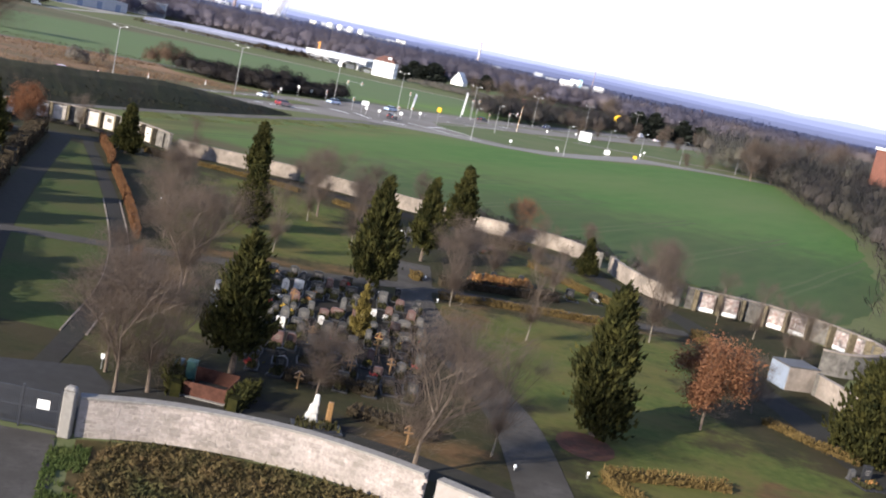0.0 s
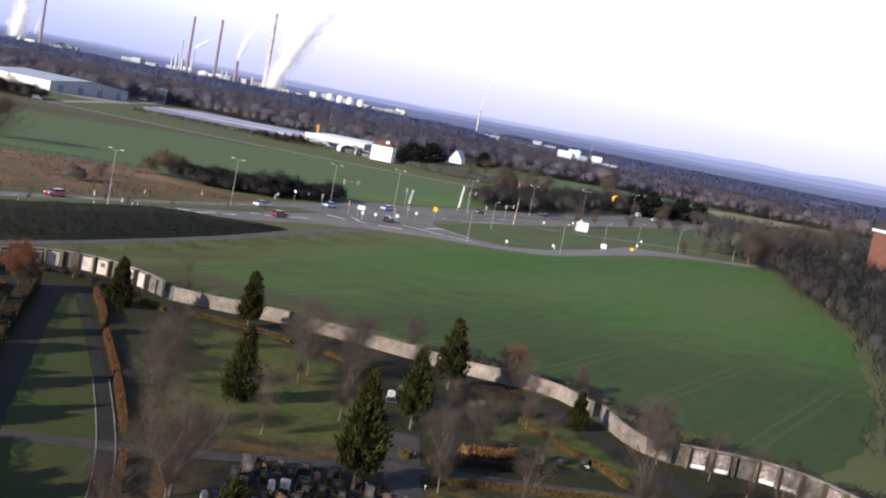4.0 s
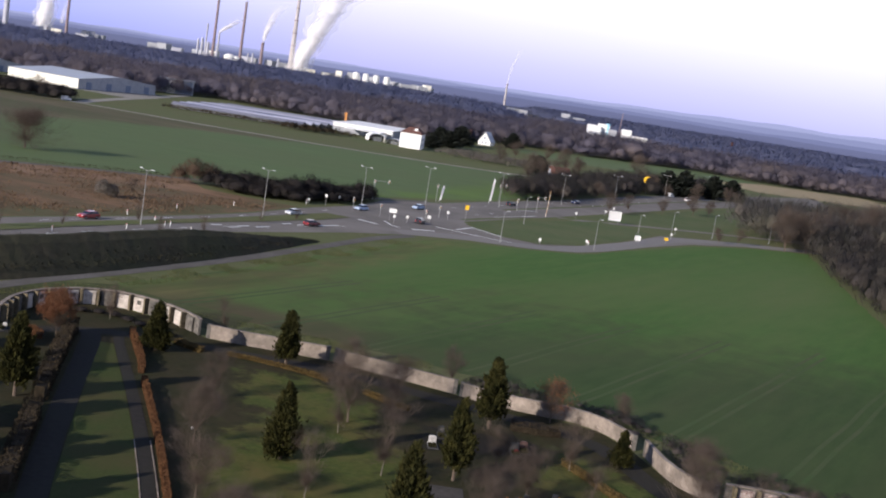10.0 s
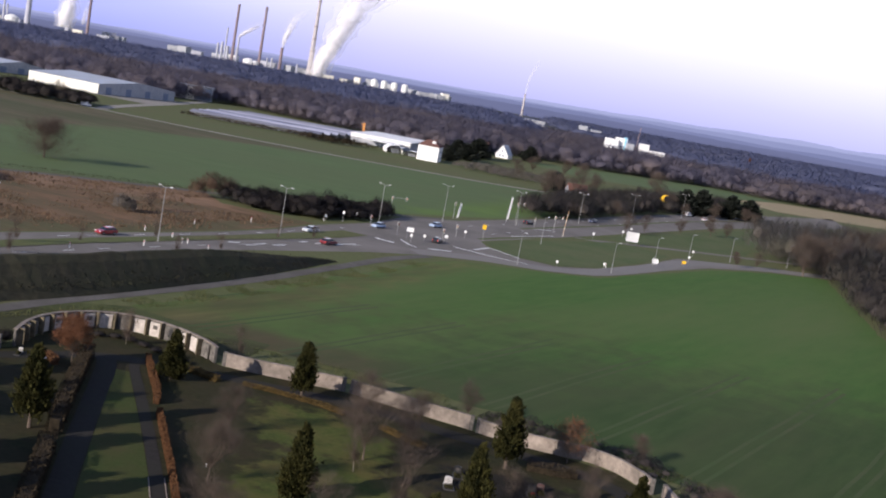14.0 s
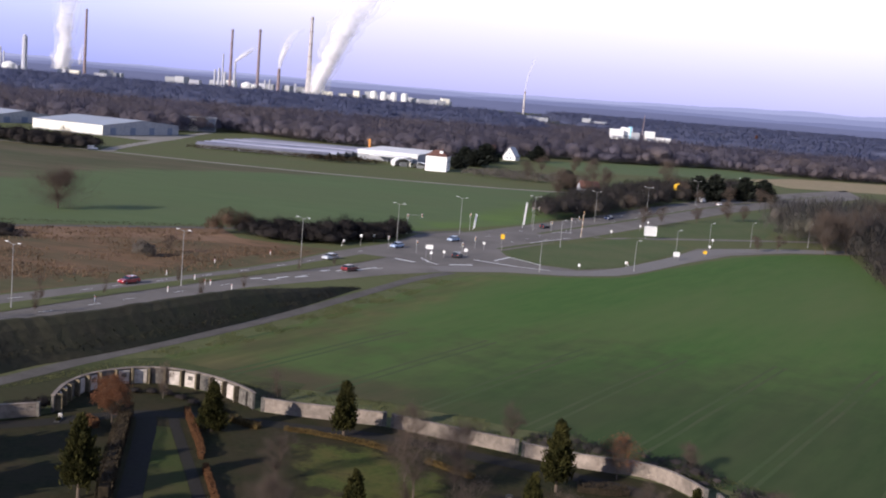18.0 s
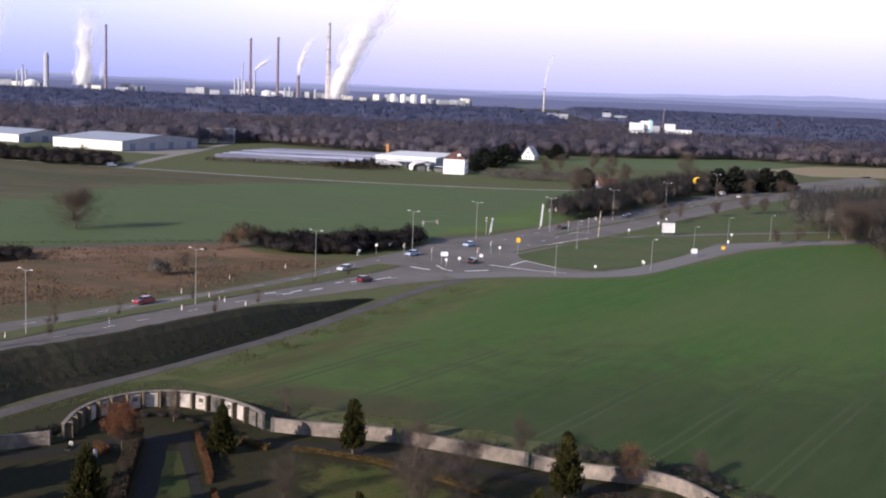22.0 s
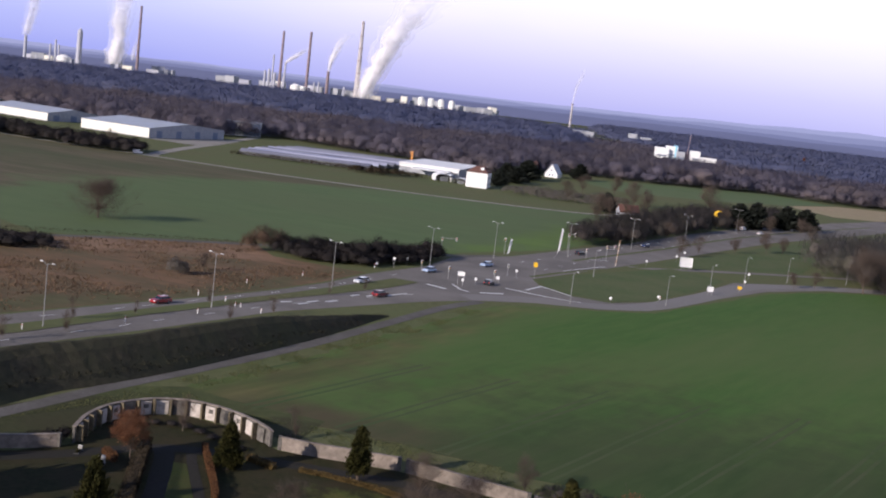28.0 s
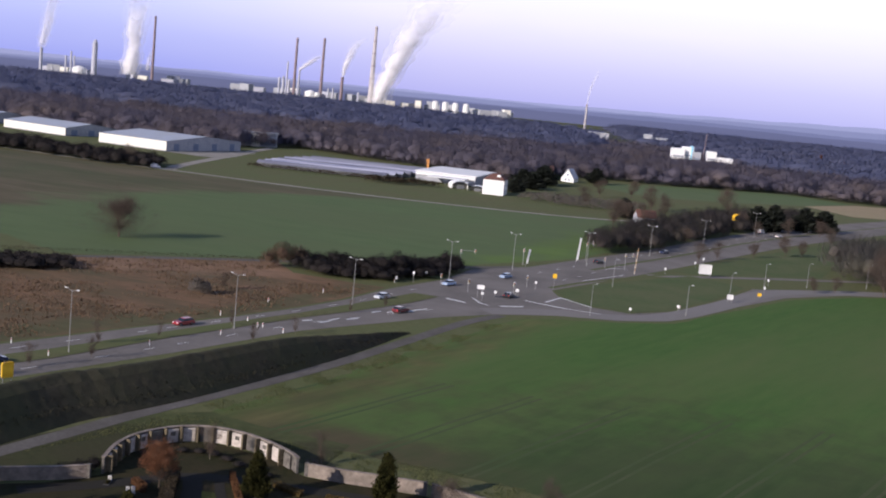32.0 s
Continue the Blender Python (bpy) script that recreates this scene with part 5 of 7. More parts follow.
hedge(((5.6, 93.6), (6.0, 92.2)), 0.9, 0.7, M_YELLOWHEDGE, _yl)
hedge(((30.0, 69.4), (32.0, 66.6), (34.6, 63.8)), 0.9, 0.4, M_YELLOWHEDGE, "low ochre-brown hedge beside the curved path")
hedge(((16.2, 51.8), (18.5, 52.8), (23.4, 53.9)), 0.8, 0.55, M_YELLOWHEDGE, _yl)
hedge(((16.2, 51.4), (17.2, 49.8), (17.6, 48.6)), 0.7, 0.55, M_YELLOWHEDGE, _yl)
hedge(((-7.1, 54.6), (-6.3, 52.6), (-5.9, 51.0)), 0.8, 1.0, M_CONIFER, "clipped evergreen hedge beside the compost bay")
hedge(((-2.9, 50.3), (-2.6, 52.0), (-2.3, 53.6)), 0.8, 1.0, M_CONIFER, "clipped evergreen hedge beside the compost bay")
hedge(((2.8, 54.2), (5, 53.4), (7.4, 52.2)), 1.4, 0.5, M_HEDGE, "dark low hedge along the graves")
hedge(((-1.2, 57.5), (1.5, 58.2), (4.0, 57.6)), 0.9, 0.6, M_HEDGE, "dark low hedge along the graves")
hedge(((-44.6, 131.4), (-43.6, 130.2), (-42.4, 128.6)), 1.0, 0.8, M_BEECH, _bl)


# ---- graves ----
M_GRANITE_D = surface("dark_granite", (0.010, 0.010, 0.011), (0.026, 0.026, 0.028), 0.08, 0.55, coat=0.05, per="object")
M_GRANITE_G = surface("grey_granite", (0.034, 0.033, 0.033), (0.080, 0.077, 0.075), 0.08, 0.5, per="object")
M_GRANITE_R = surface("red_granite", (0.06, 0.034, 0.030), (0.12, 0.064, 0.055), 0.08, 0.45, per="object")
M_MARBLE = surface("pale_marble", (0.36, 0.345, 0.33), (0.58, 0.56, 0.53), 0.25, 0.5, per="object")
M_OAKWOOD = surface("varnished_oak", (0.16, 0.09, 0.035), (0.28, 0.155, 0.06), 0.1, 0.5, per="object")
M_PLANTS = surface("grave_planting", (0.014, 0.018, 0.008), (0.050, 0.042, 0.018), 0.15, 0.9, island=0.6)
M_BLOOM = surface("autumn_wreath", (0.26, 0.10, 0.03), (0.42, 0.24, 0.09), 0.1, 0.8, island=0.4)
M_INSCR = surface("inscription", (0.12, 0.11, 0.10), (0.2, 0.18, 0.16), 0.1, 0.7)
BLOOMS = (M_BLOOM, surface("red_flowers", (0.30, 0.03, 0.03), (0.45, 0.08, 0.07), 0.1, 0.8, island=0.4), surface("white_flowers", (0.55, 0.53, 0.5), (0.75, 0.73, 0.7), 0.1, 0.8, island=0.2), surface("yellow_flowers", (0.5, 0.32, 0.03), (0.62, 0.42, 0.08), 0.1, 0.8, island=0.3))
STONE_LOOKS = (("grey granite", M_GRANITE_G), ("polished dark granite", M_GRANITE_D), ("pale marble", M_MARBLE), ("reddish granite", M_GRANITE_R))


def slab_outline(w, h, style):
    """The front outline of a headstone: arched, sloped or square."""
    if style == 0:
        return [(-w / 2, 0), (w / 2, 0), (w / 2, h * 0.72)] + [(w / 2 * math.cos(a), h * 0.72 + h * 0.28 * math.sin(a)) for a in (0.5, 1.0, 1.57, 2.14, 2.64)] + [(-w / 2, h * 0.72)]
    if style == 1:
        return [(-w / 2, 0), (w / 2, 0), (w / 2 * 0.9, h * 0.82), (w * 0.1, h), (-w / 2 * 0.85, h * 0.9)]
    return [(-w / 2, 0), (w / 2, 0), (w / 2, h * 0.95), (w * 0.38, h), (-w * 0.38, h), (-w / 2, h * 0.95)]


def grave(x, y, w, h, look_no, style, turn, planted=True):
    """A headstone on a plinth with its edged and planted bed."""
    word, mat_ = STONE_LOOKS[look_no]
    kind = ("arched", "leaning cut", "square")[style]
    g = thing("grave", f"{kind} {word} headstone with a planted grave bed", "grave", "graves", at=spot(x, y, 1, turn))
    bm = bmesh.new()
    out = slab_outline(w, h, style)
    fr = [bm.verts.new((a, -0.09, b + 0.12)) for a, b in out]
    bk = [bm.verts.new((a, 0.09, b + 0.12)) for a, b in out]
    bm.faces.new(fr)
    bm.faces.new(bk[::-1])
    for i in range(len(fr)):
        j = (i + 1) % len(fr)
        bm.faces.new((fr[j], fr[i], bk[i], bk[j]))
    stone = part("headstone", bm, mat_, g)
    bm = bmesh.new()
    for k in range(3):
        box(bm, (w * (0.6 - 0.1 * k), 0.01, h * 0.05), (0, -0.092, 0.12 + h * (0.62 - 0.14 * k)))
    part("inscription", bm, M_INSCR, stone)
    bm = bmesh.new()
    box(bm, (w * 1.15, 0.34, 0.13), (0, 0, 0), bevel=0.015)
    part("plinth", bm, mat_, g)
    bl = 1.5
    bm = bmesh.new()
    for sx in (-1, 1):
        box(bm, (0.07, bl, 0.12), (sx * w * 0.62, -0.2 - bl / 2, 0), bevel=0.01)
    box(bm, (w * 1.24 + 0.1, 0.1, 0.14), (0, -0.25 - bl, 0), bevel=0.01)
    part("kerb", bm, M_GRANITE_D if look_no != 2 else M_GRANITE_G, g)
    bm = bmesh.new()
    box(bm, (w * 1.14, bl, 0.1), (0, -0.2 - bl / 2, 0.01))
    part("bed", bm, M_SOIL, g)
    if planted:
        def at():
            return Vector((random.uniform(-0.5, 0.5) * w * 1.05, -0.3 - random.random() * (bl - 0.2), random.uniform(0.1, 0.3))), Vector((random.uniform(-0.5, 0.5), random.uniform(-0.5, 0.5), 1)).normalized()
        v, f = leaf_cloud(90, at, 0.15)
        tagged(raw_mesh("planting", v, f, M_PLANTS, g), kind="stuff")
    if random.random() < 0.3:
        cx, cy = random.uniform(-0.25, 0.25), random.uniform(-1.3, -0.5)
        v, f = leaf_cloud(36, lambda: (Vector((cx + random.gauss(0, 0.11), cy + random.gauss(0, 0.11), random.uniform(0.15, 0.42))), Vector((random.uniform(-1, 1), random.uniform(-1, 1), 0.7)).normalized()), 0.10)
        tagged(raw_mesh("flowers", v, f, random.choice(BLOOMS), g), "small bunch of cut flowers", kind="stuff")
    if random.random() < 0.3:
        bm = bmesh.new()
        tube(bm, (w * 0.3, -0.5, 0.1), (w * 0.3, -0.5, 0.38), 0.07, 0.07, 8)
        lamp = part("grave_light", bm, M_GRANITE_R, g, "small red grave light")
    return g


def wood_cross(x, y, h=1.05):
    c = thing("grave_cross", "varnished oak cross with a small roof on a fresh grave", "cross", "grave crosses", at=spot(x, y, 1, random.uniform(-0.2, 0.2)))
    bm = bmesh.new()
    box(bm, (0.09, 0.07, h), (0, 0, 0), bevel=0.01)
    part("upright", bm, M_OAKWOOD, c)
    bm = bmesh.new()
    box(bm, (0.5, 0.07, 0.09), (0, -0.01, h * 0.6), bevel=0.01)
    part("crossbar", bm, M_OAKWOOD, c)
    bm = bmesh.new()
    for s in (-1, 1):
        box(bm, (0.32, 0.14, 0.03), (s * 0.12, 0, h - 0.1), Matrix.Rotation(s * 0.7, 4, "Y"))
    part("roof", bm, M_OAKWOOD, c)
    return c


random.seed(91)
PLOTS = ((-6.0, 81.3, .9, 1.2, 0), (-3.8, 78.4, .6, 1.0, 2), (-2.9, 79.2, .8, .9, 2), (-2.9, 82.5, .55, .9, 0), (-0.8, 81.8, .6, 1.0, 3), (-2.8, 67.9, .65, .8, 2), (-2.8, 70.2, .65, 1.0, 2), (-3.8, 70.2, .55, .9, 0),
         (-1.4, 73.8, .5, .8, 0), (0.4, 74.5, 1.0, .5, 3), (0.7, 75.5, .5, 1.2, 0), (0.2, 68.0, .75, 1.15, 1), (0.7, 64.5, 1.3, .9, 0), (-1.7, 64.8, .7, .7, 3), (1.8, 64.7, 1.1, .8, 0), (3.3, 64.4, .45, .9, 3),
         (5.3, 69.8, 1.1, 1.0, 1), (6.6, 69.9, .55, .9, 1), (6.4, 65.0, .65, 1.1, 2), (5.2, 65.6, .9, .7, 0), (3.4, 80.5, .7, 1.1, 0), (4.0, 77.1, .6, .8, 3), (4.5, 75.0, .6, .9, 1), (2.9, 75.6, .5, .7, 2),
         (5.2, 74.3, 1.0, .7, 0), (-7.9, 73.6, .6, 1.0, 2), (-7.1, 73.8, .6, 1.0, 0), (-7.4, 69.7, .6, .9, 2), (-1.6, 81.0, 1.2, .7, 1), (0.9, 81.9, 1.0, .6, 1), (-1.6, 70.7, .8, 1.0, 0), (-0.4, 73.2, .8, .6, 3),
         (-2.5, 64.1, .8, .9, 3), (-3.4, 62.1, .7, .7, 1), (-1.9, 61.4, .8, .6, 1), (-0.5, 62.4, .9, .9, 1), (1.2, 62.0, 1.0, .8, 1), (2.4, 61.2, .7, .7, 0), (3.9, 61.6, .6, .6, 3), (-5.4, 84.2, .8, .7, 1),
         (-1.9, 84.7, 1.1, .7, 1), (0.4, 84.9, .9, .7, 1), (-4.7, 80.9, .6, .7, 1), (-5.4, 76.1, .6, .8, 1), (-4.4, 74.4, .6, .8, 1), (-2.5, 72.4, .5, .8, 0), (-0.4, 70.6, .5, .7, 2), (1.5, 71.9, .5, .6, 1),
         (2.9, 69.0, .45, .9, 0), (4.1, 68.0, .6, .8, 0), (2.0, 66.8, .7, .8, 1), (-1.4, 67.6, .6, .8, 1), (0.3, 59.4, .8, .8, 1), (2.0, 58.9, .7, .7, 0), (-1.6, 59.2, .7, .8, 1), (-3.2, 59.5, .6, .8, 1), (3.6, 59.0, .7, .7, 1))
for i, (x, y, w, h, c) in enumerate(PLOTS):
    grave(x, y, w * 0.9, h * 0.9, 1 if c == 0 and i % 2 else 0 if c == 2 and i % 3 == 0 else c, i % 3, random.uniform(-0.15, 0.15))
_taken = [(p[0], p[1]) for p in PLOTS]
for k in range(400):
    x, y = random.uniform(-7.4, 6.6), random.uniform(58.5, 84.5)
    if abs(x - 2.2) < 0.9 and abs(y - 69.8) < 1.2 or abs(x + 4.0) < 1.6 and y < 60 or x > 7.6 - (y - 58) * 0.05 or x < -7 + max(0, 72 - y) * 0.35:
        continue
    if min(math.hypot(x - u, (y - v) * 0.7) for u, v in _taken) > 1.12 and len(_taken) < 108:
        _taken.append((x, y))
        grave(x, y, random.uniform(0.45, 0.75), random.uniform(0.5, 0.9), random.choice((1, 1, 1, 1, 1, 0, 0, 3)), k % 3, random.uniform(-0.15, 0.15))
for x, y in ((-2.9, 75.7), (-0.6, 66.3), (3.6, 66.4), (2.1, 61.5), (4.6, 62.6), (3.6, 68.1), (2.3, 60.7), (-0.3, 56.2), (5.9, 50.9)):
    wood_cross(x, y)
for i, (x, y) in enumerate(((10.9, 97.0), (12.0, 97.6), (12.8, 97.8), (13.6, 97.7), (14.5, 98.2), (15.5, 99.0))):
    grave(x, y, 0.5, 0.6 + 0.25 * (i % 3), (3, 1, 0)[i % 3], i % 3, 0.1)
    wr = thing("wreath", "orange-brown wreath of dried flowers on a grave", "wreath", "wreaths", at=spot(x + 0.4, y - 0.6, 1.25, 0.3 * i, 1.7))
    v, f = leaf_cloud(120, lambda: (Vector((random.gauss(0, 0.22), random.gauss(0, 0.22), random.uniform(0.15, 0.6))), Vector((random.uniform(-1, 1), random.uniform(-1, 1), 0.5)).normalized()), 0.13)
    tagged(raw_mesh("wreath_head", v, f, M_BLOOM, wr), kind="stuff")
for i, (x, y) in enumerate(((4.0, 112.2), (4.9, 116.0), (12.6, 114.0), (13.6, 115.0), (5.6, 113.4), (20.2, 99.2), (22.6, 100.2))):
    grave(x, y, 0.8, 0.8, (2, 1, 0, 3, 1, 1, 1)[i], i % 3, 0.1)

grave(32.7, 60.6, 0.45, 0.6, 0, 1, 0.3)
grave(33.7, 60.9, 0.6, 0.9, 1, 2, 0.2)
# family grave with a pale carved stone, near the wall
fam = thing("family_grave", "large dark family grave with a pale pointed stone", "grave", at=spot(1.2, 51.2, 1, 0.2))
bm = bmesh.new()
box(bm, (2.5, 1.5, 0.16), (0, -0.7, 0), bevel=0.03)
part("slab", bm, M_GRANITE_D, fam)
bm = bmesh.new()
for q in ((0.75, 0.35, 0.5, (-0.25, 0, 0.16)), (0.55, 0.32, 0.5, (-0.2, 0, 0.6)), (0.34, 0.3, 0.6, (-0.12, 0, 1.0))):
    box(bm, q[:3], q[3], bevel=0.06, taper=0.7)
part("carved_stone", bm, M_MARBLE, fam, "pale weathered carved stone")
bm = bmesh.new()
box(bm, (0.3, 0.25, 1.1), (0.65, 0.1, 0.16), bevel=0.03, taper=0.85)
part("side_stone", bm, M_OAKWOOD, fam, "honey-coloured upright stone")
v, f = leaf_cloud(160, lambda: (Vector((random.uniform(-1.1, 1.1), random.uniform(-1.2, -0.2), random.uniform(0.16, 0.4))), Vector((0, 0, 1))), 0.16)
tagged(raw_mesh("planting", v, f, M_PLANTS, fam), kind="stuff")

# compost bay, bins, hut, lanterns, gate
M_RUST = surface("rusty_red_board", (0.045, 0.021, 0.015), (0.095, 0.042, 0.030), 0.3, 0.8, 0.01, per="object")
M_BLUEBIN = surface("blue_plastic", (0.035, 0.07, 0.10), (0.06, 0.11, 0.14), 0.5, 0.5, per="object")
M_GREENBIN = surface("green_plastic", (0.05, 0.12, 0.10), (0.09, 0.18, 0.15), 0.5, 0.5, per="object")
M_BLUEPAINT = surface("pale_blue_paint", (0.20, 0.235, 0.30), (0.30, 0.34, 0.40), 0.5, 0.6, 0, (0.16, 0.18, 0.22), 1.0, per="object")
bayc = thing("compost_bay", "rust-red board compost bay on a concrete pad", "compost bay", at=spot(-4.4, 52.4, 1, -0.12))
for nm, sz, at in (("front_board", (2.3, 0.08, 0.75), (0, -1.0, 0.05)), ("back_board", (2.3, 0.08, 0.95), (0, 1.1, 0.05)), ("side_board", (0.08, 2.1, 0.8), (1.12, 0.05, 0.05))):
    bm = bmesh.new()
    box(bm, sz, at, bevel=0.01)
    part(nm, bm, M_RUST, bayc)
bm = bmesh.new()
box(bm, (2.6, 2.5, 0.08), (0, 0, 0.02))
part("pad", bm, M_PILLAR, bayc)
bm = bmesh.new()
box(bm, (2.1, 1.9, 0.3), (0, 0.05, 0.1), taper=0.7)
part("compost", bm, M_SOIL, bayc)
for (x, y), mt, nm in (((-6.45, 54.0), M_BLUEBIN, "dark blue"), ((-5.75, 54.2), M_GREENBIN, "grey-green")):
    bn = thing("waste_bin", f"{nm} plastic waste bin beside the compost bay", "bin", "waste bins", at=spot(x, y))
    bm = bmesh.new()
    box(bm, (0.5, 0.55, 0.9), (0, 0, 0.08), bevel=0.04)
    part("body", bm, mt, bn)
    bm = bmesh.new()
    box(bm, (0.56, 0.62, 0.09), (0, 0, 0.98), bevel=0.03)
    part("lid", bm, mt, bn)
    for sx in (-0.2, 0.2):
        bm = bmesh.new()
        tube(bm, (sx - 0.04, 0.25, 0.1), (sx + 0.04, 0.25, 0.1), 0.1, 0.1, 10)
        part("wheel", bm, M_GRANITE_D, bn)
hut = thing("concrete_hut", "low grey concrete hut with a pale blue end wall", "hut", at=Matrix.LocRotScale((35.9, 82.0, 0), Euler((0, 0, 0.30)), None))
bm = bmesh.new()
box(bm, (2.8, 2.4, 1.85), (0, 0, 0), bevel=0.02)
part("body", bm, M_CONCRETE, hut)
bm = bmesh.new()
box(bm, (2.9, 2.5, 0.1), (0, 0, 1.85), bevel=0.02)
part("roof", bm, M_GRANITE_G, hut)
bm = bmesh.new()
box(bm, (0.06, 2.3, 1.8), (-1.43, 0, 0.02))
part("end_wall", bm, M_BLUEPAINT, hut, "pale blue painted end wall")
bm = bmesh.new()
box(bm, (0.05, 0.9, 1.7), (1.42, -0.3, 0.02))
part("door", bm, M_GRANITE_D, hut)
for x, y in ((11.4, 50.3), (15.3, 51.4), (6.7, 93.6), (7.7, 85.3), (-19.1, 104.8), (3.0, 83.4)):
    b = thing("path_lantern", "small white path lantern post", "lantern", "path lanterns", at=spot(x, y, 0.54))
    bm = bmesh.new()
    tube(bm, (0, 0, 0), (0, 0, 0.45), 0.09, 0.08, 10)
    part("post", bm, M_GALV, b)
    bm = bmesh.new()
    tube(bm, (0, 0, 0.45), (0, 0, 0.7), 0.15, 0.12, 10)
    part("head", bm, M_WHITE, b)
for x, y, h in ((-44.0, 127.6, 0.8), (-43.4, 127.7, 0.9), (-47.5, 131.2, 0.5)):
    grave(x, y, 0.45, h, 2, 2, 0.1)
post_ = thing("notice_post", "small white notice on a thin grey post beside the forecourt", "sign", at=spot(-10.1, 52.9, 0.62, 0.2))
bm = bmesh.new()
tube(bm, (0, 0.04, 0), (0, 0.04, 1.3), 0.03, 0.03, 8)
part("post", bm, M_GALV, post_)
bm = bmesh.new()
box(bm, (0.34, 0.03, 0.46), (0, 0, 0.95), bevel=0.01)
part("panel", bm, M_WHITE, post_)
M_GATE = surface("dark_iron", (0.02, 0.022, 0.028), (0.04, 0.042, 0.05), 0.3, 0.5, metal=0.4, per="object")
gate = thing("gate", "closed dark iron gate with a white notice board", "gate", at=Matrix.LocRotScale((-9.3, 43.45, 0), Euler((0, 0, math.pi)), None))
for k in range(3):
    bm = bmesh.new()
    box(bm, (0.08, 0.08, 1.9), (0.05 + 1.65 * k, 0, 0.03))
    part("gate_post", bm, M_GATE, gate)
for k in range(36):
    bm = bmesh.new()
    box(bm, (0.05, 0.03, 1.65), (0.14 + 0.087 * k, 0, 0.12))
    part("bar", bm, M_GATE, gate)
for z in (0.15, 0.95, 1.72):
    bm = bmesh.new()
    box(bm, (3.3, 0.05, 0.06), (1.7, 0, z))
    part("rail", bm, M_GATE, gate)
bm = bmesh.new()
box(bm, (0.55, 0.03, 0.42), (0.75, 0.05, 0.98), bevel=0.02)
board = part("notice_board", bm, M_WHITE, gate, "white notice board with unreadable lines")
bm = bmesh.new()
for k in range(4):
    box(bm, (0.4, 0.01, 0.03), (0.75, 0.068, 1.06 + 0.08 * k))
part("text_line", bm, M_INSCR, board)


# ---- junction: markings, lamps, signals, signs, vehicles ----
ROAD_ANG = math.atan2(0.85, 0.53)


def paint(x, y, length, width, ang):
    bm = bmesh.new()
    box(bm, (length, width, 0.012), (x, y, 0.035), Matrix.Rotation(ang, 4, "Z"))
    part("marking", bm, M_LINE, road)


def paint_between(a, b, width):
    d = Vector(b) - Vector(a)
    m = (Vector(a) + Vector(b)) / 2
    paint(m.x, m.y, d.length, width, math.atan2(d.y, d.x))


for a, b, w in (((-18.2, 283.2), (-13.3, 279.9), 0.9), ((-4.7, 280.3), (1.0, 283.3), 0.9), ((1.3, 292.6), (12.3, 286.8), 0.6), ((12.3, 286.8), (20.5, 285.0), 0.35), ((6.7, 293.7), (11.0, 303.5), 0.6),
                ((11.0, 302.8), (18.5, 293.2), 0.5), ((-12.1, 288.2), (-9.6, 281.6), 0.4), ((-10.4, 282.4), (-7.6, 279.6), 0.5), ((18, 338), (32, 360), 0.3), ((26, 372), (34, 374.5), 0.5), ((-24, 262.5), (-21.5, 266), 0.5)):
    paint_between(a, b, w)
for pts, first in ((((-137, 82), (-75.3, 180.2), (-62.1, 203.4), (-45.1, 232.9), (-34.6, 247.5), (-20, 266)), 0), (((-148, 93), (-81.2, 194), (-66.5, 217.5), (-48, 247.5), (-36.5, 270), (-24.5, 298)), 1),
                   (((12, 335), (34, 384), (60, 436), (96, 506), (148, 590), (225, 700)), 0), (((5, 345), (28, 390), (54, 440), (92, 512), (150, 610)), 1)):
    line = smooth_line(pts, 3.0)
    for i in range(0, len(line) - 1, 4):
        d = line[i + 1] - line[i]
        p = (line[i] + line[i + 1]) / 2
        paint(p.x, p.y, 2.8, 0.16, math.atan2(d.y, d.x))
for a, b in (((-37.0, 243), (-34.8, 246)), ((-40.5, 240), (-38.6, 243)), ((-45.4, 236.5), (-43.5, 238.5)), ((-41.7, 236.7), (-40.0, 239.2)), ((-33.0, 254), (-31.4, 256.6)), ((-29.8, 255.9), (-28.2, 258.6)), ((-25.4, 260), (-24, 262.4))):
    paint_between(a, b, 0.55)


def street_lamp(x, y, h, ang, double=True):
    t = thing("street_lamp", "tall galvanised street lamp with two arms" if double else "single-headed grey street lamp beside the slip road", "street lamp",
              "main road lamps" if double else "slip road lamps", at=spot(x, y, 1, ang))
    bm = bmesh.new()
    tube(bm, (0, 0, 0), (0, 0, h), 0.085, 0.05, 8)
    part("pole", bm, M_GALV, t)
    bm = bmesh.new()
    tube(bm, (0, 0, 0), (0, 0, 1.1), 0.13, 0.12, 8)
    part("base", bm, M_GALV, t)
    for s in ((-1, 1) if double else (1,)):
        reach = 1.35 if double else 0.7
        bm = bmesh.new()
        tube(bm, (0, 0, h - 0.1), (s * reach, 0, h + 0.25), 0.05, 0.04, 6)
        arm = part("arm", bm, M_GALV, t)
        bm = bmesh.new()
        box(bm, (0.7, 0.28, 0.14), (s * (reach + 0.3), 0, h + 0.18), bevel=0.05)
        part("head", bm, M_WHITE, arm, "pale lamp head")
    return t


for x, y in ((-96, 154), (-76.4, 188.4), (-56.2, 221.6), (-38.4, 259.2), (-19.8, 311), (-3.0, 345.6), (20.6, 372), (45.4, 417), (71.5, 465), (105.1, 536), (139, 592)):
    street_lamp(x, y, 10.9, ROAD_ANG + math.pi / 2)
for x, y in ((17.5, 281), (43.0, 296.7), (59.9, 331.8), (76, 363.4), (92.4, 377), (115.3, 391), (26.5, 333)):
    street_lamp(x, y, 7.8, 0.3, False)


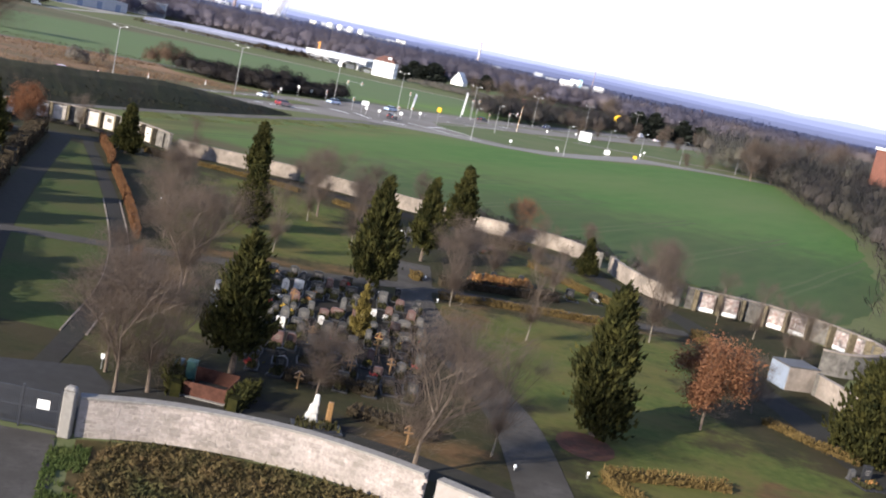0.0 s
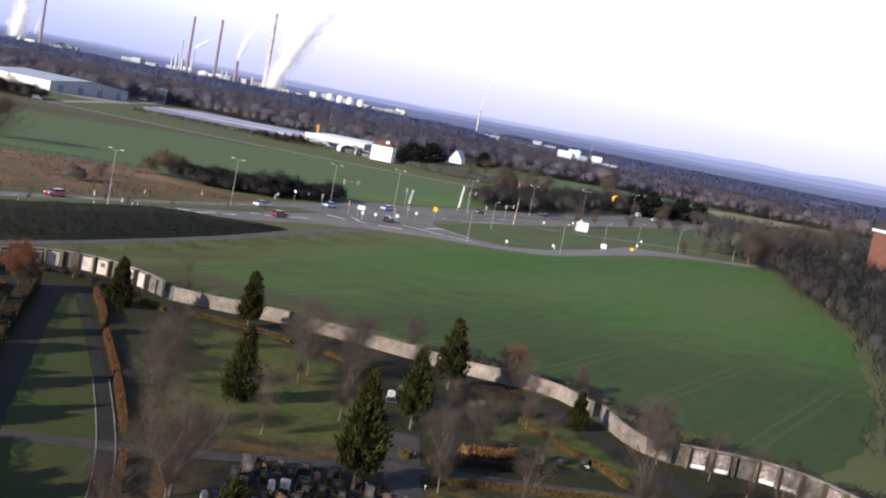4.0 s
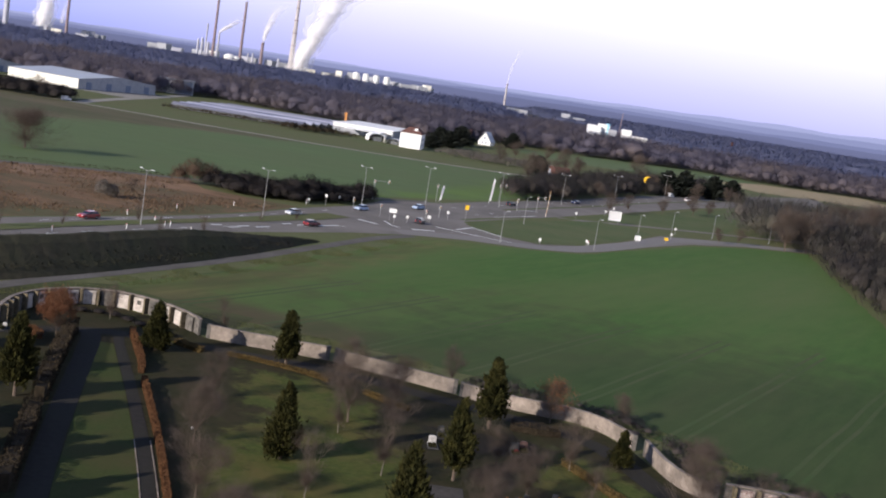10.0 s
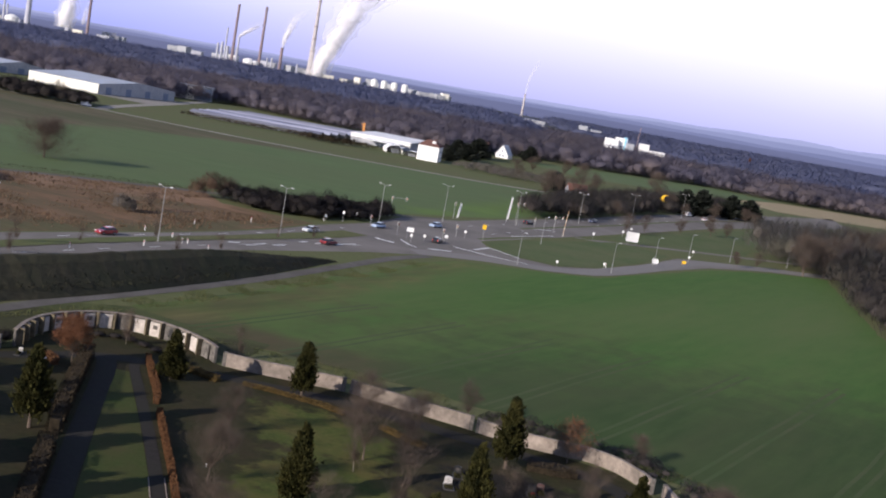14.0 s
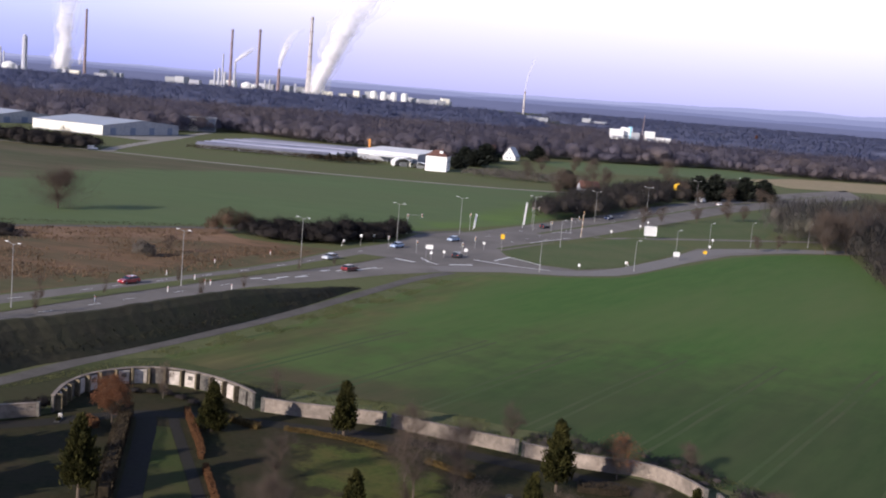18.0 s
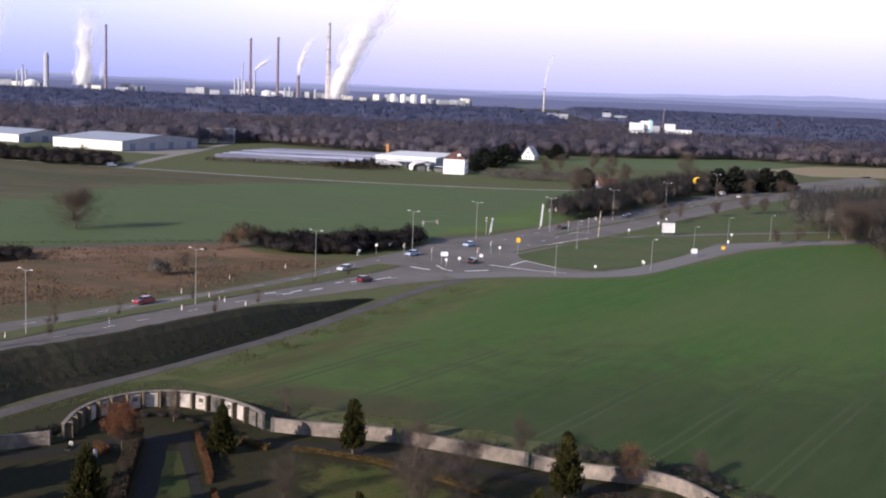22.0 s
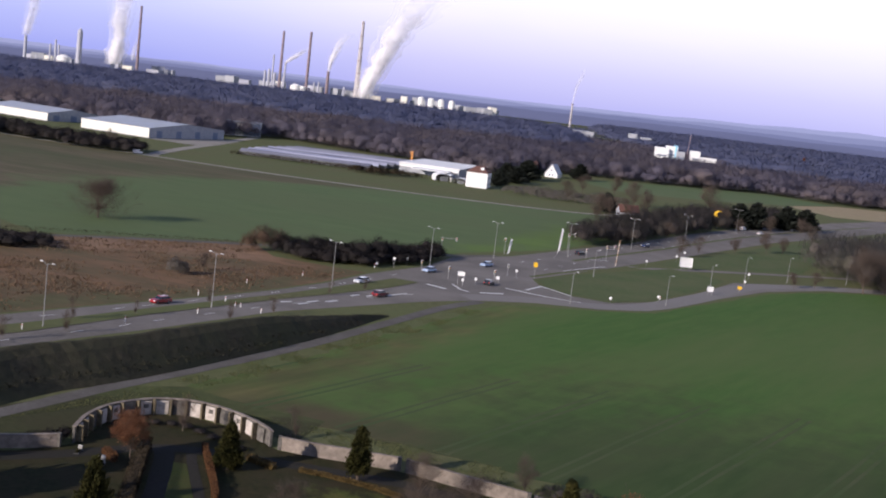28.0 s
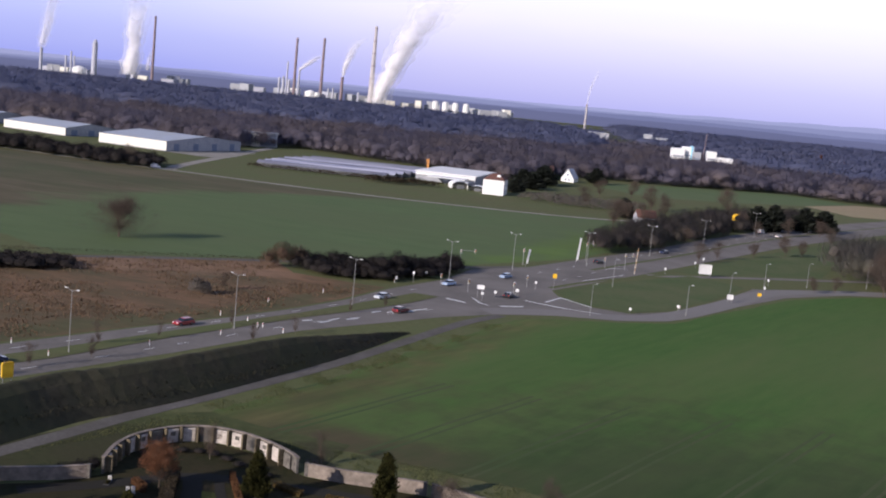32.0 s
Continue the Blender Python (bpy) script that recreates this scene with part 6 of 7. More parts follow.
M_RED = surface("signal_red", (0.5, 0.03, 0.02), (0.6, 0.05, 0.03), 0.3, 0.5, per="object")
M_YELLOW = surface("sign_yellow", (0.78, 0.46, 0.01), (0.85, 0.53, 0.03), 0.5, 0.5, per="object")
M_BLACK = surface("black_plastic", (0.012, 0.012, 0.013), (0.025, 0.025, 0.026), 0.3, 0.5, per="object")


def traffic_light(x, y, h=3.4, arm=0.0, ang=0.0):
    t = thing("traffic_light", "grey traffic light mast with dark signal heads", "traffic light", "junction signals", at=spot(x, y, 1, ang))
    bm = bmesh.new()
    tube(bm, (0, 0, 0), (0, 0, h), 0.08, 0.06, 8)
    part("mast", bm, M_GALV, t)
    spots = [(0.0, h - 0.95)]
    if arm:
        bm = bmesh.new()
        tube(bm, (0, 0, h - 0.1), (arm, 0, h), 0.06, 0.05, 6)
        part("arm", bm, M_GALV, t)
        spots.append((arm, h - 0.6))
    for sx, z in spots:
        bm = bmesh.new()
        box(bm, (0.5, 0.06, 1.15), (sx, -0.1, z - 0.05), bevel=0.05)
        part("backboard", bm, M_WHITE, t, "white-edged backing board")
        bm = bmesh.new()
        box(bm, (0.3, 0.25, 0.95), (sx, -0.22, z + 0.05), bevel=0.04)
        head = part("signal_head", bm, M_BLACK, t)
        for k, mt in enumerate((M_GREENBIN, M_YELLOW, M_RED)):
            bm = bmesh.new()
            tube(bm, (sx, -0.33, z + 0.2 + 0.3 * k), (sx, -0.37, z + 0.2 + 0.3 * k), 0.1, 0.1, 10)
            part("lens", bm, mt, head)
    return t


def road_sign(x, y, h, w, bh, mat_, label, posts=1, ang=0.0):
    t = thing("road_sign", label, "road sign", "road signs", at=spot(x, y, 1, ang))
    for k in range(posts):
        sx = 0 if posts == 1 else (k - 0.5) * w * 0.7
        bm = bmesh.new()
        tube(bm, (sx, 0.05, 0), (sx, 0.05, h), 0.05, 0.05, 6)
        part("post", bm, M_GALV, t)
    bm = bmesh.new()
    box(bm, (w, 0.06, bh), (0, 0, h - bh), bevel=min(0.2, w * 0.1))
    part("panel", bm, mat_, t)
    return t


for x, y, h, arm, a in ((-21.3, 301.1, 3.2, 0, 0.4), (-13.7, 296, 3.2, 0, 0.5), (-1.8, 299.6, 3.2, 0, 0.2), (1.6, 314.5, 3.2, 0, 0.3), (33.0, 373, 5.0, 2.4, 0.1), (0.0, 357.4, 5.2, 0, 0), (26.5, 372, 3.4, 0, 0), (-18.5, 336, 5.6, 4.2, 0.2),
                        (20.8, 384, 6.2, 2.2, 0.3)):
    traffic_light(x, y, h, arm, a)
_ws = "small white and red traffic sign on a thin post"
for x, y, h in ((-28.7, 301.4, 3.0), (-32.9, 298.9, 1.6), (-26.0, 309.9, 2.2), (-6.4, 291.6, 1.9), (-9.5, 285, 2.3), (41.6, 302.3, 1.7), (59.0, 397, 2.2), (62.4, 402, 3.2), (28.1, 290.4, 1.6), (74.1, 353.5, 2.0), (78.8, 371.5, 2.2), (4, 312, 2.4), (46, 372, 2.2)):
    road_sign(x, y, h, 0.6, 0.7, M_WHITE, _ws)
road_sign(-10.2, 289.0, 3.4, 1.9, 1.1, M_WHITE, "white direction board on two posts at the junction", 2, 0.1)
road_sign(-0.9, 296.6, 2.2, 0.9, 0.8, M_WHITE, "white direction board on two posts at the junction", 2, 0.1)
road_sign(9.0, 315.0, 4.6, 1.1, 1.3, M_YELLOW, "yellow direction sign at the junction", 1, 0.2)
road_sign(59.3, 376.4, 4.2, 4.3, 3.2, M_WHITE, "large white rounded billboard beside the slip road", 2, 0.25)
road_sign(59.2, 327, 2.4, 1.8, 1.4, M_WHITE, "white information board beside the slip road", 2, 0.2)
road_sign(70.2, 341, 1.7, 1.2, 0.9, M_YELLOW, "small orange sign beside the slip road", 1, 0.2)
_yb = road_sign(-71.95, 155.3, 3.9, 1.75, 2.3, M_YELLOW, "yellow place-name sign on the earth bank", 2, 0.9)
_yb.location.z = 2.5
for x, y in ((17.4, 377.4), (1.0, 359)):
    f = thing("flagpole", "white flagpole with a long narrow banner", "flagpole", "banners", at=spot(x, y, 1, 0.4))
    h = 8.6 if x > 10 else 5.2
    bm = bmesh.new()
    tube(bm, (0, 0, 0), (0.7, 0, h), 0.07, 0.05, 8)
    part("pole", bm, M_WHITE, f)
    bm = bmesh.new()
    for z0 in range(6):
        z = h * (0.12 + 0.14 * z0)
        box(bm, (0.62 + 0.06 * (z0 % 2), 0.03, h * 0.142), (0.36 + 0.7 * z / h, 0.03 * (z0 % 2), z))
    part("banner", bm, M_WHITE, f)
M_OCHRE = surface("ochre_band", (0.36, 0.22, 0.11), (0.46, 0.29, 0.16), 0.5, 0.6, per="object")
M_CREAMY = surface("cream_band", (0.55, 0.48, 0.38), (0.66, 0.58, 0.46), 0.5, 0.6, per="object")
b = thing("banner_mast", "pale ochre and cream banded mast beside the main road", "mast", at=spot(35.5, 364.5))
for k in range(8):
    bm = bmesh.new()
    tube(bm, (0.05 * k, 0, k * 1.05), (0.05 * (k + 1), 0, (k + 1) * 1.05), 0.11, 0.10, 8)
    part("band", bm, M_OCHRE if k % 2 else M_CREAMY, b)
for x, y in ((-61.9, 232.2), (-55.4, 229.3), (-52.3, 225), (-51.3, 225.4), (-46.4, 222.3), (-56.5, 252.3), (-47.5, 271.7), (-78.3, 184.4), (-87.3, 189.8), (-33.3, 297.7), (-66, 199.6), (-57, 214.6), (42.6, 306)):
    d = thing("marker_post", "white road marker post with a red band", "marker post", "marker posts", at=spot(x, y))
    bm = bmesh.new()
    box(bm, (0.16, 0.14, 1.1), (0, 0, 0), bevel=0.03)
    part("post", bm, M_WHITE, d)
    bm = bmesh.new()
    box(bm, (0.17, 0.15, 0.12), (0, 0, 0.85))
    part("band", bm, M_RED, d)
# crescent-shaped sign on a pole: a plain yellow shape
cr = thing("pole_sign", "yellow crescent-shaped sign on a tall pole", "sign", at=spot(99.1, 553))
bm = bmesh.new()
tube(bm, (0, 0, 0), (0, 0, 4.6), 0.14, 0.12, 8)
part("pole", bm, M_GALV, cr)
bm = bmesh.new()
ring = []
for k in range(13):
    a = radians(60 + 20 * k)
    ring.append(((2.0 * math.cos(a), 2.0 * math.sin(a)), (0.75 + 1.45 * math.cos(a), 0.2 + 1.5 * math.sin(a))))
fv = [[bm.verts.new((p[0], dy, 6.4 + p[1] * 0.95)) for pair in ring for p in pair] for dy in (-0.15, 0.15)]
for k in range(12):
    for s in (0, 1):
        q = fv[s]
        c = (q[2 * k], q[2 * k + 2], q[2 * k + 3], q[2 * k + 1])
        bm.faces.new(c if s else c[::-1])
    for e in (0, 1):
        bm.faces.new((fv[0][2 * k + e], fv[0][2 * k + 2 + e], fv[1][2 * k + 2 + e], fv[1][2 * k + e]))
bmesh.ops.recalc_face_normals(bm, faces=bm.faces)
part("crescent", bm, M_YELLOW, cr)

M_GLASS = surface("car_glass", (0.015, 0.018, 0.022), (0.03, 0.034, 0.04), 0.5, 0.08, coat=0.5, per="object")
M_TYRE = surface("tyre", (0.015, 0.015, 0.015), (0.03, 0.03, 0.03), 0.1, 0.9, per="object")
PAINTS = {}


def car_paint(name, c):
    if name not in PAINTS:
        PAINTS[name] = surface("car_paint_" + name, [v * 0.9 for v in c], c, 0.8, 0.3, coat=0.8, per="object")
    return PAINTS[name]


def prism(bm, outline, half, inset=0.0):
    """A side outline (y, z) drawn out across x; inset narrows the upper part."""
    zs = [z for _, z in outline]
    lo, hi = min(zs), max(zs)
    rows = []
    for s in (-1, 1):
        rows.append([bm.verts.new((s * (half - inset * (z - lo) / (hi - lo)), y, z)) for y, z in outline])
    bm.faces.new(rows[0][::-1])
    bm.faces.new(rows[1])
    for i in range(len(outline)):
        j = (i + 1) % len(outline)
        bm.faces.new((rows[0][i], rows[0][j], rows[1][j], rows[1][i]))
    bmesh.ops.recalc_face_normals(bm, faces=bm.faces)


def car(x, y, heading, name, colour, van=False):
    c = thing("car", f"{name} {'van' if van else 'hatchback car'} on the asphalt road", "van" if van else "car", "cars", at=Matrix.LocRotScale((x, y, 0.04), Euler((0, 0, heading - math.pi / 2)), None))
    pm = car_paint(name, colour)
    bm = bmesh.new()
    if van:
        prism(bm, ((-2.5, 0.35), (2.45, 0.35), (2.5, 0.9), (1.75, 1.15), (1.2, 2.05), (-2.45, 2.1)), 0.95, 0.12)
    else:
        prism(bm, ((-2.12, 0.32), (2.1, 0.32), (2.16, 0.62), (2.0, 0.82), (1.1, 0.95), (-1.95, 0.98), (-2.15, 0.75)), 0.88, 0.08)
    part("body", bm, pm, c)
    bm = bmesh.new()
    if van:
        prism(bm, ((1.35, 1.2), (1.74, 1.22), (1.28, 1.95), (0.7, 1.98), (0.7, 1.2)), 0.94, 0.1)
        part("windscreen", bm, M_GLASS, c)
    else:
        prism(bm, ((-1.95, 0.97), (1.12, 0.94), (0.35, 1.4), (-1.5, 1.42)), 0.8, 0.16)
        part("glasshouse", bm, M_GLASS, c)
        bm = bmesh.new()
        prism(bm, ((-1.55, 1.4), (0.4, 1.38), (0.25, 1.46), (-1.4, 1.47)), 0.66, 0.03)
        part("roof", bm, pm, c)
    for sx in (-1, 1):
        for sy in (-1.32, 1.32):
            bm = bmesh.new()
            tube(bm, (sx * 0.7, sy, 0.31), (sx * 0.9, sy, 0.31), 0.31, 0.31, 14)
            wheel = part("wheel", bm, M_TYRE, c)
            bm = bmesh.new()
            tube(bm, (sx * 0.9, sy, 0.31), (sx * 0.915, sy, 0.31), 0.19, 0.17, 10)
            part("rim", bm, M_GALV, wheel)
        bm = bmesh.new()
        box(bm, (0.36, 0.1, 0.16), (sx * 0.62, 2.1 if not van else 2.45, 0.62))
        part("headlight", bm, M_WHITE, c)
        bm = bmesh.new()
        box(bm, (0.28, 0.08, 0.2), (sx * 0.66, -2.12 if not van else -2.46, 0.7))
        part("tail_light", bm, M_RED, c)
    return c


for x, y, hd, nm, col in ((-65.9, 219.6, ROAD_ANG + math.pi, "dark red", (0.30, 0.02, 0.025)), (-33.2, 272.4, ROAD_ANG + math.pi, "silver", (0.55, 0.57, 0.6)), (-26.9, 257.8, ROAD_ANG, "wine red", (0.14, 0.02, 0.025)),
                          (-19.2, 303, ROAD_ANG + math.pi, "pale blue", (0.35, 0.45, 0.62)), (-3.0, 294.5, 1.3, "black", (0.02, 0.02, 0.025)), (-4.6, 327, ROAD_ANG + math.pi, "pale blue", (0.35, 0.45, 0.62)),
                          (25.0, 381.4, ROAD_ANG, "black", (0.02, 0.02, 0.025)), (52, 430, ROAD_ANG + math.pi, "dark blue", (0.02, 0.035, 0.1)), (-84.0, 176.5, ROAD_ANG, "dark blue", (0.02, 0.035, 0.1)),
                          (143, 590, ROAD_ANG, "white", (0.7, 0.7, 0.7)), (118, 545, ROAD_ANG, "white", (0.7, 0.7, 0.7)), (-98, 171, ROAD_ANG + math.pi, "silver", (0.55, 0.57, 0.6))):
    car(x, y, hd, nm, col)
car(112, 556, ROAD_ANG, "white", (0.7, 0.7, 0.7), True)
car(-188, 566, 0.3, "white", (0.7, 0.7, 0.7), True)

# ---- farms, sheds, glasshouses ----
M_METALROOF = surface("grey_sheet_roof", (0.30, 0.33, 0.40), (0.40, 0.43, 0.50), 3.0, 0.45, 0, (0.34, 0.35, 0.36), 0.1)
M_CREAM = surface("cream_cladding", (0.70, 0.67, 0.58), (0.80, 0.77, 0.68), 2.0, 0.7)
M_BLUEDOOR = surface("blue_grey_door", (0.12, 0.16, 0.24), (0.18, 0.22, 0.31), 1.0, 0.6)
M_GREYWALL = surface("grey_render", (0.30, 0.31, 0.34), (0.40, 0.41, 0.44), 2.0, 0.8)
M_GLASSROOF = surface("greenhouse_glass", (0.13, 0.14, 0.20), (0.20, 0.21, 0.30), 2.0, 0.82, 0, (0.42, 0.42, 0.48), 0.09, stretch=(0.25, 1.6, 0), vary=0.35)
M_CRANE = surface("crane_orange", (0.50, 0.20, 0.04), (0.62, 0.28, 0.07), 0.8, 0.5)
M_GLASSWALL = surface("greenhouse_side", (0.07, 0.075, 0.08), (0.15, 0.155, 0.16), 2.0, 0.6)
M_TILE = surface("roof_tiles", (0.105, 0.055, 0.045), (0.18, 0.095, 0.075), 0.8, 0.85)
M_BRICK = surface("red_brick", (0.17, 0.070, 0.050), (0.25, 0.115, 0.082), 0.5, 0.85, 0.01, (0.15, 0.068, 0.052), 0.2)


def gabled(bm, length, width, eave, ridge, over=0.0):
    """Walls and gables of a long building; x along the ridge."""
    box(bm, (length, width, eave), (0, 0, 0))
    v = [bm.verts.new(p) for p in ((-length / 2, -width / 2, eave), (-length / 2, width / 2, eave), (-length / 2, 0, ridge), (length / 2, -width / 2, eave), (length / 2, width / 2, eave), (length / 2, 0, ridge))]
    bm.faces.new((v[0], v[2], v[1]))
    bm.faces.new((v[3], v[4], v[5]))


def roof_pair(bm, length, width, eave, ridge, thick=0.18, over=0.4):
    for s in (-1, 1):
        w = width / 2 + over
        drop = (ridge - eave) / (width / 2) * over
        p = [(-length / 2 - over, 0, ridge + 0.05), (length / 2 + over, 0, ridge + 0.05), (length / 2 + over, s * w, eave - drop + 0.05), (-length / 2 - over, s * w, eave - drop + 0.05)]
        lo = [bm.verts.new(q) for q in p]
        hi = [bm.verts.new((q[0], q[1], q[2] + thick)) for q in p]
        for f_ in ((lo[::-1]), hi):
            bm.faces.new(f_)
        for i in range(4):
            bm.faces.new((lo[i], lo[(i + 1) % 4], hi[(i + 1) % 4], hi[i]))
    bmesh.ops.recalc_face_normals(bm, faces=bm.faces)


def shed(ax, ay, bx, by, depth, eave, ridge, doors):
    """A long cream hall from one front corner to the other, going back depth metres."""
    d = Vector((bx - ax, by - ay, 0))
    ang = math.atan2(d.y, d.x)
    mid = Vector(((ax + bx) / 2, (ay + by) / 2, 0)) + Vector((-math.sin(ang), math.cos(ang), 0)) * depth / 2
    t = thing("hall", "long cream industrial hall with a grey sheet roof", "building", "halls", at=Matrix.LocRotScale(mid, Euler((0, 0, ang)), None))
    bm = bmesh.new()
    gabled(bm, d.length, depth, eave, ridge)
    part("wall", bm, M_GREYWALL, t)
    bm = bmesh.new()
    box(bm, (d.length - 0.2, 0.12, eave - 0.6), (0, -depth / 2 - 0.07, 0.5))
    part("cladding", bm, M_CREAM, t, "sunlit cream cladding")
    bm = bmesh.new()
    roof_pair(bm, d.length, depth, eave, ridge)
    part("roof", bm, M_METALROOF, t)
    for k in range(doors):
        bm = bmesh.new()
        box(bm, (0.14, 5.0, eave * 0.75), (d.length / 2 + 0.08, -depth / 2 + (k + 0.5) * depth / doors, 0))
        part("door", bm, M_BLUEDOOR, t)
    return t


shed(-358, 757, -304, 731, 44, 5.2, 8.0, 3)
shed(-272.4, 707.2, -222.7, 688.7, 78, 6.0, 9.0, 4)
shed(-440, 800, -385, 775, 50, 5.5, 8.0, 3)
ob3 = thing("office_block", "grey office block with a pale entrance front", "building", at=Matrix.LocRotScale((-206, 842, 0), Euler((0, 0, 0.55)), None))
for nm, sz, at, mt in (("wall", (30, 18, 10), (0, 0, 0), M_GREYWALL), ("roof", (31, 19, 0.6), (0, 0, 10), M_METALROOF), ("entrance", (6, 0.6, 9), (-2, -9.4, 0), M_CREAM), ("glazing", (11, 0.4, 8), (8, -9.3, 1), M_BLUEDOOR)):
    bm = bmesh.new()
    box(bm, sz, at)
    part(nm, bm, mt, ob3)
gh = thing("greenhouse", "rows of low glasshouses with blue-grey glass roofs", "greenhouse", at=Matrix.LocRotScale((-110, 702, 0), Euler((0, 0, -0.02)), None))
for k in range(8):
    bm = bmesh.new()
    roof_pair(bm, 84 - abs(k - 4) * 2, 11.5, 2.0, 3.3, 0.1, 0.0)
    r = part("roof", bm, M_GLASSROOF, gh)
    r.location = (k * 2.0 - 8, -48 + k * 12, 0)
    bm = bmesh.new()
    box(bm, (83 - abs(k - 4) * 2, 11.0, 2.0), (k * 2.0 - 8, -48 + k * 12, 0))
    part("wall", bm, M_GLASSWALL, gh)
hallw = thing("garden_hall", "white garden centre hall with a low canopy", "building", at=Matrix.LocRotScale((-46, 690, 0), Euler((0, 0, -0.16)), None))
for nm, sz, at, mt in (("wall", (36, 60, 5), (0, 10, 0), M_GREYWALL), ("roof", (37, 61, 0.6), (0, 10, 5), M_WHITE), ("fascia", (36, 0.5, 1.6), (0, -20.5, 3.2), M_WHITE), ("canopy", (22, 14, 0.4), (4, -30, 3.6), M_WHITE), ("side_canopy", (10, 10, 0.4), (14, -42, 2.8), M_WHITE)):
    bm = bmesh.new()
    box(bm, sz, at, bevel=0.05)
    part(nm, bm, mt, hallw)
for k in range(5):
    bm = bmesh.new()
    tube(bm, (-6 + 5 * k, -36.5, 0), (-6 + 5 * k, -36.5, 3.6), 0.15, 0.15, 6)
    part("canopy_post", bm, M_GALV, hallw)
for x, y, w, l, h, a in ((-39.5, 640, 9, 12, 4.2, 0.25), (-28, 634, 8, 9, 3.0, -0.1)):
    t = thing("marquee", "white barrel-roofed marquee in front of the hall", "tent", "marquees", at=Matrix.LocRotScale((x, y, 0), Euler((0, 0, a)), None))
    bm = bmesh.new()
    arc = [(-w / 2, 0)] + [(-w / 2 * math.cos(k * math.pi / 10), h * 0.45 + h * 0.55 * math.sin(k * math.pi / 10)) for k in range(11)] + [(w / 2, 0)]
    fr, bk = ([bm.verts.new((u, s * l / 2, z)) for u, z in arc] for s in (-1, 1))
    for i in range(len(arc) - 1):
        bm.faces.new((fr[i], bk[i], bk[i + 1], fr[i + 1]))
    bm.faces.new(bk)
    part("skin", bm, M_WHITE, t)
    bm = bmesh.new()
    box(bm, (w * 0.5, 0.15, h * 0.6), (0.3, -l / 2 + 0.3, 0))
    part("opening", bm, M_GLASSWALL, t, "dark open front")
hs = thing("house", "white rendered house with a dark tiled hip roof", "house", at=Matrix.LocRotScale((-18.5, 626, 0), Euler((0, 0, -0.1)), None))
bm = bmesh.new()
box(bm, (11.5, 16, 8.2))
part("wall", bm, M_WHITE, hs)
bm = bmesh.new()
box(bm, (12.2, 16.8, 3.0), (0, 0, 8.2), taper=0.35)
roof_ = part("roof", bm, M_TILE, hs)
bm = bmesh.new()
box(bm, (0.8, 0.8, 1.6), (2, 1, 10))
part("chimney", bm, M_BRICK, roof_)
bm = bmesh.new()
box(bm, (2.6, 3.0, 2.6), (2.2, -4.5, 8.3), taper=0.6)
part("dormer", bm, M_WHITE, roof_, "white dormer")
for k in range(3):
    for z in (1.2, 4.6):
        bm = bmesh.new()
        box(bm, (0.12, 1.3, 1.5), (5.78, -5 + 5 * k, z))
        part("window", bm, M_BLUEDOOR, hs)
af = thing("gabled_house", "white steep-gabled house among dark trees", "house", at=Matrix.LocRotScale((27.5, 800, 0), Euler((0, 0, -0.35)), None))
bm = bmesh.new()
v = [bm.verts.new(p) for p in ((-4.5, -5, 0), (4.5, -5, 0), (4.5, -5, 2.5), (0, -5, 9), (-4.5, -5, 2.5), (-4.5, 5, 0), (4.5, 5, 0), (4.5, 5, 2.5), (0, 5, 9), (-4.5, 5, 2.5))]
bm.faces.new(v[:5])
bm.faces.new(v[5:][::-1])
for i in range(5):
    j = (i + 1) % 5
    bm.faces.new((v[j], v[i], v[5 + i], v[5 + j]))
bmesh.ops.recalc_face_normals(bm, faces=bm.faces)
part("wall", bm, M_WHITE, af)
bm = bmesh.new()
for s in (-1, 1):
    box(bm, (0.3, 11, 8.2), (s * 4.75, 0, 2.3), Matrix.Rotation(-s * 0.606, 4, "Y"))
part("roof", bm, M_METALROOF, af)
for x, z in ((-1.2, 1.0), (1.2, 1.0), (0, 4.2)):
    bm = bmesh.new()
    box(bm, (1.2, 0.15, 1.4), (x, -5.05, z))
    part("window", bm, M_BLUEDOOR, af)
for x, y, w, d, h, a in ((-41, 812, 16, 9, 4.5, 0.1), (-22, 855, 14, 9, 5, -0.2), (-10, 838, 12, 9, 4.5, 0.3), (-2, 812, 14, 9, 4.5, 0), (10, 828, 12, 9, 5, 0.2), (55, 540, 9, 7, 3.6, 0.2)):
    t = thing("cottage", "small cottage with a red tiled roof among trees", "house", "cottages", at=Matrix.LocRotScale((x, y, 0), Euler((0, 0, a)), None))
    bm = bmesh.new()
    gabled(bm, w, d, h, h + 3)
    part("wall", bm, M_GREYWALL, t)
    bm = bmesh.new()
    roof_pair(bm, w, d, h, h + 3)
    part("roof", bm, M_TILE, t)
cz = thing("mobile_crane", "orange crane jib standing behind the glasshouses", "crane", at=spot(-64.7, 722))
bm = bmesh.new()
box(bm, (1.5, 1.5, 10.0), (0, 0, 0), taper=0.7)
part("mast", bm, M_CRANE, cz)
bm = bmesh.new()
box(bm, (1.6, 0.8, 0.6), (-0.9, 0, 8.6), Matrix.Rotation(0.3, 4, "Y"))
part("jib", bm, M_CRANE, cz)
bm = bmesh.new()
box(bm, (4.5, 2.5, 1.5), (0.8, 0, 0), bevel=0.2)
part("carriage", bm, M_RUST, cz)
br = thing("brick_building", "tall red brick building with a large white-framed window", "building", at=Matrix.LocRotScale((187, 392, 0), Euler((0, 0, 0.15)), None))
bm = bmesh.new()
box(bm, (40, 24, 19.2))
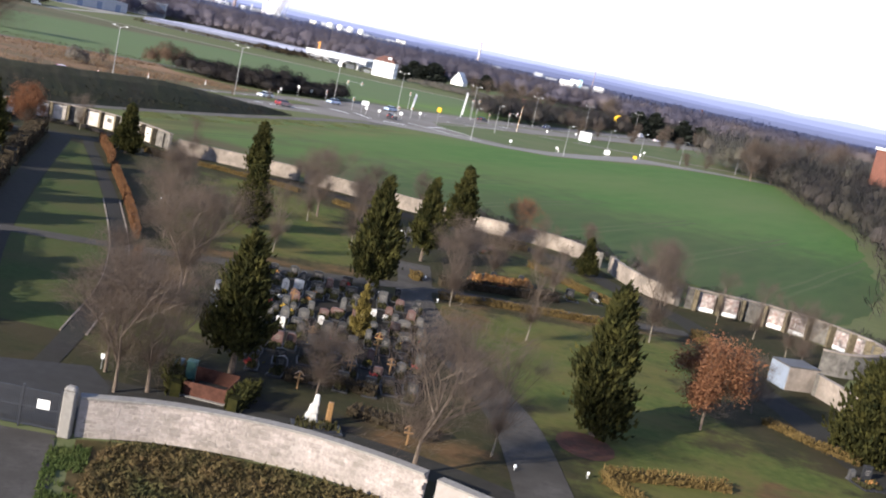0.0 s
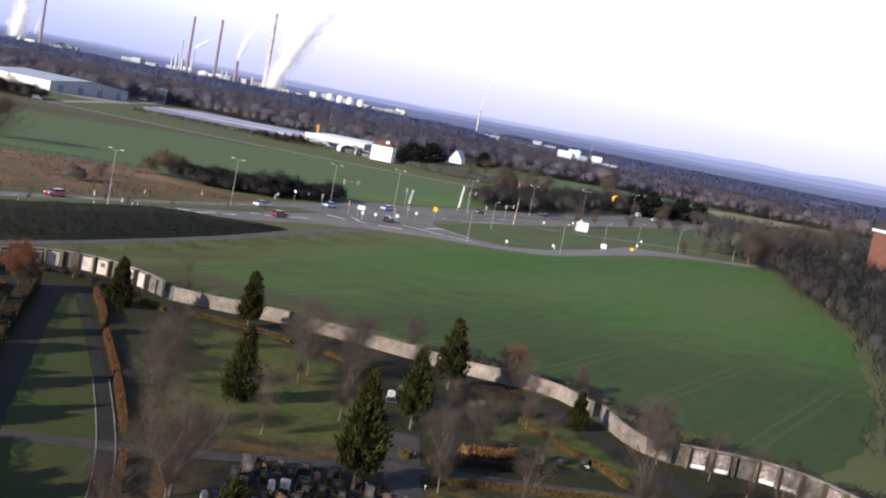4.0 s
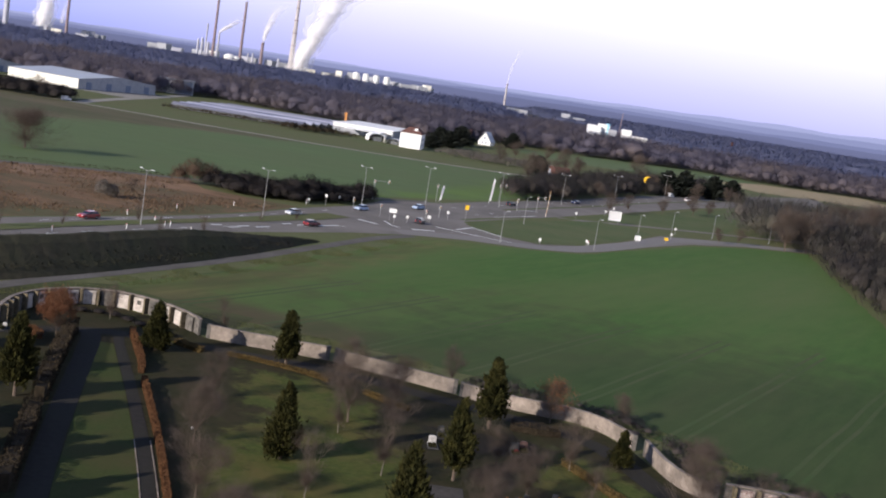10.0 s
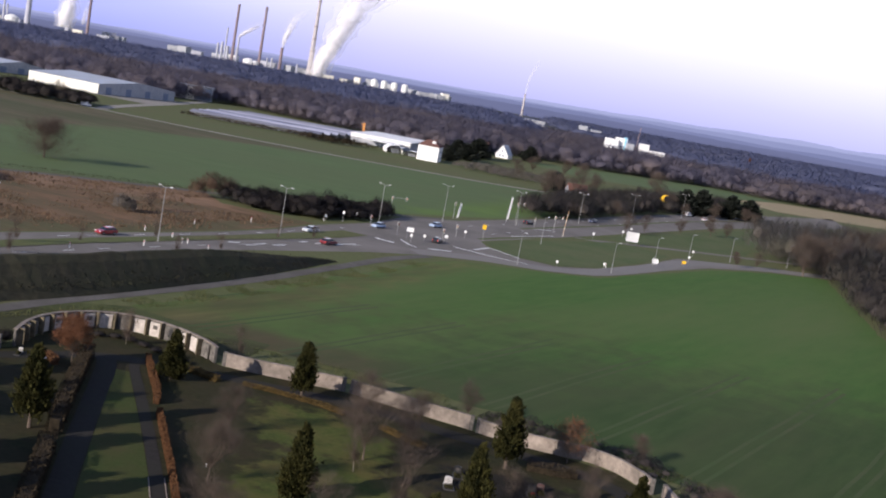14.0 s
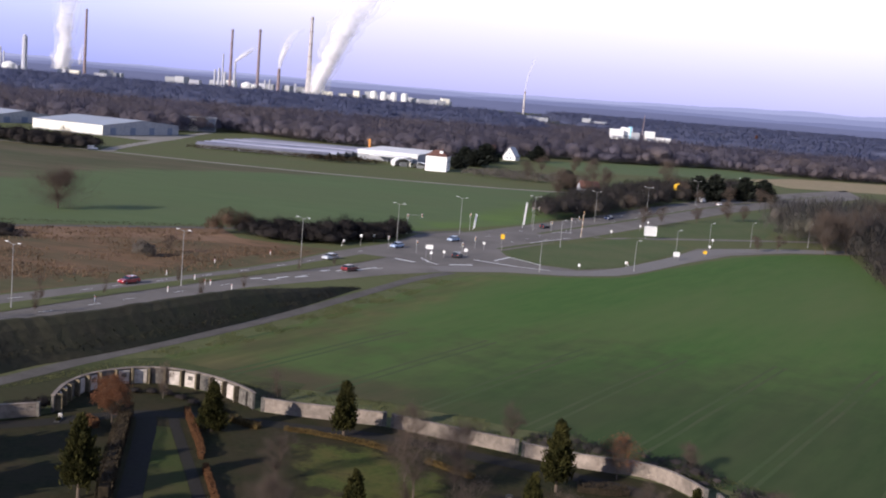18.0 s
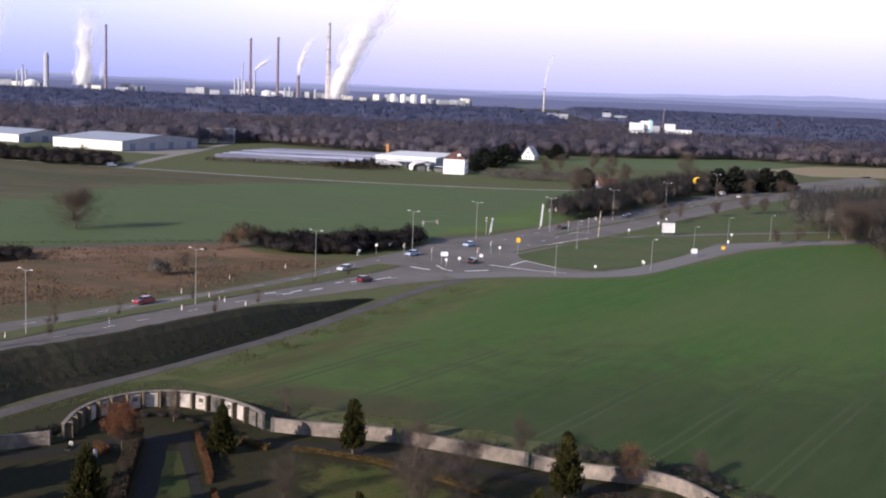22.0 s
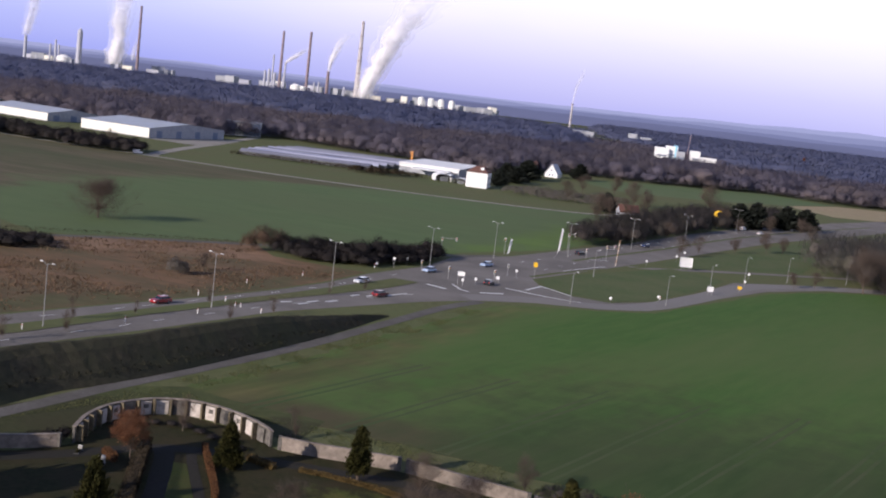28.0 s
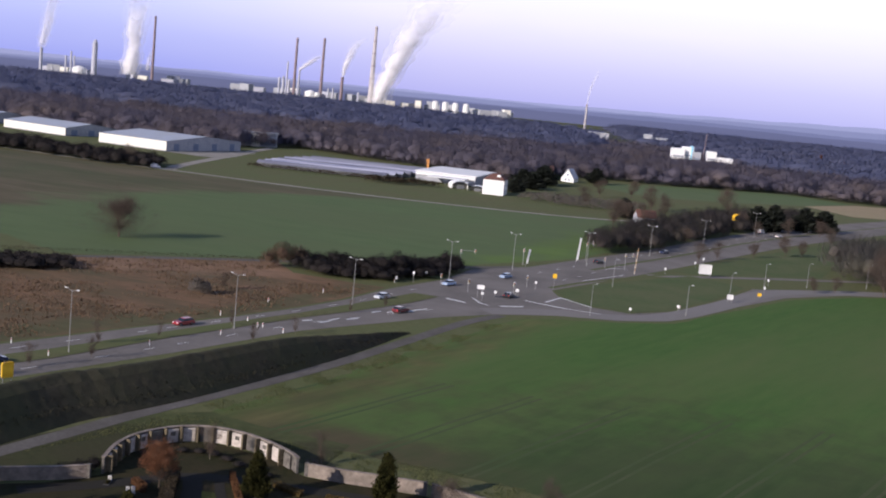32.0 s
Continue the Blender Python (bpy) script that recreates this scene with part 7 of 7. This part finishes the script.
part("wall", bm, M_BRICK, br)
bm = bmesh.new()
box(bm, (41, 25, 0.9), (0, 0, 19.2))
part("parapet", bm, M_WHITE, br)
for k in range(3):
    bm = bmesh.new()
    box(bm, (7.5, 0.5, 11), (-11 + 12 * k, -12.1, 4.5))
    wn = part("window_frame", bm, M_WHITE, br)
    bm = bmesh.new()
    box(bm, (6.3, 0.3, 9.6), (-11 + 12 * k, -12.35, 5.2))
    part("pane", bm, M_GLASSROOF, wn)

# ---- industry on the horizon ----
# distance haze is mixed into the brown and steel tones
M_CHIM_RED = surface("hazed_brown_chimney", (0.200, 0.158, 0.175), (0.27, 0.21, 0.22), 8.0, 0.8)
M_CHIM_PALE = surface("pale_chimney", (0.40, 0.37, 0.38), (0.50, 0.465, 0.465), 10.0, 0.8)
M_STEEL_FAR = surface("hazed_pale_steel", (0.32, 0.33, 0.40), (0.46, 0.46, 0.52), 10.0, 0.7)


def chimney(x, y, h, r0, r1, mat_, label, bands=4):
    c = thing("chimney", label, "chimney", "refinery chimneys", at=spot(x, y))
    bm = bmesh.new()
    tube(bm, (0, 0, 0), (0, 0, h), r0, r1, 16)
    part("shaft", bm, mat_, c)
    for k in range(bands):
        z = h * (0.35 + 0.62 * k / max(1, bands - 1))
        bm = bmesh.new()
        tube(bm, (0, 0, z - 1), (0, 0, z + 1), r0 + (r1 - r0) * z / h + 0.9, r0 + (r1 - r0) * z / h + 0.9, 16)
        part("gallery", bm, M_CHIM_RED, c)
    return c


chimney(-711, 3350, 177, 4.6, 3.2, M_CHIM_RED, "tall thin brown refinery chimney")
chimney(-631, 3350, 183, 4.6, 3.4, M_CHIM_RED, "tall thin brown refinery chimney")
chimney(-570, 3350, 76, 5.0, 4.2, M_CHIM_RED, "short dark refinery chimney", 2)
chimney(-483, 3350, 231, 8.5, 4.2, M_CHIM_PALE, "very tall pale concrete power station chimney", 5)
chimney(-1137, 3350, 200, 4.5, 3.0, M_CHIM_RED, "tall thin distant chimney")
chimney(130, 3000, 66, 3.0, 2.2, M_CHIM_PALE, "thin white distant chimney", 2)
chimney(416, 1700, 20, 2.0, 1.6, M_RUST, "short rust-coloured works chimney", 1)
chimney(451, 1700, 13, 2.0, 1.6, M_RUST, "short rust-coloured works chimney", 1)
chimney(466, 1700, 13, 1.8, 1.4, M_RUST, "short rust-coloured works chimney", 1)
for x, r, h in ((-1315, 8.5, 106), (-1386, 3.2, 72), (-1376, 2.6, 60), (-1402, 3, 58), (-756, 3.6, 56), (-744, 4.2, 60), (-727, 4.6, 50), (-700, 3.5, 45), (-595, 3, 40), (-734, 2.6, 104), (-520, 3.6, 34), (-609, 2.5, 38), (-698, 3, 84), (-1478, 5, 74)):
    t = thing("process_column", "pale steel refinery column", "tower", "refinery columns", at=spot(x, 3352))
    bm = bmesh.new()
    tube(bm, (0, 0, 0), (0, 0, h), r, r * 0.9, 12)
    part("shell", bm, M_STEEL_FAR, t)
    bm = bmesh.new()
    tube(bm, (0, 0, h), (0, 0, h + r), r * 0.9, r * 0.3, 12)
    part("head", bm, M_STEEL_FAR, t)
for x, r, h in ((-1357, 20, 14), (-291, 9, 20), (-262, 9, 20), (-232, 9, 20), (-201, 9, 20), (-660, 16, 12), (-640, 10, 10)):
    t = thing("storage_tank", "white domed storage tank", "tank", "storage tanks", at=spot(x, 3346))
    bm = bmesh.new()
    tube(bm, (0, 0, 0), (0, 0, h + 12), r, r, 16)
    part("shell", bm, M_WHITE, t)
    bm = bmesh.new()
    tube(bm, (0, 0, h + 12), (0, 0, h + 12 + r * 0.35), r, r * 0.3, 16)
    part("dome", bm, M_WHITE, t)
rnd = random.Random(97)
for k in range(46):
    x = rnd.choice((rnd.uniform(-1500, -1000), rnd.uniform(-900, -350), rnd.uniform(-900, -350), rnd.uniform(-350, -60)))
    w, d, h = rnd.uniform(10, 42), rnd.uniform(15, 40), rnd.uniform(18, 30)
    t = thing("plant_building", "pale low refinery building", "building", "refinery buildings", at=Matrix.LocRotScale((x, 3340 + rnd.uniform(20, 140), 0), Euler((0, 0, rnd.uniform(-0.4, 0.4))), None))
    bm = bmesh.new()
    box(bm, (w, d, h))
    part("wall", bm, rnd.choice((M_STEEL_FAR, M_GREYWALL, M_GREYWALL, M_CREAM)), t)
    bm = bmesh.new()
    box(bm, (w + 1, d + 1, 1.2), (0, 0, h))
    part("roof", bm, M_METALROOF, t)
wf = thing("white_works", "cluster of white industrial blocks with a pale blue silo", "factory", at=spot(0, 1265, 1.0, 0.0, 1.15))
for nm, sz, at, mt in (("block", (14, 16, 17), (157, 0, 0), M_WHITE), ("block", (12, 12, 19), (168, 4, 0), M_WHITE), ("block", (9, 10, 15), (177, -2, 0), M_GREYWALL), ("block", (10, 14, 17), (193, 0, 0), M_WHITE), ("block", (20, 16, 12), (206, 2, 0), M_WHITE)):
    bm = bmesh.new()
    box(bm, sz, at, bevel=0.3)
    bk_ = part(nm, bm, mt, wf)
    bm = bmesh.new()
    box(bm, (sz[0] * 0.8, 0.3, 1.0), (at[0], at[1] - sz[1] / 2 - 0.1, sz[2] * 0.55))
    part("window_band", bm, M_BLUEDOOR, bk_)
bm = bmesh.new()
tube(bm, (172, 0, 0), (172, 0, 20), 2.4, 2.4, 14)
part("silo", bm, surface("pale_blue_silo", (0.25, 0.52, 0.68), (0.32, 0.60, 0.75), 2.0, 0.6), wf, "pale blue silo")
bm = bmesh.new()
tube(bm, (184, 0, 0), (186, 0, 32), 0.5, 0.35, 8)
part("stack", bm, M_CHIM_RED, wf)
for x, y, w, d, h in ((106, 1900, 34, 16, 16), (186, 1900, 14, 12, 21), (204, 1905, 30, 10, 17), (330, 1500, 70, 14, 5), (400, 1690, 34, 14, 7), (440, 1690, 46, 14, 8), (478, 1680, 24, 12, 6)):
    t = thing("factory", "pale distant factory building with a flat roof", "building", "distant factories", at=Matrix.LocRotScale((x, y, 0), Euler((0, 0, -0.1)), None))
    bm = bmesh.new()
    box(bm, (w, d, h))
    part("wall", bm, M_GREYWALL, t)
    bm = bmesh.new()
    box(bm, (w + 1, d + 1, 0.8), (0, 0, h))
    part("roof", bm, M_METALROOF, t)


# steam plumes, as they stand at most times
def steam_look(name, density, grain):
    """White vapour, thinning with the mesh's own thickness and in drifting patches."""
    m = bpy.data.materials.new(name)
    m.use_nodes = True
    n, l = m.node_tree.nodes, m.node_tree.links
    b = n["Principled BSDF"]
    b.inputs["Base Color"].default_value, b.inputs["Roughness"].default_value = (0.96, 0.94, 0.95, 1), 1.0
    b.inputs["Specular IOR Level"].default_value = 0.0
    tl, lit = n.new("ShaderNodeBsdfTranslucent"), n.new("ShaderNodeMixShader")
    tl.inputs["Color"].default_value = (0.96, 0.94, 0.95, 1)
    lit.inputs["Fac"].default_value = 0.3
    l.new(b.outputs[0], lit.inputs[1])
    l.new(tl.outputs[0], lit.inputs[2])
    tr, mx = n.new("ShaderNodeBsdfTransparent"), n.new("ShaderNodeMixShader")
    nz = n.new("ShaderNodeTexNoise")
    nz.inputs["Scale"].default_value, nz.inputs["Detail"].default_value = grain, 2
    l.new(n.new("ShaderNodeNewGeometry").outputs["Position"], nz.inputs["Vector"])
    r, thick, times = n.new("ShaderNodeMapRange"), n.new("ShaderNodeAttribute"), n.new("ShaderNodeMath")
    r.inputs["From Min"].default_value, r.inputs["From Max"].default_value = 0.3, 0.65
    r.inputs["To Min"].default_value, r.inputs["To Max"].default_value = density * 0.45, density
    thick.attribute_name = "thick"
    times.operation = "MULTIPLY"
    l.new(nz.outputs["Fac"], r.inputs["Value"])
    l.new(r.outputs[0], times.inputs[0])
    l.new(thick.outputs["Fac"], times.inputs[1])
    l.new(times.outputs[0], mx.inputs["Fac"])
    l.new(tr.outputs[0], mx.inputs[1])
    l.new(lit.outputs[0], mx.inputs[2])
    l.new(mx.outputs[0], n["Material Output"].inputs["Surface"])
    return m


STEAM = (("core", 0.62, steam_look("steam", 0.9, 0.015)), ("mantle", 0.85, steam_look("steam_mantle", 0.5, 0.025)), ("fringe", 1.25, steam_look("steam_fringe", 0.2, 0.03)))


def plume(points, label, seed, y=3350, dense=0.6, full=1.0):
    """points: x, z, width. A billowing column: thick up to that share of its length, then thinning out, inside a soft fringe."""
    p = tagged(new("steam_plume"), label, "steam", "steam plumes")
    line = smooth_line([(x, w, z) for x, z, w in points], 0.12 * (points[0][2] + points[-1][2]))
    last = len(line) - 1
    for name, grow, look_ in STEAM:
        verts, faces, thick = [], [], []
        for i, c in enumerate(line):
            along = i / last
            fade = full * min(1.0, max(0.0, (1 - along) / (1 - dense)))
            for k in range(20):
                a = k / 20 * math.tau
                q = Vector((c.x + math.cos(a) * c.y / 2 * grow, y + math.sin(a) * c.y / 2 * grow, c.z))
                d = 1 + 0.45 * noise.noise(q * (1.9 / c.y) + Vector((seed * 7, 0, 0))) + 0.10 * noise.noise(q * (5 / c.y))
                verts.append((c.x + (q.x - c.x) * d, y + (q.y - y) * d, c.z + c.y * 0.08 * noise.noise(q * (2.5 / c.y))))
                thick.append(fade * min(1.0, 0.5 + along * 8))
                if i:
                    m = len(verts) - 1
                    faces.append((m - 20, (i - 1) * 20 + (k + 1) % 20, i * 20 + (k + 1) % 20, m))
        ob = raw_mesh(name, verts, faces, look_, p)
        for poly in ob.data.polygons:
            poly.use_smooth = True
        ob.data.attributes.new("thick", "FLOAT", "POINT").data.foreach_set("value", thick)
    return p


plume(((-462, 10, 46), (-448, 60, 52), (-426, 110, 60), (-400, 165, 72), (-374, 215, 88), (-340, 270, 110), (-300, 330, 134)), "broad white steam plume drifting from cooling towers", 1, 3350, 0.3)
plume(((-700, 82, 5), (-688, 94, 14), (-668, 110, 20), (-636, 134, 28)), "small white steam plume from a refinery chimney", 2, 3350, 0.3, 0.8)
plume(((-569, 76.0, 6), (-566, 100, 14), (-556, 130, 20), (-540, 165, 24), (-512, 195, 30)), "white steam plume above a short chimney", 3, 3350, 0.3, 0.7)
plume(((-1205, 22, 44), (-1201, 60, 46), (-1197, 100, 40), (-1196, 150, 52), (-1192, 210, 66), (-1184, 260, 78)), "tall white steam plume among distant works", 4, 3350, 0.25, 0.9)
plume(((-1478, 78, 24), (-1465, 130, 30), (-1452, 200, 38), (-1430, 280, 44)), "faint steam plume far away", 5, 3350, 0.2, 0.4)
plume(((-1152, 40, 10), (-1150, 60, 12), (-1146, 80, 14), (-1140, 105, 12)), "thin steam wisp beside a chimney", 6, 3350, 0.2, 0.4)
plume(((130, 65, 3), (132, 90, 4), (136, 112, 8), (144, 135, 10), (152, 160, 14)), "thin steam wisp over a distant chimney", 7, 3000, 0.0, 0.35)

# ---- single trees and bushes in the fields ----
_fieldtree = bare_tree("bare_tree", "broad leafless tree standing alone in the field", 27, 8.2, 0.95, M_BARK, spot(-118.0, 325, 2.5, 1.0, 1.75), 5, 0.9, 0.17, dense=1.6, wide=1.5, skirt=0.47)
brush("bush", "tall fawn-brown leafless bush at the end of the thicket", [(-65, 304, 7.6, 8.5), (-61, 306, 6.6, 7), (-68, 302, 5, 6)], M_FAWN, "bush", 700, 62, fine=0.008, heart=0.4)
for x, y, k in ((116, 374, 1.5), (125, 381, 1.8), (140, 398, 2.0), (121, 392, 1.7), (160, 415, 2.0), (62.5, 414, 0.85), (71.5, 428.6, 0.75), (88.6, 448.5, 0.7), (103.8, 463.5, 0.9), (111.3, 467.6, 0.8), (136.3, 521, 1.0), (100, 372, 0.6), (92, 366, 0.55), (38, 505, 1.5), (30, 606, 1.2), (66, 618, 1.5), (110, 640, 1.7), (-205, 575, 1.2)):
    copy_thing(_b1 if round(x) % 2 else _b2, spot(x, y, k * 1.08, x))
copy_thing(_b2, spot(-69.3, 261.5, 0.52, 2.0))
brush("bush", "dark rounded bush in the dry meadow", [(-73.2, 252.8, 4, 4.5), (-71.8, 253.6, 3.4, 4)], M_SCRUB, "bush", 400, 61, fine=0.03)
for i, (x, y, h) in enumerate(((64, 466, 7), (106.6, 537, 7), (124.4, 553, 8), (143.3, 571, 8), (54, 534, 10), (48, 553, 9), (64.7, 557, 10), (102, 560, 10), (127.6, 594, 11), (41.5, 680, 11), (62, 700, 10), (75, 640, 9))):
    copy_thing(_b1 if i % 2 else _b2, spot(x, y, h / 7.8, i * 1.3))
for x, y, h, w in ((47, 560, 9, 6), (112, 568, 11, 8), (121, 572, 12, 8), (140, 590, 11, 8), (152, 600, 10, 8), (8, 735, 11, 9), (10, 750, 11, 8), (-4, 700, 10, 9), (2, 690, 9, 8), (46, 806, 10, 8), (-8, 655, 7, 6)):
    copy_thing(_c3, spot(x, y, w / 2.9, x, h / 9.5))
for x, y, h in ((-74.6, 197.1, 3.6), (-71.7, 186.7, 3.2), (-78.3, 176.8, 3.4), (-50, 211.9, 3.2), (-44.1, 222.9, 3.2), (-84, 166, 3.4), (-57.5, 224.5, 3.0), (-37.5, 251, 2.8), (-66.5, 206.5, 2.6), (-31, 262, 2.6)):
    copy_thing(_b3, spot(x, y, h / 5.2, y))
brush("scrub", "straggling bushes and stacked pots along the glasshouses", scatter(((-162, 640), (-100, 636), (-74, 634), (-74, 643), (-100, 645), (-160, 648)), 4.5, 2.4, 6, 69), M_HEDGE, "bushes", 90, 72, fine=0.03)
brush("scrub", "dark evergreen bushes in front of the glasshouses", scatter(((-92, 622), (-76, 618), (-54, 626), (-50, 636), (-70, 640), (-90, 634)), 4.5, 4, 6, 63), M_HEDGE, "bushes", 120, 64, fine=0.03)
brush("scrub", "brown rough bushes along the farm road", scatter(((0, 600), (30, 590), (60, 600), (62, 640), (20, 650), (-2, 640)), 7, 3.5, 8, 65), M_SCRUB, "bushes", 120, 66, fine=0.03)
_out = smooth_line(((7.5, 135.5), (14, 132.6), (20.5, 131.2), (25.5, 127.8), (29.2, 121.2), (30.6, 114.8), (34, 110), (40, 109.2), (46, 107), (50.5, 102.5)), 1.7)
_rnd = random.Random(83)
brush("scrub", "leafless brown bushes against the outside of the cemetery wall", [(p.x + s_.x * u, p.y + s_.y * u, _rnd.uniform(0.7, 2.4), _rnd.uniform(2.2, 4.4)) for p, s_ in zip(_out, sides_of(_out)) for u in (0.6 + _rnd.random(), 2.4 + 2 * _rnd.random()) if _rnd.random() < 0.75]
      + [(-25, 145, 1.5, 3), (-22.5, 143.6, 1.2, 2.6), (-4, 140.4, 0.8, 2.2), (1, 139, 0.9, 2.6), (-12, 142, 0.8, 2.4)], M_COPSE, "bushes", 260, 76, fine=0.010, heart=0.3)
brush("scrub", "low dark hedge along the side road", [(-146 + 3.2 * k, 278.5 + 1.45 * k, 0.9, 3.4) for k in range(26)], M_HEDGE, "bushes", 110, 77, fine=0.02)
brush("scrub", "tangled dark scrub on the earth bank", [(p.x + s.x * u, p.y + s.y * u, 0.5 + max(0.0, p.z * (1 - abs(u) / (1.7 * max(p.z, 0.3)))), 2.2) for p, s in zip(_line, _sd) for u in (-0.3, -2.0, -3.8, -5.4) if abs(u) < p.z * 1.35],
      M_BERM, "bushes", 60, 70, fine=0.03)
brush("scrub", "dark evergreen thicket against the end of the wall", [(-51.6, 131.6, 2.2, 3.0), (-53.2, 130.6, 1.9, 2.6), (-50.4, 133.4, 2.1, 2.4), (-55, 129.8, 1.4, 2.2)], M_DARKBUSH, "bushes", 500, 78, fine=0.014, heart=0.6)
brush("scrub", "dark low planting inside the memorial bay", [(-46.8 + 2.1 * k, 141.6 + 3.4 * math.sin(k * 0.52), 0.8, 2.4) for k in range(9)], M_DARKBUSH, "bushes", 220, 79, fine=0.014, heart=0.6)
